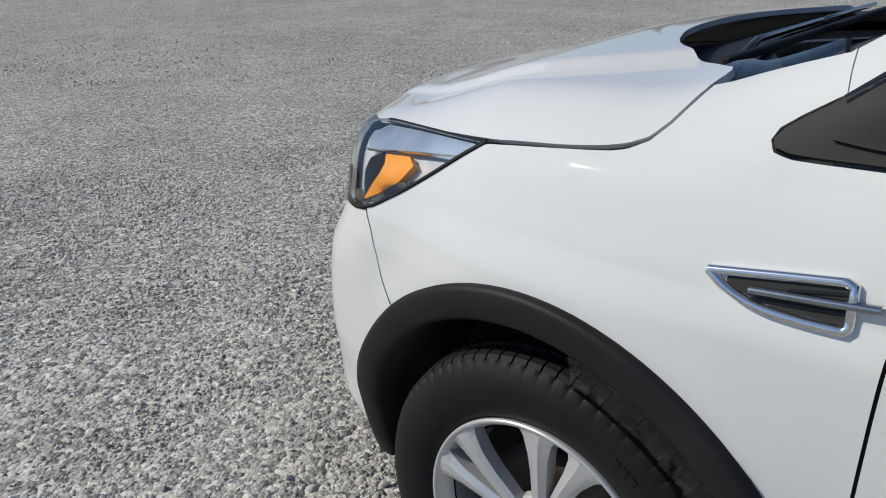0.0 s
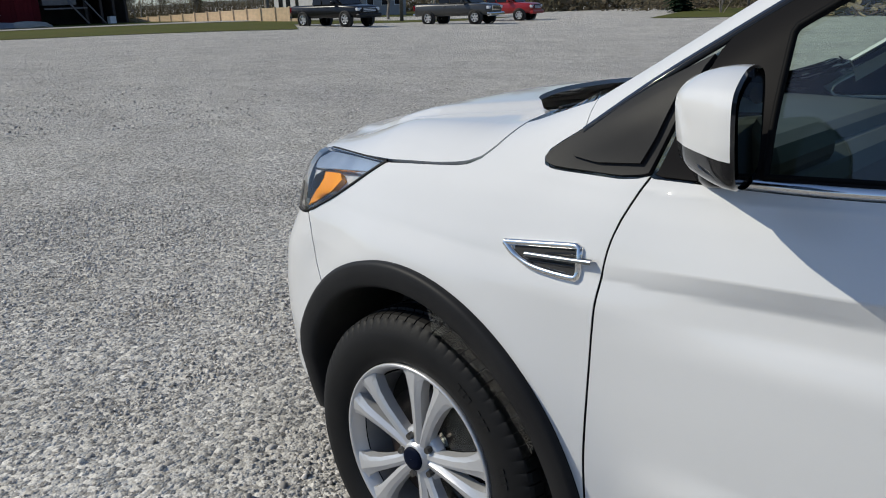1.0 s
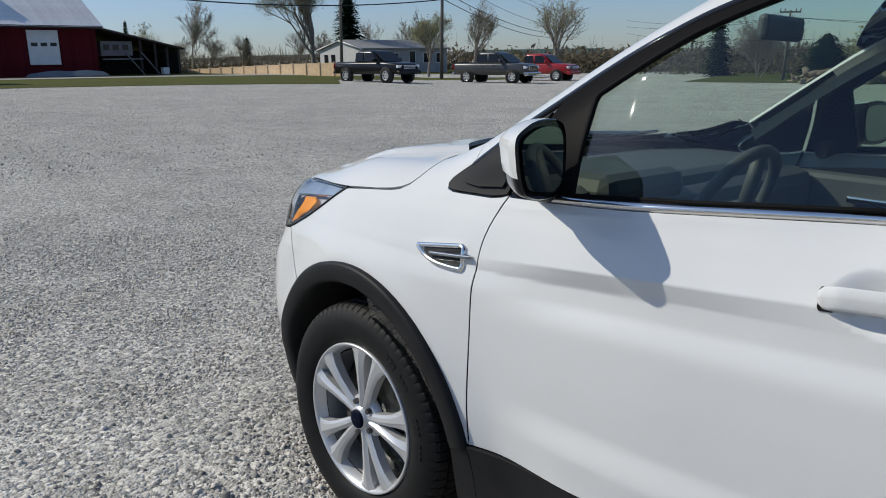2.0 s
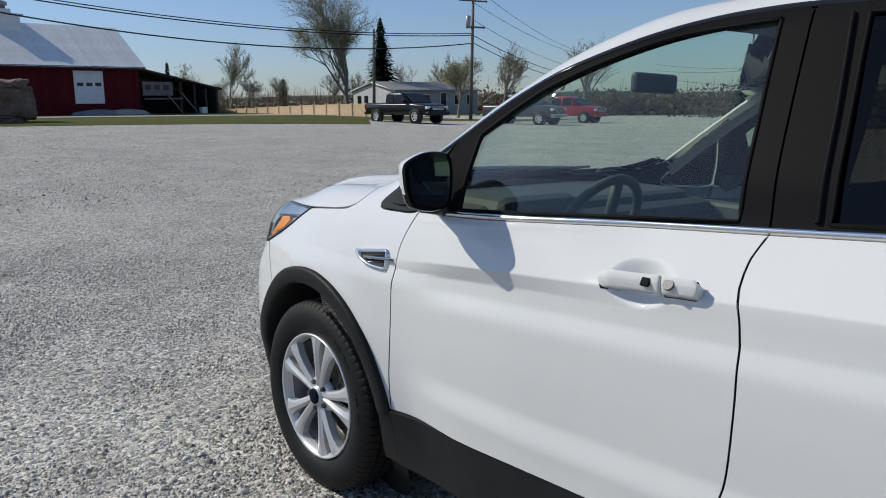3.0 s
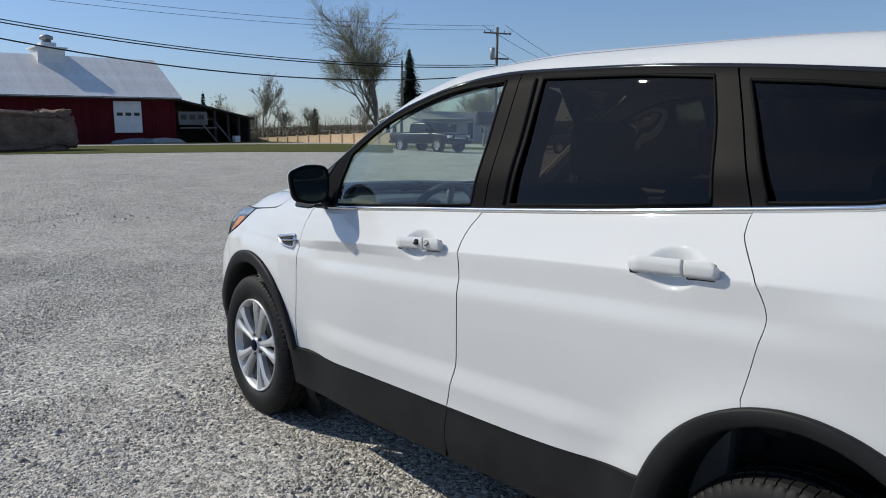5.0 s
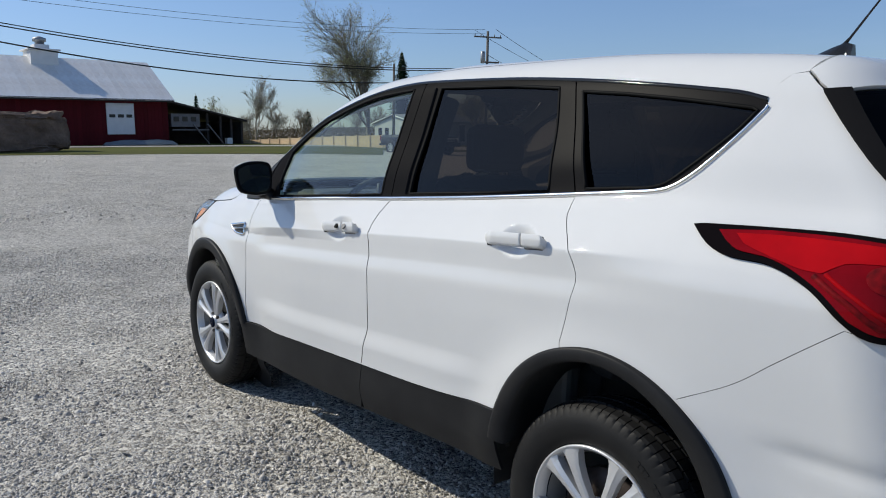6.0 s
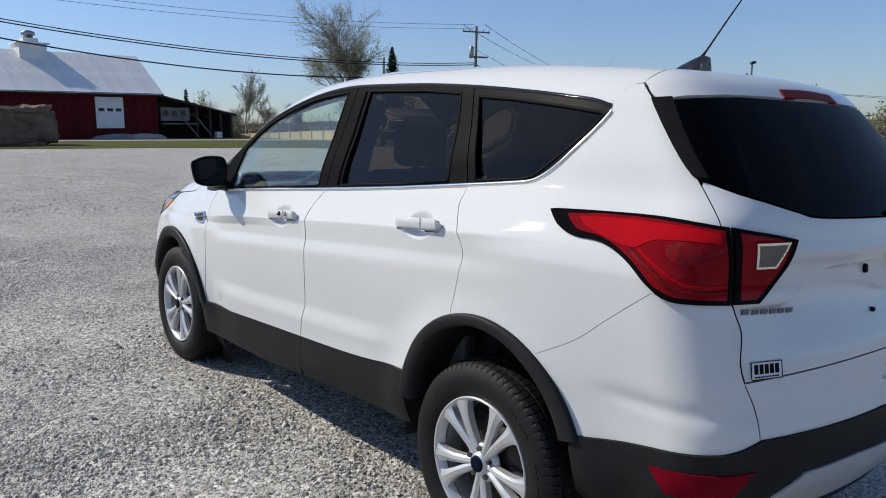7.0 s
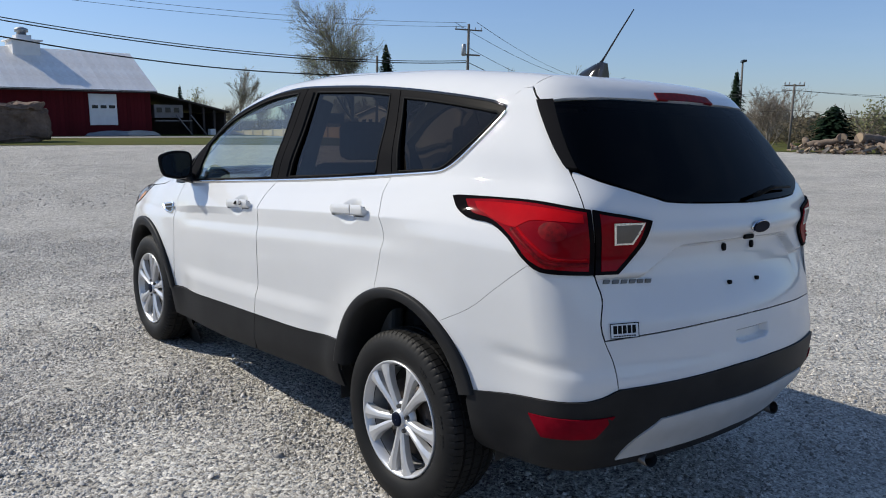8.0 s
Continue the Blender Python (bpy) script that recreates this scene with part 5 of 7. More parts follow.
def low_form(u, z, p):
    x = np.abs(p[:, 0])
    s = lambda q: np.clip(q, 0, 1) ** 2 * (3 - 2 * np.clip(q, 0, 1))
    return -0.03 * s((0.115 - x) / 0.02) * s((0.800 - z) / 0.008) * s((z - 0.752 - 0.1 * np.clip(x - 0.05, 0, 1)) / 0.012)


def bumper_form(u, z, p):
    """A hollow that catches the light on the bumper's corner."""
    return -0.007 * np.exp(-((z - 0.725 - 0.25 * (u + 3.28) ** 2) / 0.026) ** 2) * ease((-u - 3.08) / 0.15) * ease((3.46 + u) / 0.12)


def flank(flip):
    front_door = panel("front_door", [aligned(DOOR_FRONT + flow((-0.462, 0.447), (-0.766, 0.46), (-1.03, 0.478), (-1.518, 0.504)) + DOOR_MID[::-1] + BELT_F[::-1])], PAINT, car, way=along,
                       inset=0.0025, dent=front_cup, step=0.0065, flip=flip, label="white front door with chrome belt strip")
    rear_door = panel("rear_door", [aligned(DOOR_MID + flow((-1.518, 0.504), (-1.914, 0.526), (-2.29, 0.562)) + arc(HOLE_R, 0.405, 0.435, 21, 71, 30) + DOOR_BACK[::-1] + BELT_R[::-1])], PAINT, car, way=along,
                      inset=0.0025, dent=rear_cup, step=0.0065, flip=flip, label="white rear door with dark privacy glass")
    fender = panel("front_fender", [flow((0.187, 0.992), (0.128, 0.999), (0.020, 1.012), (-0.053, 1.021), (-0.080, 1.027), (-0.108, 1.041), (-0.129, 1.064), (-0.148, 1.095), (-0.156, 1.109))
                                    + [(-0.185, 1.118), (-0.221, 1.132), (-0.27, 1.150), (-0.335, 1.172)] + TRI + DOOR_FRONT + arc(HOLE_F, 0.455, 0.455, 166, 48)
                                    + [(0.338, 0.677)] + flow((0.338, 0.677), (0.373, 0.718), (0.390, 0.763), (0.411, 0.801), (0.435, 0.831)) + flow((0.438, 0.835), (0.416, 0.844), (0.381, 0.866), (0.340, 0.892), (0.282, 0.931), (0.230, 0.966), (0.187, 0.992))],
                   PAINT, car, step=0.012, inset=0.0022, flip=flip)
    quarter = panel("quarter_panel", [aligned(DOOR_BACK + arc(HOLE_R, 0.405, 0.435, 71, 121, 30) + SEAM + [(-3.30, 1.03), (-3.415, 1.02)] + [q for q in HATCH[::-1] if q[1] > 1.02]
                                      + [(-3.165, 1.572), (-3.136, 1.603), (-3.09, 1.60), (-3.05, 1.572), (-3.027, 1.537)] + BELT_Q[::-1])], PAINT, car, way=along, dent=lambda u, w, p: crease(u, w + CREASE(u), p), step=0.009, flip=flip)
    # the white roof rail from the bonnet's corner to the tail
    low = [over_at(q) for q in wrap(*np.array(flow(*DRIP) + [(-3.05, 1.572), (-3.09, 1.60), (-3.136, 1.606)]).T)[0]]
    glass_edge = [(-0.335, 1.172), (-0.42, 1.230), (-0.55, 1.320), (-0.70, 1.420), (-0.85, 1.507), (-0.98, 1.570)]
    high = [over_at(q) for q in wrap(*np.array(glass_edge).T)[0]] + [over_at(q) for q in above(np.full(24, -0.52), np.linspace(-1.08, -3.055, 24))[0]]
    panel("roof_rail", [low + high[::-1]], PAINT, car, way=over, step=0.014, fold=0.01, flip=flip)
    panel("roof_lining", [low + high[::-1]], LINER, car, way=over, step=0.013, fold=0, lift=-0.040, inset=0.002, flip=flip, label="pale lining of pillar and roof edge")
    # dark trim round the side windows, with the panes set into it
    top = flow(*DRIP)
    cut = lambda a, b: [q for q in top if b <= q[0] <= a]
    glass_f = flow((-0.690, 1.100), (-0.680, 1.20), (-0.672, 1.296)) + flow((-0.676, 1.306), (-0.802, 1.394), (-0.889, 1.446), (-1.044, 1.513), (-1.208, 1.563), (-1.425, 1.589)) + flow((-1.425, 1.589), (-1.440, 1.423), (-1.472, 1.172)) + [(-1.2, 1.146), (-0.95, 1.123)]
    glass_r = flow((-1.602, 1.594), (-1.618, 1.440), (-1.650, 1.188)) + [(-2.0, 1.220), (-2.355, 1.255)] + flow((-2.355, 1.255), (-2.340, 1.310), (-2.300, 1.440), (-2.243, 1.580)) + [(-2.0, 1.592)]
    glass_q = flow((-2.350, 1.566), (-2.425, 1.413), (-2.496, 1.274)) + flow((-2.496, 1.274), (-2.630, 1.287), (-2.745, 1.303), (-2.830, 1.357), (-2.945, 1.447), (-3.005, 1.507)) + [(-2.985, 1.515), (-2.707, 1.540), (-2.527, 1.556)]
    split_f = flow((-1.488, 1.606), (-1.508, 1.375), (-1.540, 1.158))
    split_r = flow((-2.305, 1.600), (-2.388, 1.42), (-2.466, 1.253))
    door_trim = panel("window_frame", [[(-0.515, 1.073)] + flow((-0.515, 1.073), (-0.538, 1.16), (-0.563, 1.268)) + cut(-0.566, -1.482) + split_f + BELT_F[::-1][:-1], glass_f], TRIM, front_door,
                      inset=0.002, lift=0.002, step=0.011, flip=flip, label="satin black frame and pillar cover")
    panel("mirror_corner", [TRI[:7] + [(-0.452, 1.060), (-0.495, 1.068)] + flow((-0.506, 1.073), (-0.531, 1.16), (-0.556, 1.262)) + [(-0.462, 1.208)]], CLAD, fender, lift=0.004, step=0.01, flip=flip, inset=0.003)
    panel("corner_inset", [[(-0.318, 1.078), (-0.400, 1.137), (-0.508, 1.206), (-0.524, 1.205), (-0.505, 1.13), (-0.488, 1.086), (-0.400, 1.074)]], CLAD, fender, lift=0.011, step=0.01, flip=flip, fold=0.006)
    panel("window_frame", [split_f + BELT_R + split_r[::-1] + cut(-1.488, -2.305)[::-1], glass_r], TRIM, rear_door, inset=0.003, lift=0.002, step=0.011, fold=0.038, flip=flip, label="satin black frame and pillar covers")
    panel("window_frame", [split_r + BELT_Q + [(-3.027, 1.535)] + cut(-2.305, -3.027)[::-1], glass_q], TRIM, quarter, inset=0.002, lift=0.002, step=0.011, fold=0.038, flip=flip)
    a = panel("window_pane", [glass_f], PANE, front_door, lift=-0.006, fold=0, flip=flip, label="lightly tinted side glass")
    upright = lambda u, z, p: -0.020 * (1.58 - z) / 0.38
    b = panel("window_pane", [glass_r], PRIVACY, rear_door, lift=-0.003, inset=-0.006, fold=0, dent=lambda u, z, p: 0.4 * upright(u, z, p), flip=flip, label="dark privacy glass")
    c = panel("window_pane", [glass_q], PRIVACY, quarter, lift=-0.002, inset=-0.010, fold=0, dent=upright, flip=flip, label="dark privacy glass")
    strip = [(-0.001, -0.002), (0.001, 0.004), (0.004, 0.007), (0.008, 0.007), (0.012, 0.004), (0.0155, 0.000)]
    back = [(-q, h) for q, h in strip]
    ribbon("chrome_strip", BELT_F[5:], back, CHROME, front_door, flip)
    ribbon("chrome_strip", BELT_R, back, CHROME, rear_door, flip)
    ribbon("chrome_strip", BELT_Q + [(-3.037, 1.516)], back, CHROME, quarter, flip)
    seal = [(-0.006, -0.004), (-0.005, 0.004), (0.005, 0.004), (0.006, -0.004)]
    ribbon("roof_seal", top, seal, GLOSSY_BLACK, quarter, flip, label="black seal under the roof rail")
    for g, owner in ((glass_f, front_door), (glass_r, rear_door), (glass_q, quarter)):
        ribbon("window_seal", g + g[:1], [(-0.005, 0.0), (-0.004, 0.005), (0.003, 0.005), (0.004, -0.004)], INK, owner, flip)
    ribbon("glass_guide", flow((-1.572, 1.590), (-1.600, 1.39), (-1.627, 1.188)), [(-0.006, 0.0), (-0.004, 0.010), (0.004, 0.010), (0.006, 0.0)], TRIM, rear_door, flip)
    # arches and sills
    lips = [(0.0, 0.0), (0.02, 0.014), (0.2, 0.018), (0.85, 0.016), (1.0, 0.008), (1.0, -0.05), (1.0, -0.10), (1.0, -0.25)]
    ring("arch_moulding", HOLE_F, *ARCH_F, -8, 168, lips, CLAD, fender, flip, "black wheel arch moulding")
    ring("arch_moulding", HOLE_R, *ARCH_R, 8, 160, lips, CLAD, quarter, flip, "black wheel arch moulding")
    low_edge = [(-0.43, 0.27), (-0.68, 0.284), (-1.2, 0.298), (-1.62, 0.326), (-1.97, 0.346), (-2.31, 0.362)]
    edge_at = lambda u: float(np.interp(-u, [-q[0] for q in low_edge], [q[1] for q in low_edge]))
    panel("sill_cladding", [[(-0.462, 0.449), (-0.425, 0.50), (-0.405, 0.43), (-0.412, 0.27), (-0.49, edge_at(-0.49)), (-0.478, 0.38)]], CLAD, fender, lift=0.012, step=0.012, inset=0.002, flip=flip)
    panel("sill_cladding", [flow((-0.462, 0.449), (-0.766, 0.462), (-1.03, 0.48), (-1.518, 0.506)) + flow((-1.518, 0.506), (-1.505, 0.40), (-1.52, edge_at(-1.52))) + [(q[0], q[1]) for q in low_edge[2:0:-1]]
                              + [(-0.49, edge_at(-0.49)), (-0.478, 0.38)]], CLAD, front_door, lift=0.014, inset=0.002, flip=flip, label="black plastic sill cladding")
    panel("sill_cladding", [flow((-1.518, 0.506), (-1.914, 0.528), (-2.30, 0.566)) + flow((-2.30, 0.566), (-2.31, 0.46), (-2.31, 0.362)) + [low_edge[4], low_edge[3], (-1.52, edge_at(-1.52))]
                              + flow((-1.52, edge_at(-1.52)), (-1.505, 0.40), (-1.518, 0.506))[1:-1]], CLAD, rear_door, lift=0.014, inset=0.002, flip=flip, label="black plastic sill cladding")
    # handles: a grip and its fixed end, each a rounded bar on the skin
    for owner, u0, u1, z0, z1, keyed in ((front_door, -1.226, -1.470, 1.008, 1.027, True), (rear_door, -2.222, -2.468, 1.088, 1.106, False)):
        for name, t0, t1 in (("door_handle", 0.0, 0.655), ("handle_end", 0.675, 1.0)):
            t = np.linspace(t0, t1, 21)
            pt, n = seat_of(u0 + (u1 - u0) * t, z0 + (z1 - z0) * t)
            rise = 0.013 + 0.009 * ease(t / 0.15)
            grow = np.minimum(1, (t - t0) / 0.05 if t0 == 0 else (t1 - t) / 0.05)
            shrink = np.sqrt(np.clip(1 - (1 - np.clip(grow, 0, 1)) ** 2, 0.30, 1))
            half = 0.0185 * shrink
            rows = []
            # round the bar: outer face with a faint ridge, then inwards
            for across, out in ((-1.0, -0.6), (-1.0, 0.3), (-0.96, 0.6), (-0.86, 0.75), (-0.03, 1.0), (0.03, 1.0), (0.86, 0.75), (0.96, 0.6), (1.0, 0.3), (1.0, -0.6)):
                inner = 0.010 if t0 == 0 and out < 0 else 0.0085
                deep = np.where(t > 0.66, rise / 0.6, inner / 0.6 * 1.0) if out < 0 else inner
                deep = np.where((t < 0.2) & (out < 0), rise / 0.6, deep) if t0 == 0 else deep
                rows.append(pt + n * (rise + deep * out)[:, None] + np.array([0, 0.08, 1.0]) * (half * across)[:, None])
            v = np.stack(rows, axis=1)
            if flip:
                v = v * np.array([-1.0, 1, 1])
            i, j = np.meshgrid(np.arange(20), np.arange(10), indexing="ij")
            a, b = (i * 10 + j).ravel(), (i * 10 + (j + 1) % 10).ravel()
            me = bpy.data.meshes.new(name)
            me.from_pydata(v.reshape(-1, 3).tolist(), [], np.stack([a, a + 10, b + 10, b], axis=1).tolist() + [list(range(10)), list(range(200, 210))])
            bm = bmesh.new()
            bm.from_mesh(me)
            bpy.data.meshes.remove(me)
            bmesh.ops.recalc_face_normals(bm, faces=bm.faces)
            for f in bm.faces:
                f.smooth = len(f.verts) == 4
            part(name, bm, PAINT, owner)
        # dark gasket under the fixed end and round the grip's foot
        for q0, q1 in ((-0.008, 0.10), (0.655, 0.972)):
            t = np.array([q0, q0 + 0.012, (q0 + q1) / 2, q1 - 0.012, q1])
            k = np.array([0.7, 1.0, 1.0, 1.0, 0.7]) * 0.0202
            pt, n = seat_of(u0 + (u1 - u0) * t, z0 + (z1 - z0) * t)
            bm = bmesh.new()
            lo = [bm.verts.new(Vector(p + w * 0.004) - Vector((0, 0, h))) for p, w, h in zip(pt, n, k)]
            hi = [bm.verts.new(Vector(p + w * 0.004) + Vector((0, 0, h))) for p, w, h in zip(pt, n, k)]
            f = bm.faces.new(lo + hi[::-1])
            r = bmesh.ops.extrude_face_region(bm, geom=[f])
            bmesh.ops.translate(bm, vec=Vector(n[2]) * 0.005, verts=[e for e in r["geom"] if isinstance(e, bmesh.types.BMVert)])
            bmesh.ops.recalc_face_normals(bm, faces=bm.faces)
            if flip:
                bmesh.ops.scale(bm, vec=(-1, 1, 1), verts=bm.verts)
                bmesh.ops.reverse_faces(bm, faces=bm.faces)
            part("handle_gasket", bm, RUBBER, owner)
        if keyed:
            for w, mtl, name in ((0.525, INK, "handle_sensor"), (0.745, LOCK, "door_lock")):
                pt, n = seat_of(np.array([u0 + (u1 - u0) * w]), np.array([z0 + (z1 - z0) * w]))
                o = Vector(pt[0] + n[0] * 0.0318)
                m = Matrix.Translation(o) @ Vector(n[0]).to_track_quat("Z", "Y").to_matrix().to_4x4()
                bm = bmesh.new()
                if name == "door_lock":
                    bmesh.ops.create_cone(bm, cap_ends=True, segments=20, radius1=0.0130, radius2=0.0120, depth=0.005)
                    bmesh.ops.transform(bm, matrix=m, verts=bm.verts)
                else:
                    box(bm, -0.0110, 0.0110, -0.0105, 0.0105, -0.004, 0.0025, bevel=0.003, m=m)
                if flip:
                    bmesh.ops.scale(bm, vec=(-1, 1, 1), verts=bm.verts)
                    bmesh.ops.reverse_faces(bm, faces=bm.faces)
                part(name, bm, mtl, owner)
    # near-flush black strips that draw the shade in the joints
    gap = [(-0.0030, -0.0012), (0.0, -0.0020), (0.0030, -0.0012)]
    for line, owner in ((DOOR_FRONT, front_door), (DOOR_MID, rear_door), (DOOR_BACK, quarter), (HATCH, quarter), (SEAM, quarter), (PILLAR, fender)):
        slim = 0.45 if line is SEAM else 1.0
        ribbon("joint_seal", line, [(a * slim, b) for a, b in gap], INK, owner, flip, dent=crease if line not in (HATCH, SEAM, PILLAR) else None)
    # the vent on the wing
    rim_in = [(-0.254, 0.909), (-0.33, 0.925), (-0.407, 0.935), (-0.412, 0.889), (-0.33, 0.887), (-0.280, 0.897)]
    rim_mid = flow((-0.243, 0.912), (-0.304, 0.922), (-0.400, 0.938), step=0.008) + flow((-0.409, 0.935), (-0.411, 0.888), step=0.008) + flow((-0.407, 0.883), (-0.360, 0.881), (-0.310, 0.883), (-0.272, 0.894), (-0.243, 0.912), step=0.008)
    ribbon("vent_frame", rim_mid, [(-0.0062, -0.002), (-0.0052, 0.007), (0.0, 0.0095), (0.0052, 0.007), (0.0062, -0.002)], CHROME, fender, flip, label="chrome frame of the wing vent")
    panel("vent_mesh", [rim_in], DARK, fender, lift=0.003, step=0.008, flip=flip)
    for k in range(3):
        ribbon("vent_slat", [(-0.30 - 0.02 * k, 0.901 + 0.011 * (k - 1)), (-0.406, 0.915 + 0.011 * (k - 1))], [(-0.003, 0.002), (0, 0.006), (0.003, 0.002)], GLOSSY_BLACK, fender, flip)
    ribbon("vent_blade", flow((-0.298, 0.902), (-0.37, 0.910), (-0.440, 0.919)), [(-0.005, 0.004), (-0.003, 0.013), (0.003, 0.013), (0.005, 0.004)], CHROME_DARK, fender, flip)
    # tail lamp, on the body and on the tailgate
    lamp_body = flow((-2.903, 1.218), (-2.952, 1.178), (-3.010, 1.157), (-3.100, 1.150), (-3.175, 1.113), (-3.240, 1.048), (-3.278, 1.024), (-3.345, 1.021)) + [(-3.413, 1.021)] \
        + flow((-3.413, 1.021), (-3.410, 1.12), (-3.397, 1.221)) + flow((-3.397, 1.221), (-3.26, 1.233), (-3.10, 1.230), (-2.92, 1.222))
    inner = flow((-2.975, 1.211), (-3.022, 1.174), (-3.107, 1.161), (-3.184, 1.122), (-3.246, 1.059), (-3.286, 1.037)) + [(-3.398, 1.033), (-3.396, 1.12), (-3.386, 1.211)] + flow((-3.386, 1.211), (-3.25, 1.223), (-3.10, 1.222))
    core = flow((-3.165, 1.170), (-3.200, 1.128), (-3.252, 1.080), (-3.30, 1.066)) + [(-3.365, 1.066), (-3.36, 1.185)] + flow((-3.36, 1.185), (-3.28, 1.196), (-3.20, 1.192))
    bulge = lambda u, z, p: 0.005 * np.exp(-((u + 3.27) / 0.12) ** 2 - ((z - 1.12) / 0.07) ** 2)
    lamp = panel("tail_lamp", [lamp_body], LAMP_DARK, quarter, lift=0.008, fold=0.03, step=0.012, flip=flip, dent=bulge, label="wrap-round red tail lamp")
    lens = panel("lens", [inner], RED, lamp, lift=0.011, step=0.010, flip=flip, dent=bulge, fold=0.003)
    panel("bright_reflector", [flow((-3.020, 1.207), (-3.119, 1.213), (-3.211, 1.214), (-3.301, 1.212), (-3.376, 1.204)) + flow((-3.380, 1.180), (-3.302, 1.178), (-3.236, 1.170), (-3.199, 1.146), (-3.164, 1.148), (-3.098, 1.167), (-3.042, 1.186))], RED_BRIGHT, lens,
          lift=0.0125, step=0.007, flip=flip, dent=bulge, fold=0.002)
    ribbon("light_guide", flow((-3.185, 1.140), (-3.248, 1.088), (-3.290, 1.053), (-3.34, 1.052), (-3.395, 1.054)), [(-0.007, 0.010), (-0.003, 0.0165), (0.003, 0.0165), (0.007, 0.010)], LAMP_BOWL, lens, flip, dent=bulge)
    ribbon("light_guide", flow((-3.205, 1.146), (-3.262, 1.099), (-3.300, 1.070), (-3.34, 1.068), (-3.390, 1.070)), [(-0.005, 0.010), (-0.002, 0.0150), (0.002, 0.0150), (0.005, 0.010)], RED_BRIGHT, lens, flip, dent=bulge)
    panel("lamp_bowl", [arc((-3.303, 1.148), 0.036, 0.027, 0, 345, 24)], LAMP_BOWL, lens, lift=0.0132, step=0.005, flip=flip, dent=bulge, fold=0.003)
    return fender


for side in (False, True):
    flank(side)

# bonnet, roof, screen
HOOD = flow((-0.604, -0.150), (-0.648, -0.158), (-0.712, -0.147), (-0.755, -0.128), (-0.775, -0.108), (-0.783, -0.079), (-0.785, -0.052), (-0.785, 0.020), (-0.775, 0.125), (-0.768, 0.179), (-0.747, 0.273), (-0.711, 0.386), (-0.674, 0.497),
            (-0.66, 0.545), (-0.58, 0.625), (-0.42, 0.715), (-0.2, 0.765), (0, 0.78))
COWL = flow((0, 0.115), (-0.12, 0.108), (-0.235, 0.088), (-0.363, 0.043), (-0.432, 0.003), (-0.481, -0.043), (-0.534, -0.094), (-0.604, -0.150))


def hood_form(y, b, p):
    """Two raised ribs along the bonnet."""
    x = np.abs(p[:, 0])
    line = np.interp(p[:, 1], [-0.06, 0.1, 0.2, 0.35, 0.8], [0.47, 0.535, 0.570, 0.565, 0.40])
    return 0.018 * (1 / (1 + np.exp(-(line - x) / 0.006))) * np.clip((0.75 - p[:, 1]) / 0.3, 0, 1) * np.clip((p[:, 1] + 0.12) / 0.05, 0.3, 1)


hood_way = lambda y, b: over(y, b, 0.55)
panel("hood", [[over_at(q, 0.55) for q in above(*np.array(HOOD + COWL).T)[0]]], PAINT, car, way=hood_way, step=0.011, inset=0.0024, dent=hood_form, both=True)
ROOF = [(0, -1.085), (-0.3, -1.075), (-0.516, -1.06)] + [(-0.516, y) for y in np.linspace(-1.1, -3.05, 30)] + [(-0.3, -3.09), (0, -3.105)]
panel("roof", [ROOF], PAINT, car, way=above, step=0.025, inset=0.002, both=True)
panel("windscreen", [[over_at(q) for q in above(*np.array([(0, -0.02), (-0.3, -0.07), (-0.5, -0.14), (-0.60, -0.20), (-0.655, -0.30)]).T)[0]]
                      + [over_at(q) for q in wrap(*np.array([(-0.345, 1.172), (-0.42, 1.228), (-0.55, 1.318), (-0.70, 1.418), (-0.85, 1.505), (-0.98, 1.568)]).T)[0]]
                      + [over_at(q) for q in above(*np.array([(-0.516, -1.06), (-0.3, -1.075), (0, -1.085)]).T)[0]]], SCREEN, car, way=over, step=0.03, inset=0.003, fold=0, lift=-0.004, both=True)
bm = bmesh.new()
for k in range(40):
    x = -0.60 + 1.2 * k / 39
    y0 = 0.10 - 0.62 * max(0, abs(x) - 0.08) ** 1.6
    a = bm.verts.new((x, y0 + 0.01, 1.070 - 0.05 * x * x))
    b = bm.verts.new((x, y0 - 0.15, 1.105 - 0.05 * x * x))
    if k:
        bm.faces.new((pa, a, b, pb))
    pa, pb = a, b
part("cowl", bm, CLAD, car, "black plastic cowl under the windscreen")
for x0, x1 in ((-0.50, 0.08), (-0.02, 0.52)):
    wiper = part("wiper", tube(bmesh.new(), [(x0, -0.03 - 0.25 * x0 * x0, 1.085 - 0.02 * abs(x0)), ((x0 + x1) / 2, -0.04, 1.110), (x1, -0.07, 1.122)], [0.010, 0.008, 0.006], 6), GLOSSY_BLACK, car)
    part("wiper_blade", slab(x0 + 0.02, x1 + 0.04, -0.085, -0.07, 1.098, 1.114, bevel=0.004, m=Matrix.Translation((0, -0.01, 0.0))), RUBBER, wiper)

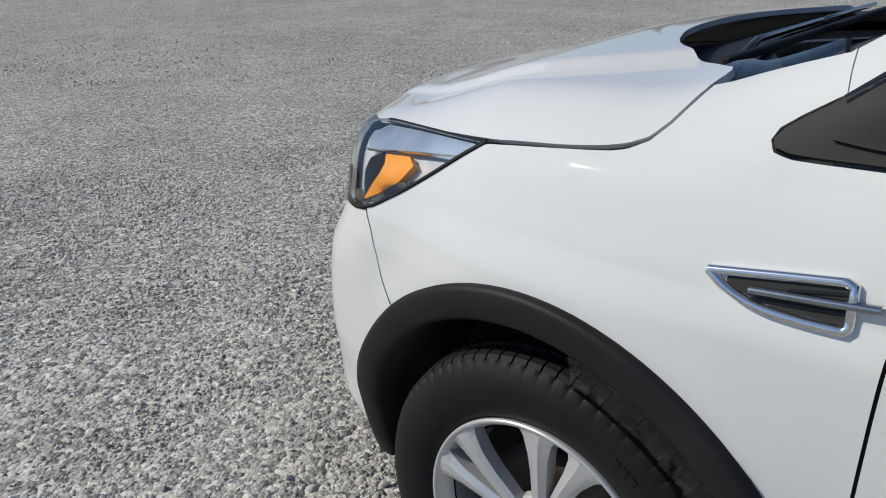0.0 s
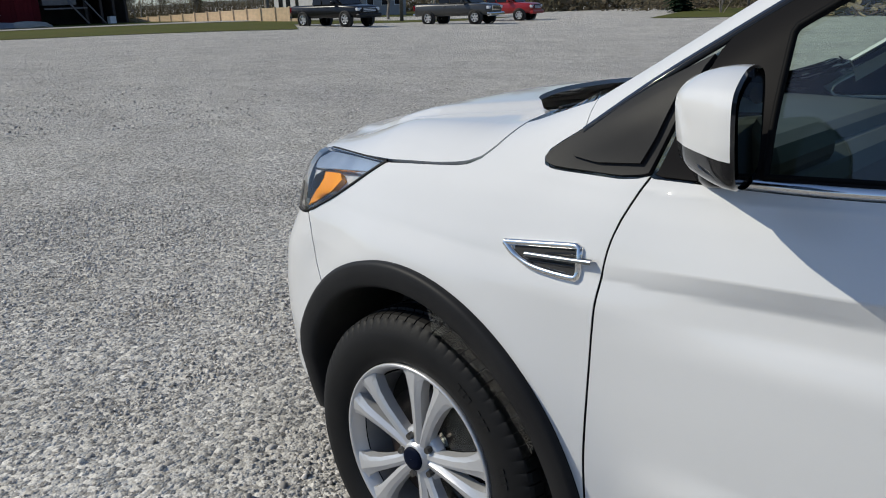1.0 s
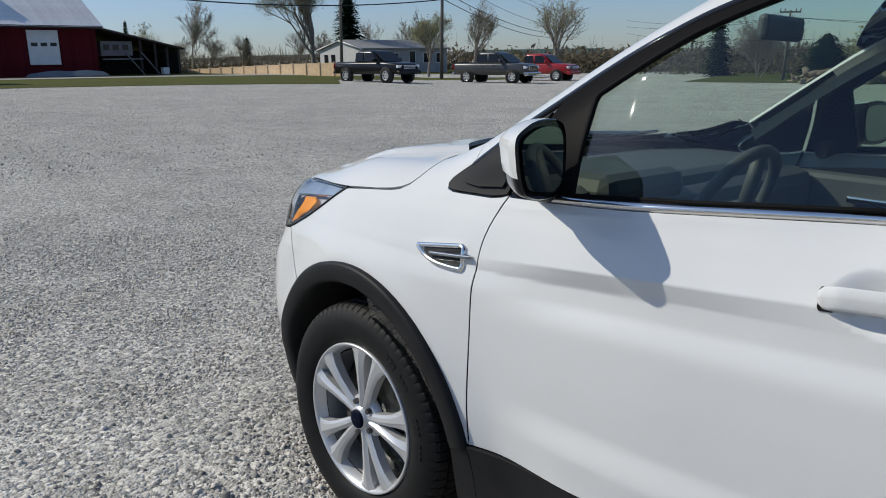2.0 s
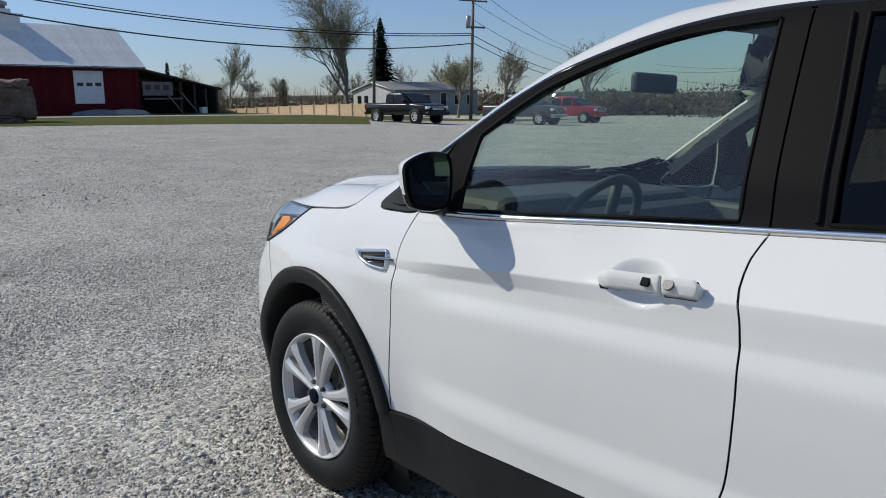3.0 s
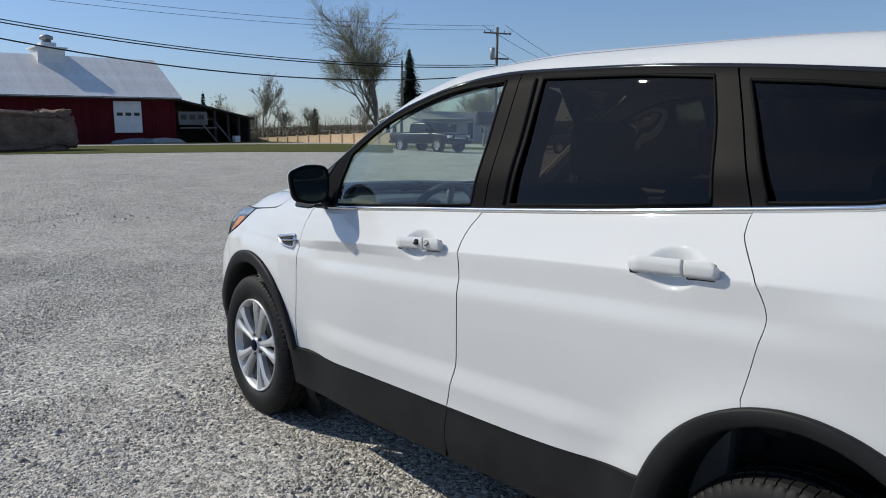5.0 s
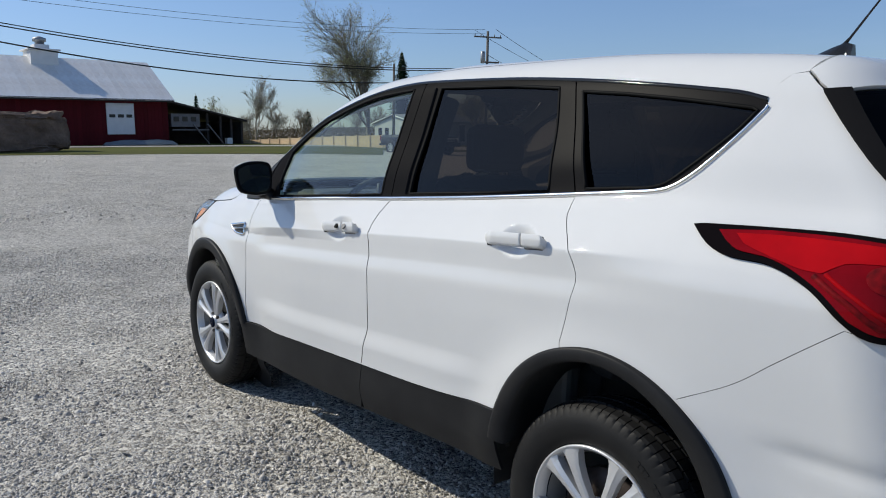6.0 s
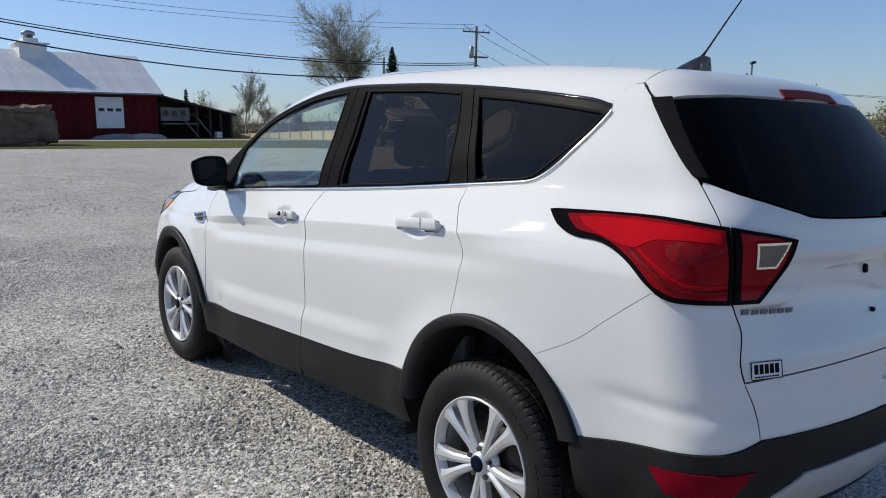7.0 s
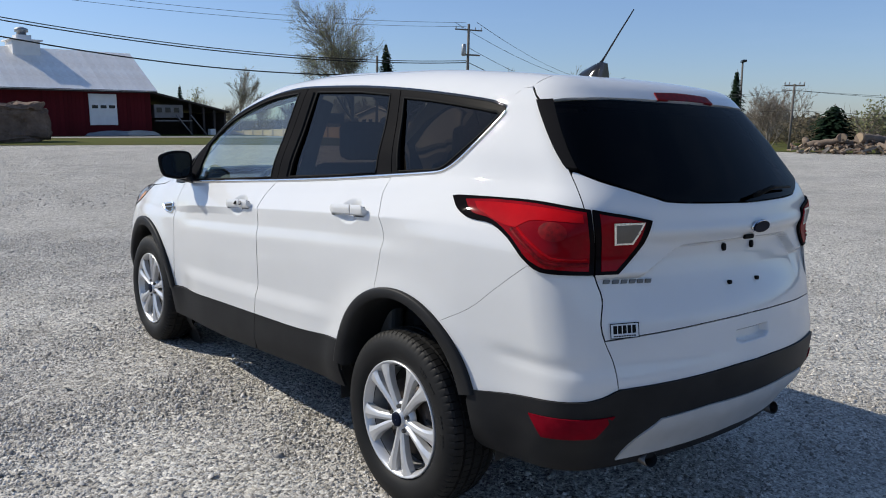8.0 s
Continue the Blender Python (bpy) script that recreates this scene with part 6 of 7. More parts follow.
# nose
panel("front_bumper", [arc(HOLE_F, 0.455, 0.455, 2, 48, 20) + flow((0.338, 0.677), (0.373, 0.718), (0.390, 0.763), (0.411, 0.801), (0.435, 0.831)) + [(0.473, 0.825), (0.519, 0.823), (0.568, 0.830), (0.583, 0.875), (0.64, 0.92), (0.66, 0.945),
        (1.0, 0.945), (FORE, 0.945), (FORE, 0.33), (0.9, 0.325), (0.60, 0.315), (0.465, 0.31)]], PAINT, car, step=0.014, inset=0.0015, both=True)
panel("bumper_lip", [[(0.46, 0.20), (0.45, 0.29), (0.475, 0.318), (0.60, 0.322), (0.9, 0.33), (FORE, 0.335), (FORE, 0.22), (0.9, 0.20)]], CLAD, car, step=0.03, lift=-0.008, both=True, label="black lower bumper lip")
for flip in (False, True):
    low = flow((0.588, 0.878), (0.567, 0.834), (0.558, 0.823), (0.519, 0.824), (0.473, 0.826), (0.442, 0.834), (0.416, 0.844), (0.381, 0.866), (0.340, 0.892), (0.282, 0.931), (0.230, 0.966), (0.187, 0.992))
    high = flow((0.187, 0.992), (0.293, 0.987), (0.423, 0.980), (0.551, 0.971), (0.607, 0.960), (0.66, 0.945))
    shape = low + high
    light = panel("headlamp", [shape], LAMP_SILVER, car, lift=-0.024, step=0.012, flip=flip, fold=0, label="clear headlamp with amber side marker")
    panel("lamp_cover", [shape], LENS, light, lift=0.003, inset=0.002, step=0.010, flip=flip, fold=0.003)
    # amber marker in its dark housing, with bright reflectors either side
    panel("amber_marker", [[(0.458, 0.932), (0.387, 0.939), (0.363, 0.927), (0.382, 0.894), (0.425, 0.864), (0.466, 0.844), (0.453, 0.871), (0.440, 0.899), (0.443, 0.918)]], AMBER, light, lift=-0.008, step=0.006, flip=flip, fold=0.022)
    panel("lamp_bezel", [[(0.507, 0.918), (0.473, 0.936), (0.462, 0.931), (0.445, 0.903), (0.457, 0.868), (0.472, 0.846), (0.492, 0.868), (0.505, 0.894)]], INK, light, lift=-0.013, step=0.006, flip=flip, fold=0.015)
    panel("lamp_bezel", [[(0.429, 0.859), (0.383, 0.894), (0.341, 0.905), (0.383, 0.872), (0.424, 0.848), (0.497, 0.833), (0.540, 0.830), (0.522, 0.849), (0.466, 0.844)]], CABIN, light, lift=-0.010, step=0.006, flip=flip, fold=0.012)
    # upper band: the lens's pale blue sky reflection is put into its colour
    panel("upper_reflector", [flow((0.526, 0.929), (0.569, 0.947), (0.545, 0.969)) + [(0.417, 0.978), (0.290, 0.985), (0.200, 0.990), (0.232, 0.969), (0.262, 0.955), (0.383, 0.948), (0.452, 0.940)]], LAMP_BLUE, light, lift=-0.008, step=0.005, flip=flip, fold=0.01)
    ribbon("reflector_edge", flow((0.531, 0.927), (0.452, 0.939), (0.383, 0.947), (0.253, 0.962)), [(-0.003, -0.010), (0.0, -0.004), (0.003, -0.010)], CHROME, light, flip)
    ribbon("lamp_seal", low, [(-0.0045, -0.003), (-0.0035, 0.003), (0.002, 0.003), (0.003, -0.003)], RUBBER, light, flip)
    ribbon("lamp_seal", high[:-4], [(-0.0025, -0.003), (-0.0015, 0.002), (0.0015, 0.002), (0.0025, -0.003)], RUBBER, light, flip)

# tail
HALF = [q for q in HATCH if q[1] < 1.345]
GLASS_LOW = flow((-3.330, 1.337), (-3.354, 1.333), (-3.422, 1.309), (-3.509, 1.285), (-3.607, 1.259), (-3.696, 1.244), (BACK, 1.236))
tailgate = panel("tailgate", [[q for q in HALF if q[1] > 0.828] + flow((-3.455, 0.818), (-3.60, 0.829), (-3.85, 0.843), (BACK, 0.848)) + GLASS_LOW[::-1]], PAINT, car, step=0.008, inset=0.003, dent=tail_form, both=True,
                 label="white tailgate with a hollow for the plate")
panel("tailgate_foot", [flow((-3.455, 0.818), (-3.60, 0.829), (-3.85, 0.843), (BACK, 0.848)) + [(BACK, 0.687)] + flow((BACK, 0.687), (-3.952, 0.687), (-3.695, 0.675), (-3.499, 0.667)) + [q for q in HALF[::-1] if q[1] < 0.812]], PAINT, tailgate,
      step=0.008, inset=0.0015, dent=low_form, both=True)
panel("rear_window", [flow((-3.245, 1.553), (-3.312, 1.418), (-3.358, 1.335)) + GLASS_LOW[2:] + [(BACK, 1.572), (-3.785, 1.572), (-3.491, 1.571)]], PRIVACY_DEEP, tailgate, step=0.025, inset=0.002, lift=0.002, both=True, label="near-black privacy glass")
# a dark sheet added inside the glass, standing for the cabin's shade
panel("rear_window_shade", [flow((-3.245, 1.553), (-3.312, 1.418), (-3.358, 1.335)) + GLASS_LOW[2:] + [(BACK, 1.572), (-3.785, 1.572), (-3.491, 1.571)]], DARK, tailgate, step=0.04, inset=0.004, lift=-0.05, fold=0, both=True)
for flip in (False, True):
    panel("window_wing", [flow((-3.180, 1.553), (-3.287, 1.385), (-3.322, 1.341)) + [(-3.356, 1.337)] + flow((-3.356, 1.337), (-3.312, 1.418), (-3.248, 1.556))], TRIM, tailgate, lift=0.014, step=0.009, flip=flip, fold=0.03)
    lamp = panel("tail_lamp", [flow((-3.401, 1.221), (-3.500, 1.206), (-3.585, 1.189)) + flow((-3.585, 1.189), (-3.563, 1.117), (-3.515, 1.055), (-3.484, 1.021)) + [(-3.417, 1.021)] + flow((-3.417, 1.021), (-3.414, 1.12), (-3.401, 1.221))], LAMP_DARK, tailgate,
                 lift=0.010, fold=0.03, step=0.009, flip=flip, label="inner red tail lamp with clear reversing light")
    panel("lens", [flow((-3.420, 1.208), (-3.500, 1.196), (-3.560, 1.184)) + flow((-3.560, 1.184), (-3.541, 1.117), (-3.499, 1.060), (-3.475, 1.032)) + [(-3.432, 1.032)] + flow((-3.432, 1.032), (-3.429, 1.12), (-3.420, 1.208))], RED, lamp, lift=0.0125, step=0.008, flip=flip, fold=0.003)
    panel("reversing_light", [[(-3.457, 1.183), (-3.556, 1.184), (-3.522, 1.118), (-3.464, 1.117)], [(-3.464, 1.177), (-3.546, 1.178), (-3.518, 1.124), (-3.470, 1.123)]], CHROME, lamp, lift=0.0165, step=0.003, flip=flip)
    panel("reversing_lens", [[(-3.463, 1.178), (-3.547, 1.179), (-3.519, 1.123), (-3.469, 1.122)]], EXHAUST, lamp, lift=0.015, step=0.006, flip=flip)
# spoiler with its lamp: wide over the window
over_b = lambda p: (p[0], 0.4 * math.atan2(p[2] - 1.42, -(p[1] + 2.85)))
edge = wrap(*np.array([(-3.138, 1.606), (-3.165, 1.575), (-3.207, 1.540), (-3.245, 1.558), (-3.36, 1.568), (-3.491, 1.574), (-3.785, 1.576), (BACK, 1.577)]).T)[0]
front = above(*np.array([(0, -3.108), (-0.3, -3.094), (-0.50, -3.065)]).T)[0]
spoiler = panel("spoiler", [[over_b(q) for q in edge] + [over_b(q) for q in front]], PAINT, tailgate, way=tail, step=0.014, inset=0.002, lift=0.003, both=True,
                label="white roof spoiler over the rear window")
lamp_at = np.array([(-0.18, 0.145), (-0.17, 0.175), (0, 0.178), (0.17, 0.175), (0.18, 0.145), (0, 0.146)])
panel("brake_light", [lamp_at.tolist()], LAMP_BOWL, spoiler, way=tail, step=0.008, lift=0.007, fold=0.01)
part("rear_wiper", tube(bmesh.new(), [(0.0, -3.575, 1.262), (0.16, -3.555, 1.285), (0.36, -3.52, 1.278)], [0.010, 0.008, 0.005], 6), INK, tailgate)
# badges, screws and the dealer's sticker
def on_tail(x, z, lift=0.0):
    u = [0.0]
    y = float(REAR(z)) + 0.26 * x * x
    p, n = wrap([REAR_AXIS - GIRTH * math.atan2(-(y - REAR_AXIS), -x)], [z])
    h = tail_form(np.array(u), p[:, 2], p)[0] if z > 0.85 else 0.0
    o, w = Vector(p[0]), Vector(n[0])
    return Matrix.Translation(o + w * (h + lift)) @ Matrix(((*(Vector((0, 0, 1)).cross(w)).normalized(), 0), (*(w.cross(Vector((0, 0, 1)).cross(w))).normalized(), 0), (*w, 0), (0, 0, 0, 1))).transposed()


def disc(rx, ry, h, m, seg=28):
    bm = bmesh.new()
    bmesh.ops.create_cone(bm, cap_ends=True, segments=seg, radius1=1, radius2=0.9, depth=1)
    bmesh.ops.scale(bm, vec=(rx, ry, h), verts=bm.verts)
    bmesh.ops.transform(bm, matrix=m, verts=bm.verts)
    return bm


badge = part("badge", disc(0.060, 0.025, 0.008, on_tail(0.048, 1.153, 0.006)), CHROME, tailgate, "oval badge, blue in a chrome rim")
part("badge_face", disc(0.059, 0.0225, 0.004, on_tail(0.048, 1.153, 0.0095)), BADGE, badge)
for x, z, h in ((-0.098, 1.082, 0.03), (0.093, 1.080, 0.03), (-0.095, 0.963, 0.016), (0.092, 0.960, 0.016)):
    part("plate_screw", disc(0.009, h * 0.5, 0.012, on_tail(x, z, 0.004), 10), INK, tailgate)
part("plate_lamp", slab(-0.03, 0.03, -0.008, 0.008, -0.004, 0.006, bevel=0.003, m=on_tail(0.0, 1.116, 0.004)), INK, tailgate)


# the model name, as plain bars of its size
for k in range(6):
    x = -0.650 + k * 0.0335
    at = on_tail(x, 1.000 - 0.0008 * k, 0.003) @ Matrix(((1, 0.35, 0, 0), (0, 1, 0, 0), (0, 0, 1, 0), (0, 0, 0, 1)))
    bm = bmesh.new()
    box(bm, -0.0115, 0.0115, -0.0065, 0.0065, -0.002, 0.002, m=at)
    part("model_bar", bm, EXHAUST, tailgate)
mark = part("dealer_sticker", slab(-0.054, 0.054, -0.024, 0.024, -0.0005, 0.0012, m=on_tail(-0.610, 0.848, 0.002)), STICKER, tailgate, "pale dealer sticker with a dark border and bars")
for a in ((-0.054, 0.054, 0.0215, 0.024), (-0.054, 0.054, -0.024, -0.0215), (-0.054, -0.0515, -0.0215, 0.0215), (0.0515, 0.054, -0.0215, 0.0215)):
    part("sticker_border", slab(*a, 0.0, 0.002, m=on_tail(-0.610, 0.848, 0.002)), INK, mark)
for k in range(5):
    part("sticker_bar", slab(-0.043 + k * 0.0178, -0.0295 + k * 0.0178, -0.009, 0.0165, 0.0, 0.002, m=on_tail(-0.610, 0.848, 0.002)), INK, mark)
for k in range(9):
    part("sticker_line", slab(-0.042 + k * 0.0095, -0.035 + k * 0.0095, -0.0185, -0.0145, 0.0, 0.002, m=on_tail(-0.610, 0.848, 0.002)), INK, mark)

# rear bumper
bumper = panel("rear_bumper", [SEAM + [(-3.30, 1.028), (-3.413, 1.021)] + [q for q in HATCH if q[1] < 1.02] + BUMPER_TOP[::-1] + arc(HOLE_R, 0.405, 0.435, 157, 121, 16)], PAINT, car, step=0.014, inset=0.0015, dent=bumper_form)
panel("rear_bumper_side", [SEAM + [(-3.30, 1.028), (-3.413, 1.021)] + [q for q in HATCH if q[1] < 1.02] + BUMPER_TOP[::-1] + arc(HOLE_R, 0.405, 0.435, 157, 121, 16)], PAINT, bumper, step=0.02, inset=0.0015, dent=bumper_form, flip=True)
skirt = panel("bumper_skirt", [BUMPER_TOP + [(-3.695, 0.675), (-3.952, 0.686), (BACK, 0.687), (BACK, 0.37), (-3.6, 0.36), (-3.3, 0.36), (-3.09, 0.37)] + flow((-3.07, 0.39), (-3.065, 0.48), (-3.045, 0.575))], CLAD, bumper, step=0.02, lift=0.008, both=True,
              label="black lower rear bumper")


def rear_uz(x, z):
    y = float(REAR(z)) + 0.26 * x * x
    return (REAR_AXIS - GIRTH * math.atan2(-(y - REAR_AXIS), -x), z)


panel("skid_plate", [flow(rear_uz(-0.555, 0.395), rear_uz(-0.545, 0.45), rear_uz(-0.530, 0.50), rear_uz(-0.475, 0.552)) + [rear_uz(-0.265, 0.568), (BACK, 0.568), (BACK, 0.415), rear_uz(-0.276, 0.405), rear_uz(-0.40, 0.40)]], SILVER, bumper, step=0.016,
      lift=0.014, both=True, label="silver skid plate")
for flip in (False, True):
    panel("reflector", [[(-3.269, 0.558), (-3.490, 0.584), (-3.442, 0.512), (-3.308, 0.493)]], RED_DEEP, bumper, step=0.01, lift=0.013, flip=flip, label="red bumper reflector")
for x in (-0.41, 0.44):
    bm = bmesh.new()
    tube(bm, [(x, -3.25, 0.372), (x, -3.42, 0.372), (x, -3.515, 0.366), (x, -3.518, 0.366)], [0.024, 0.025, 0.026, 0.0235], 24, cap=False)
    tube(bm, [(x, -3.518, 0.366), (x, -3.42, 0.366)], [0.0235, 0.022], 24, cap=False)
    for q in bm.verts:
        q.co.x = x + (q.co.x - x) * 1.45
        q.co.y += 0.35 * (q.co.z - 0.366) if q.co.y < -3.47 else 0.0
    pipe = part("exhaust_pipe", bm, EXHAUST, car, "short oval dull steel exhaust tip")
    part("pipe_bore", slab(x - 0.028, x + 0.028, -3.46, -3.45, 0.349, 0.384, bevel=0.004), DARK, pipe)

# inner shell behind the joints, wheel housings, floor
for flip in (False, True):
    panel("inner_shell", [[(0.80, 0.36), (0.80, 0.90), (0.1, 0.96), (-0.45, 1.03), (-2.4, 1.20), (-3.3, 1.20), (-3.75, 1.18), (-3.9, 1.18), (BACK, 1.18), (BACK, 0.42), (-3.2, 0.42), (-2.2, 0.36), (-0.5, 0.30)],
                          arc(HOLE_F, 0.44, 0.44, 0, 350, 50), arc(HOLE_R, 0.39, 0.42, 0, 350, 50)], DARK, car, lift=-0.06, step=0.05, fold=0, flip=flip)
    for c, r in ((0.0, 0.42), (-2.69, 0.43)):
        bm = bmesh.new()
        rows = []
        for x in (0.86, 0.55):
            rows.append([bm.verts.new(((1 if flip else -1) * (min(x, 0.75) if math.cos(t) * (1 if c == 0 else -1) > 0.5 else x), c + (r - 0.01) * math.cos(t), 0.36 + (r + (0.02 if c else -0.01)) * math.sin(t))) for t in np.linspace(-0.15, math.pi + 0.15, 40)])
        for k in range(39):
            bm.faces.new((rows[0][k], rows[0][k + 1], rows[1][k + 1], rows[1][k]))
        bm.faces.new(rows[1])
        part("wheel_housing", bm, DARK, car)
part("floor_pan", slab(-0.60, 0.60, -3.05, 0.36, 0.28, 0.42, bevel=0.03), DARK, car)

# wheels
SPOKES = 5


def wheel(x, y, out, turn):
    w = new("wheel")
    w.parent = car
    w.matrix_local = Matrix.Translation((x, y, 0.34)) @ (Matrix() if out < 0 else Matrix.Rotation(math.pi, 4, "Z"))
    # tyre: x = 0 at the outer face, inwards positive
    prof = [(0.030, 0.222), (0.014, 0.233), (0.003, 0.258), (-0.002, 0.285), (0.003, 0.308), (0.011, 0.323), (0.018, 0.334), (0.026, 0.340), (0.050, 0.345), (0.052, 0.337), (0.060, 0.337), (0.062, 0.3465),
            (0.096, 0.347), (0.098, 0.338), (0.106, 0.338), (0.108, 0.347), (0.142, 0.3465), (0.144, 0.337), (0.152, 0.337), (0.154, 0.345), (0.185, 0.339), (0.20, 0.325), (0.208, 0.29), (0.20, 0.25), (0.185, 0.222)]
    # blocks between narrow cross grooves; the inner ribs are cut half a block further on
    cuts, blocks = (0.0, 0.03, 0.10, 0.13, 0.5, 0.53, 0.60, 0.63), 76
    rings, bm = [], bmesh.new()
    for k in range(blocks * 8):
        a = 2 * math.pi * (k // 8 + cuts[k % 8]) / blocks
        row = []
        for i, (q, r) in enumerate(prof):
            if (k % 8 in (1, 2) and i in (6, 7, 8, 19, 20)) or (k % 8 in (5, 6) and i in (11, 12, 15, 16)):
                r -= 0.0025 if i == 6 else 0.007
            b = a + (0.012 if i in (19, 20) else 0.0) + (0.06 * (q - 0.079) if 9 < i < 18 else 0.0)
            row.append(bm.verts.new((q, r * math.cos(b), r * math.sin(b))))
        rings.append(row)
    for k, a in enumerate(rings):
        b = rings[(k + 1) % len(rings)]
        for i in range(len(prof) - 1):
            bm.faces.new((a[i], a[i + 1], b[i + 1], b[i])).smooth = i < 6
    tyre = part("tyre", bm, RUBBER, w, "black all-season tyre")
    for k in range(14):
        if k not in (3, 10):
            m = Matrix.Rotation(0.55 + k * 0.060 + (0.25 if k > 6 else 0), 4, "X") @ Matrix.Translation((0.0005, 0, 0.285))
            part("sidewall_mark", slab(-0.0032, 0.001, -0.005, 0.005, -0.008, 0.008, m=m), RUBBER, tyre)
    part("rim_barrel", lathe([(0.19, 0.199), (0.15, 0.194), (0.07, 0.197), (0.045, 0.200)], 60), BARREL, w)
    rim_prof = [(0.045, 0.204), (0.026, 0.210), (0.015, 0.217), (0.010, 0.222), (0.010, 0.2265), (0.016, 0.228), (0.03, 0.226), (0.05, 0.222)]
    rim = part("rim", lathe(rim_prof, 80), ALLOY, w, "silver five twin-spoke alloy rim")
    for k in range(SPOKES):
        for s in (-1, 1):
            bm = bmesh.new()
            a0 = 2 * math.pi * k / SPOKES + turn
            rows = []
            for r, off, half, face, deep in ((0.034, 0.24, 0.014, 0.022, 0.052), (0.075, 0.185, 0.0140, 0.018, 0.048), (0.13, 0.190, 0.0160, 0.013, 0.046), (0.170, 0.205, 0.0195, 0.011, 0.045), (0.200, 0.218, 0.027, 0.012, 0.045), (0.2185, 0.226, 0.040, 0.013, 0.045)):
                a = a0 + s * off
                d, q = Vector((0, math.cos(a), math.sin(a))), Vector((0, -math.sin(a), math.cos(a)))
                o = d * r
                pts = [(-half, deep), (-half, face + 0.007), (-half * 0.5, face + 0.002), (-s * half * 0.25, face - 0.001), (half * 0.5, face + 0.002), (half, face + 0.007), (half, deep)]
                rows.append([bm.verts.new(o + q * e + Vector((f, 0, 0))) for e, f in pts])
            for a, b in zip(rows, rows[1:]):
                for j in range(6):
                    bm.faces.new((a[j], a[j + 1], b[j + 1], b[j]))
                bm.faces.new((a[6], a[0], b[0], b[6]))
            bmesh.ops.recalc_face_normals(bm, faces=bm.faces)
            part("spoke", bm, ALLOY, rim)
    hub_bm = lathe([(0.055, 0.070), (0.034, 0.066), (0.030, 0.058), (0.028, 0.038), (0.016, 0.034), (0.013, 0.030), (0.012, 0.001)], 40)
    part("hub", hub_bm, ALLOY, rim)
    cap_bm = lathe([(0.012, 0.0285), (0.007, 0.027), (0.0055, 0.018), (0.005, 0.001)], 32)
    part("centre_cap", cap_bm, BADGE, rim, "dark blue centre cap")
    for k in range(5):
        a = 2 * math.pi * (k + 0.5) / 5 + turn
        bm = bmesh.new()
        bmesh.ops.create_cone(bm, cap_ends=True, segments=6, radius1=0.0090, radius2=0.0078, depth=0.016)
        bmesh.ops.transform(bm, matrix=Matrix.Translation((0.024, 0.050 * math.cos(a), 0.050 * math.sin(a))) @ Matrix.Rotation(-math.pi / 2, 4, "Y"), verts=bm.verts)
        part("wheel_nut", bm, EXHAUST, rim)
    disc_bm = lathe([(0.085, 0.05), (0.075, 0.06), (0.075, 0.148), (0.098, 0.148), (0.098, 0.06)], 48)
    part("brake_disc", disc_bm, DISC, w)
    part("brake_caliper", slab(0.06, 0.12, -0.06, 0.06, 0.09, 0.17, bevel=0.015, m=Matrix.Rotation(1.9, 4, "X")), DARK, w)
    part("wheel_back", lathe([(0.12, 0.02), (0.125, 0.199)], 32), DARK, w)
    return w


for x, out in ((-0.885, -1), (0.885, 1)):
    for y in (0.0, -2.69):
        wheel(x, y, out, radians(30 if y == 0.0 else 50))

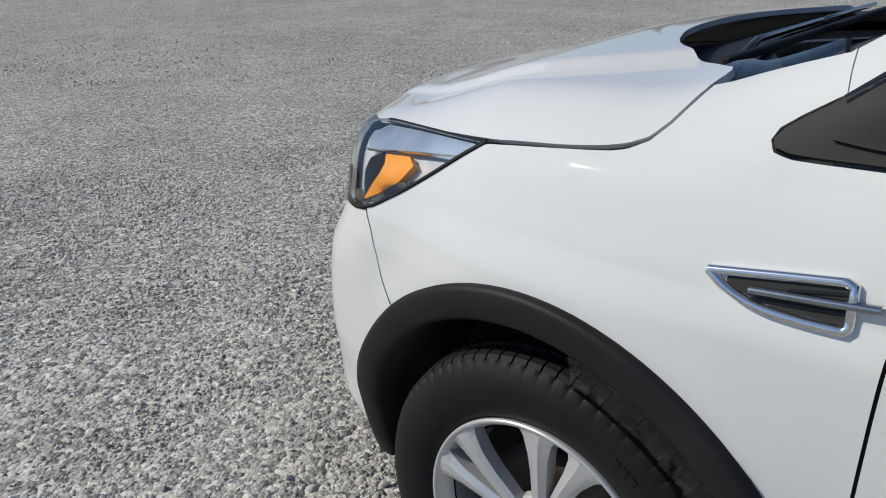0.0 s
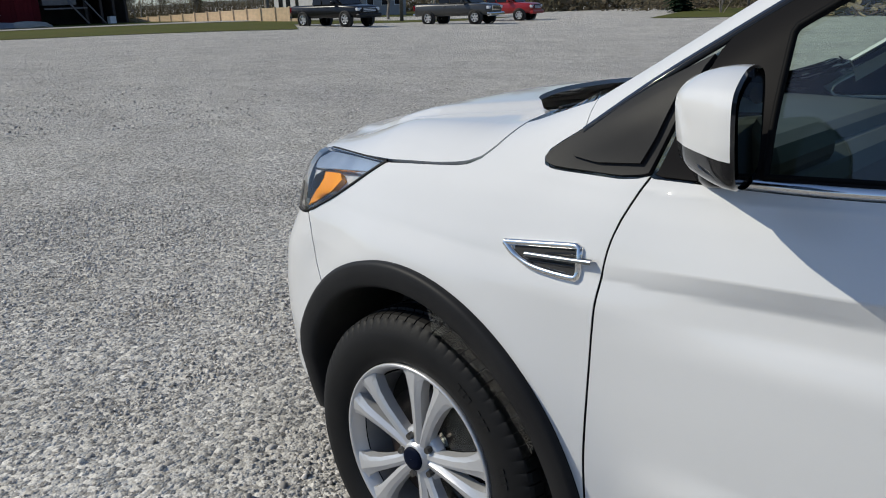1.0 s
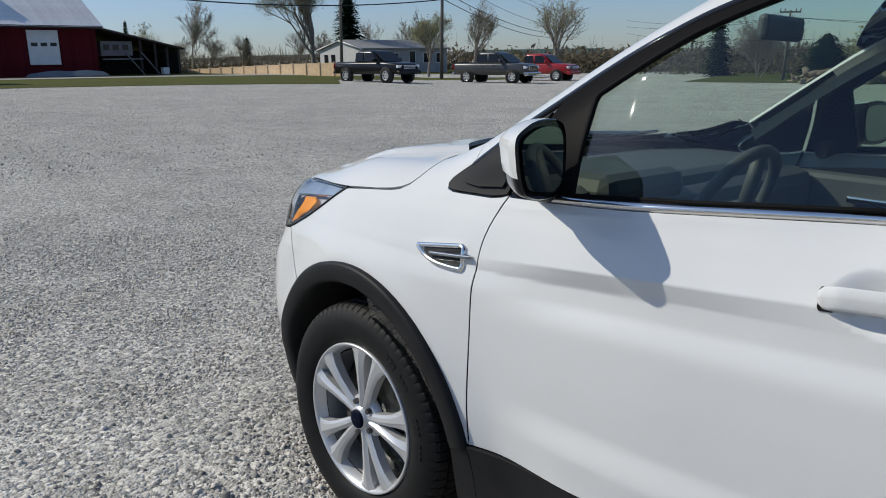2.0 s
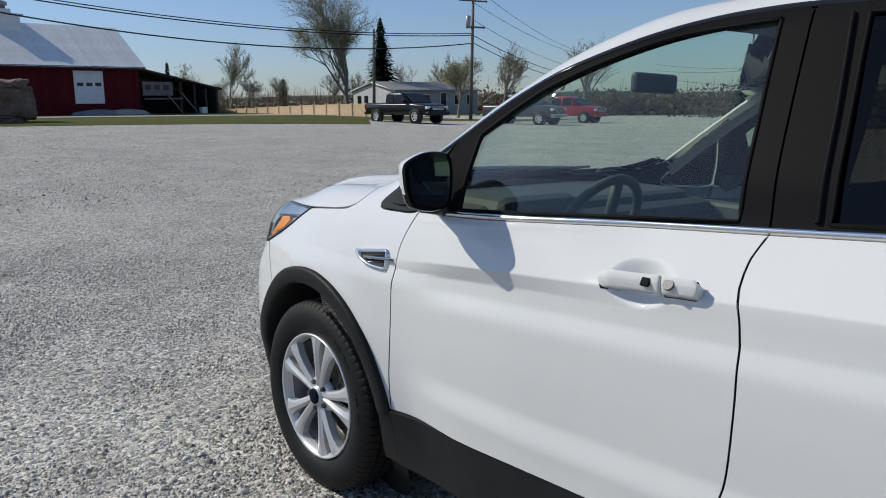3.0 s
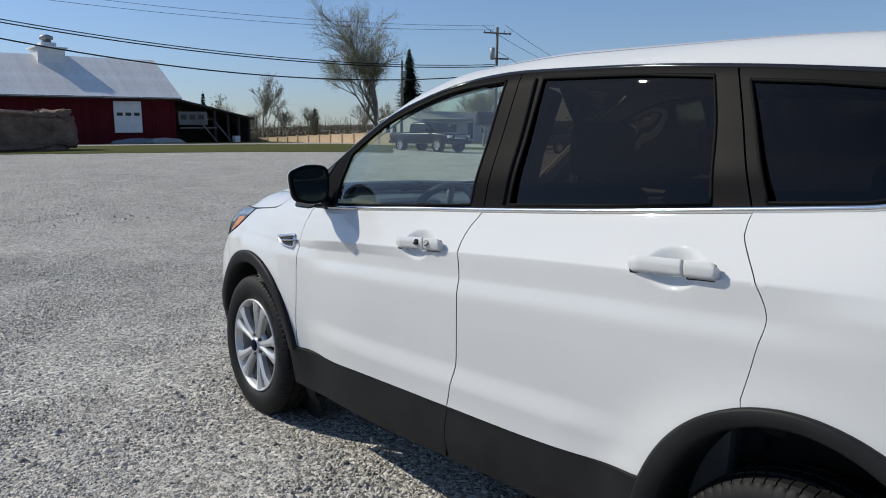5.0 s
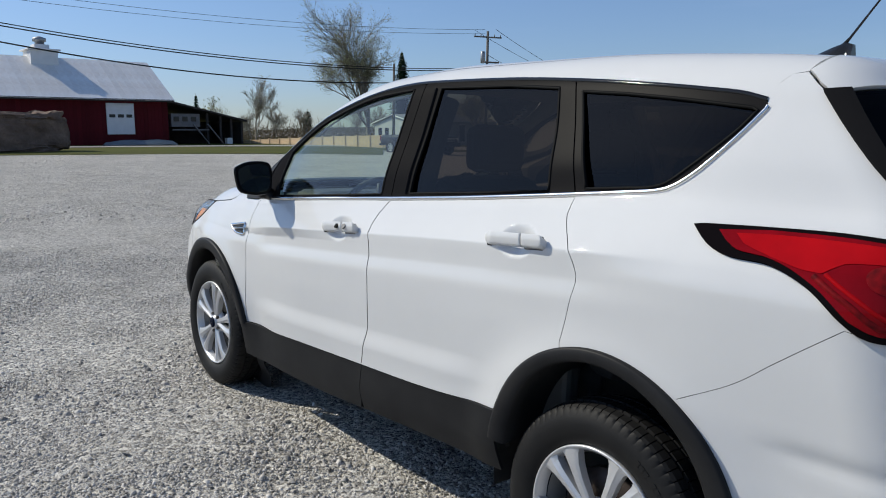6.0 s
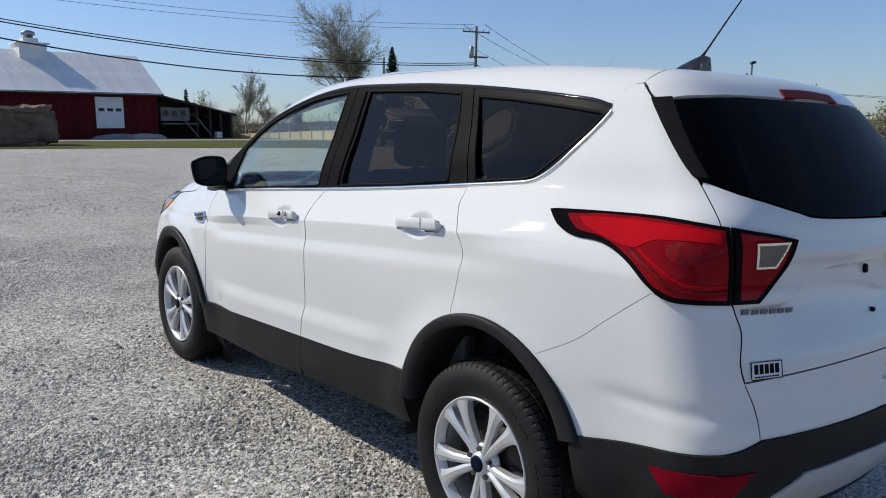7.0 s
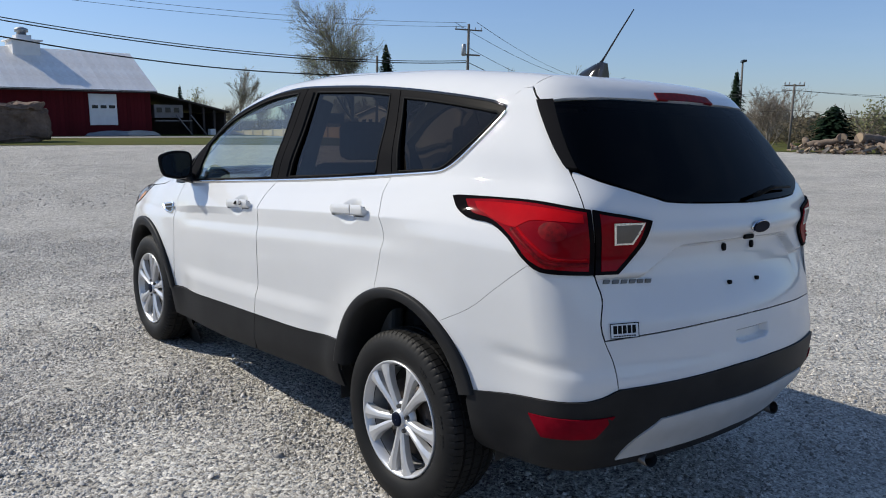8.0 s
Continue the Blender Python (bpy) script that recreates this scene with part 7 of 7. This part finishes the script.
# door mirrors: a rounded outline carried forward from the glass and drawn together
OUTLINE = flow((-1.060, 1.175), (-1.064, 1.226), (-1.035, 1.247), (-0.97, 1.262), (-0.89, 1.258), (-0.862, 1.235), (-0.858, 1.18), (-0.868, 1.125), (-0.90, 1.108), (-0.96, 1.106), (-1.02, 1.118), (-1.045, 1.135), (-1.060, 1.175), step=0.008)[:-1]
for s in (1, -1):
    rings = []
    for y, kx, kz in ((-0.731, 0.97, 0.97), (-0.728, 1.0, 1.0), (-0.712, 0.975, 1.0), (-0.695, 0.92, 0.985), (-0.67, 0.83, 0.95), (-0.645, 0.745, 0.89), (-0.622, 0.63, 0.78), (-0.603, 0.42, 0.58), (-0.592, 0.15, 0.25)):
        rings.append([(s * (-0.86 + (x + 0.86) * kx), y + 0.06 * (z - 1.185) + 0.22 * (x + 1.06) * min(1, max(0, (-0.64 - y) / 0.08)), 1.185 + (z - 1.185) * kz) for x, z in OUTLINE])
    n = len(OUTLINE)
    white = [1.157 < OUTLINE[k][1] and OUTLINE[k][0] < -0.875 for k in range(n)]

    def shell(keep, close=False):
        bm = bmesh.new()
        vs = {}

        def at(i, k):
            if (i, k) not in vs:
                vs[i, k] = bm.verts.new(rings[i][k])
            return vs[i, k]
        for i in range(len(rings) - 1):
            for k in range(n):
                j = (k + 1) % n
                if keep(i, white[k] and white[j]):
                    bm.faces.new((at(i, k), at(i, j), at(i + 1, j), at(i + 1, k))).smooth = True
        if close:
            bm.faces.new([at(len(rings) - 1, k) for k in range(n)])
        bmesh.ops.recalc_face_normals(bm, faces=bm.faces)
        return bm
    mirror = part("door_mirror", shell(lambda i, w: not w or i == 0, True), GLOSSY_BLACK, car, "door mirror with a white cap and black housing")
    part("mirror_cap", shell(lambda i, w: w and i > 0), PAINT, mirror)
    bm = bmesh.new()
    bm.faces.new([bm.verts.new((x, y + 0.006, z)) for x, y, z in rings[0]])
    bmesh.ops.recalc_face_normals(bm, faces=bm.faces)
    part("mirror_back", bm, GLOSSY_BLACK, mirror)
    bm = bmesh.new()
    pts = [((x - s * -0.96) * 0.86 + s * -0.96, y - 0.001 - 0.031 * (s * x + 0.96), (z - 1.185) * 0.84 + 1.185) for x, y, z in rings[0]]
    bm.faces.new([bm.verts.new(q) for q in pts])
    bmesh.ops.recalc_face_normals(bm, faces=bm.faces)
    part("mirror_glass", bm, MIRROR, mirror)
    part("mirror_foot", tube(bmesh.new(), [(-0.775 * s, -0.585, 1.085), (-0.83 * s, -0.615, 1.100), (-0.90 * s, -0.66, 1.125)], [0.035, 0.030, 0.032], 12), GLOSSY_BLACK, mirror)

# roof aerial
bm = bmesh.new()
rows = []
for y, half, z in ((-2.735, 0.004, 1.690), (-2.77, 0.022, 1.708), (-2.82, 0.028, 1.728), (-2.86, 0.026, 1.742), (-2.882, 0.020, 1.735)):
    zb = float(above([0.0], [y])[0][0, 2]) - 0.002
    rows.append([bm.verts.new((q * half, y, zb + (max(z, zb + 0.004) - zb) * h)) for q, h in ((-1.3, 0), (-0.9, 0.5), (-0.35, 1), (0.35, 1), (0.9, 0.5), (1.3, 0))])
for a, b in zip(rows, rows[1:]):
    for k in range(5):
        bm.faces.new((a[k], a[k + 1], b[k + 1], b[k])).smooth = True
bm.faces.new(rows[0])
bm.faces.new(rows[-1][::-1])
aerial = part("aerial", bm, GLOSSY_BLACK, car, "black roof aerial with a thin raked mast")
part("aerial_mast", tube(bmesh.new(), [(0, -2.85, 1.735), (0, -2.868, 1.757), (0, -2.93, 1.845), (0, -2.998, 1.938)], [0.007, 0.004, 0.0032, 0.0025], 8), GLOSSY_BLACK, aerial)

# cabin
bm = bmesh.new()
box(bm, -0.68, 0.68, -0.62, -0.30, 0.72, 1.035, bevel=0.05)
box(bm, -0.60, 0.60, -0.55, -0.10, 0.95, 1.07, bevel=0.04)
part("dashboard", bm, CABIN, car, "charcoal dashboard")
bm = bmesh.new()
box(bm, -0.56, -0.18, -0.60, -0.34, 1.0, 1.10, bevel=0.04)
part("instrument_hood", bm, CABIN, car)
bm = bmesh.new()
wm_ = Matrix.Translation((-0.37, -0.80, 1.015)) @ Matrix.Rotation(radians(-65), 4, "X")
rim_pts = [wm_ @ Vector((0.185 * math.cos(t), 0.185 * math.sin(t), 0)) for t in np.linspace(0, 2 * math.pi, 41)]
tube(bm, rim_pts, 0.015, 10)
for a in (0.15, math.pi - 0.15, -math.pi / 2):
    tube(bm, [wm_ @ Vector((0.05 * math.cos(a), 0.05 * math.sin(a), -0.03)), wm_ @ Vector((0.18 * math.cos(a), 0.18 * math.sin(a), 0))], 0.017, 8)
box(bm, -0.075, 0.075, -0.06, 0.06, -0.05, 0.0, bevel=0.02, m=wm_)
part("steering_wheel", bm, CABIN, car, "black steering wheel")


def seat(x, y, wide):
    bm = bmesh.new()
    box(bm, x - wide, x + wide, y - 0.50, y, 0.56, 0.72, bevel=0.05)
    part("seat_cushion", bm, SEATING, car)
    bm = bmesh.new()
    box(bm, x - wide, x + wide, -0.08, 0.08, 0, 0.62, bevel=0.06, m=Matrix.Translation((0, y - 0.50, 0.66)) @ Matrix.Rotation(radians(18), 4, "X"))
    part("seat_back", bm, SEATING, car)


for x in (-0.37, 0.37):
    seat(x, -0.98, 0.25)
    part("headrest", slab(x - 0.13, x + 0.13, -1.74, -1.63, 1.27, 1.46, bevel=0.04), SEATING, car)
seat(0.0, -1.95, 0.62)
for x in (-0.40, 0.0, 0.40):
    part("headrest", slab(x - 0.11, x + 0.11, -2.70, -2.60, 1.22, 1.38, bevel=0.04), SEATING, car)
part("rear_mirror", slab(-0.12, 0.12, -0.74, -0.71, 1.44, 1.505, bevel=0.012), CABIN, car)
for s in (-1, 1):
    bm = bmesh.new()
    box(bm, 0.70 * s - 0.035, 0.70 * s + 0.035, -2.45, -0.52, 0.45, 1.02, bevel=0.02)
    part("door_lining", bm, CABIN, car)
    bm = bmesh.new()
    box(bm, 0.645 * s - 0.012, 0.645 * s + 0.012, -0.88, -0.74, 0.93, 0.955, bevel=0.008)
    part("inner_handle", bm, CHROME, car)
    part("pillar_lining", tube(bmesh.new(), [(0.66 * s, -1.58, 1.10), (0.60 * s, -1.58, 1.38), (0.53 * s, -1.58, 1.55)], [0.05, 0.045, 0.04], 8), CABIN, car)
panel("headliner", [[(0, -1.12), (-0.48, -1.14), (-0.50, -3.0), (0, -3.05)]], LINER, car, way=above, step=0.06, fold=0, lift=-0.05, both=True)
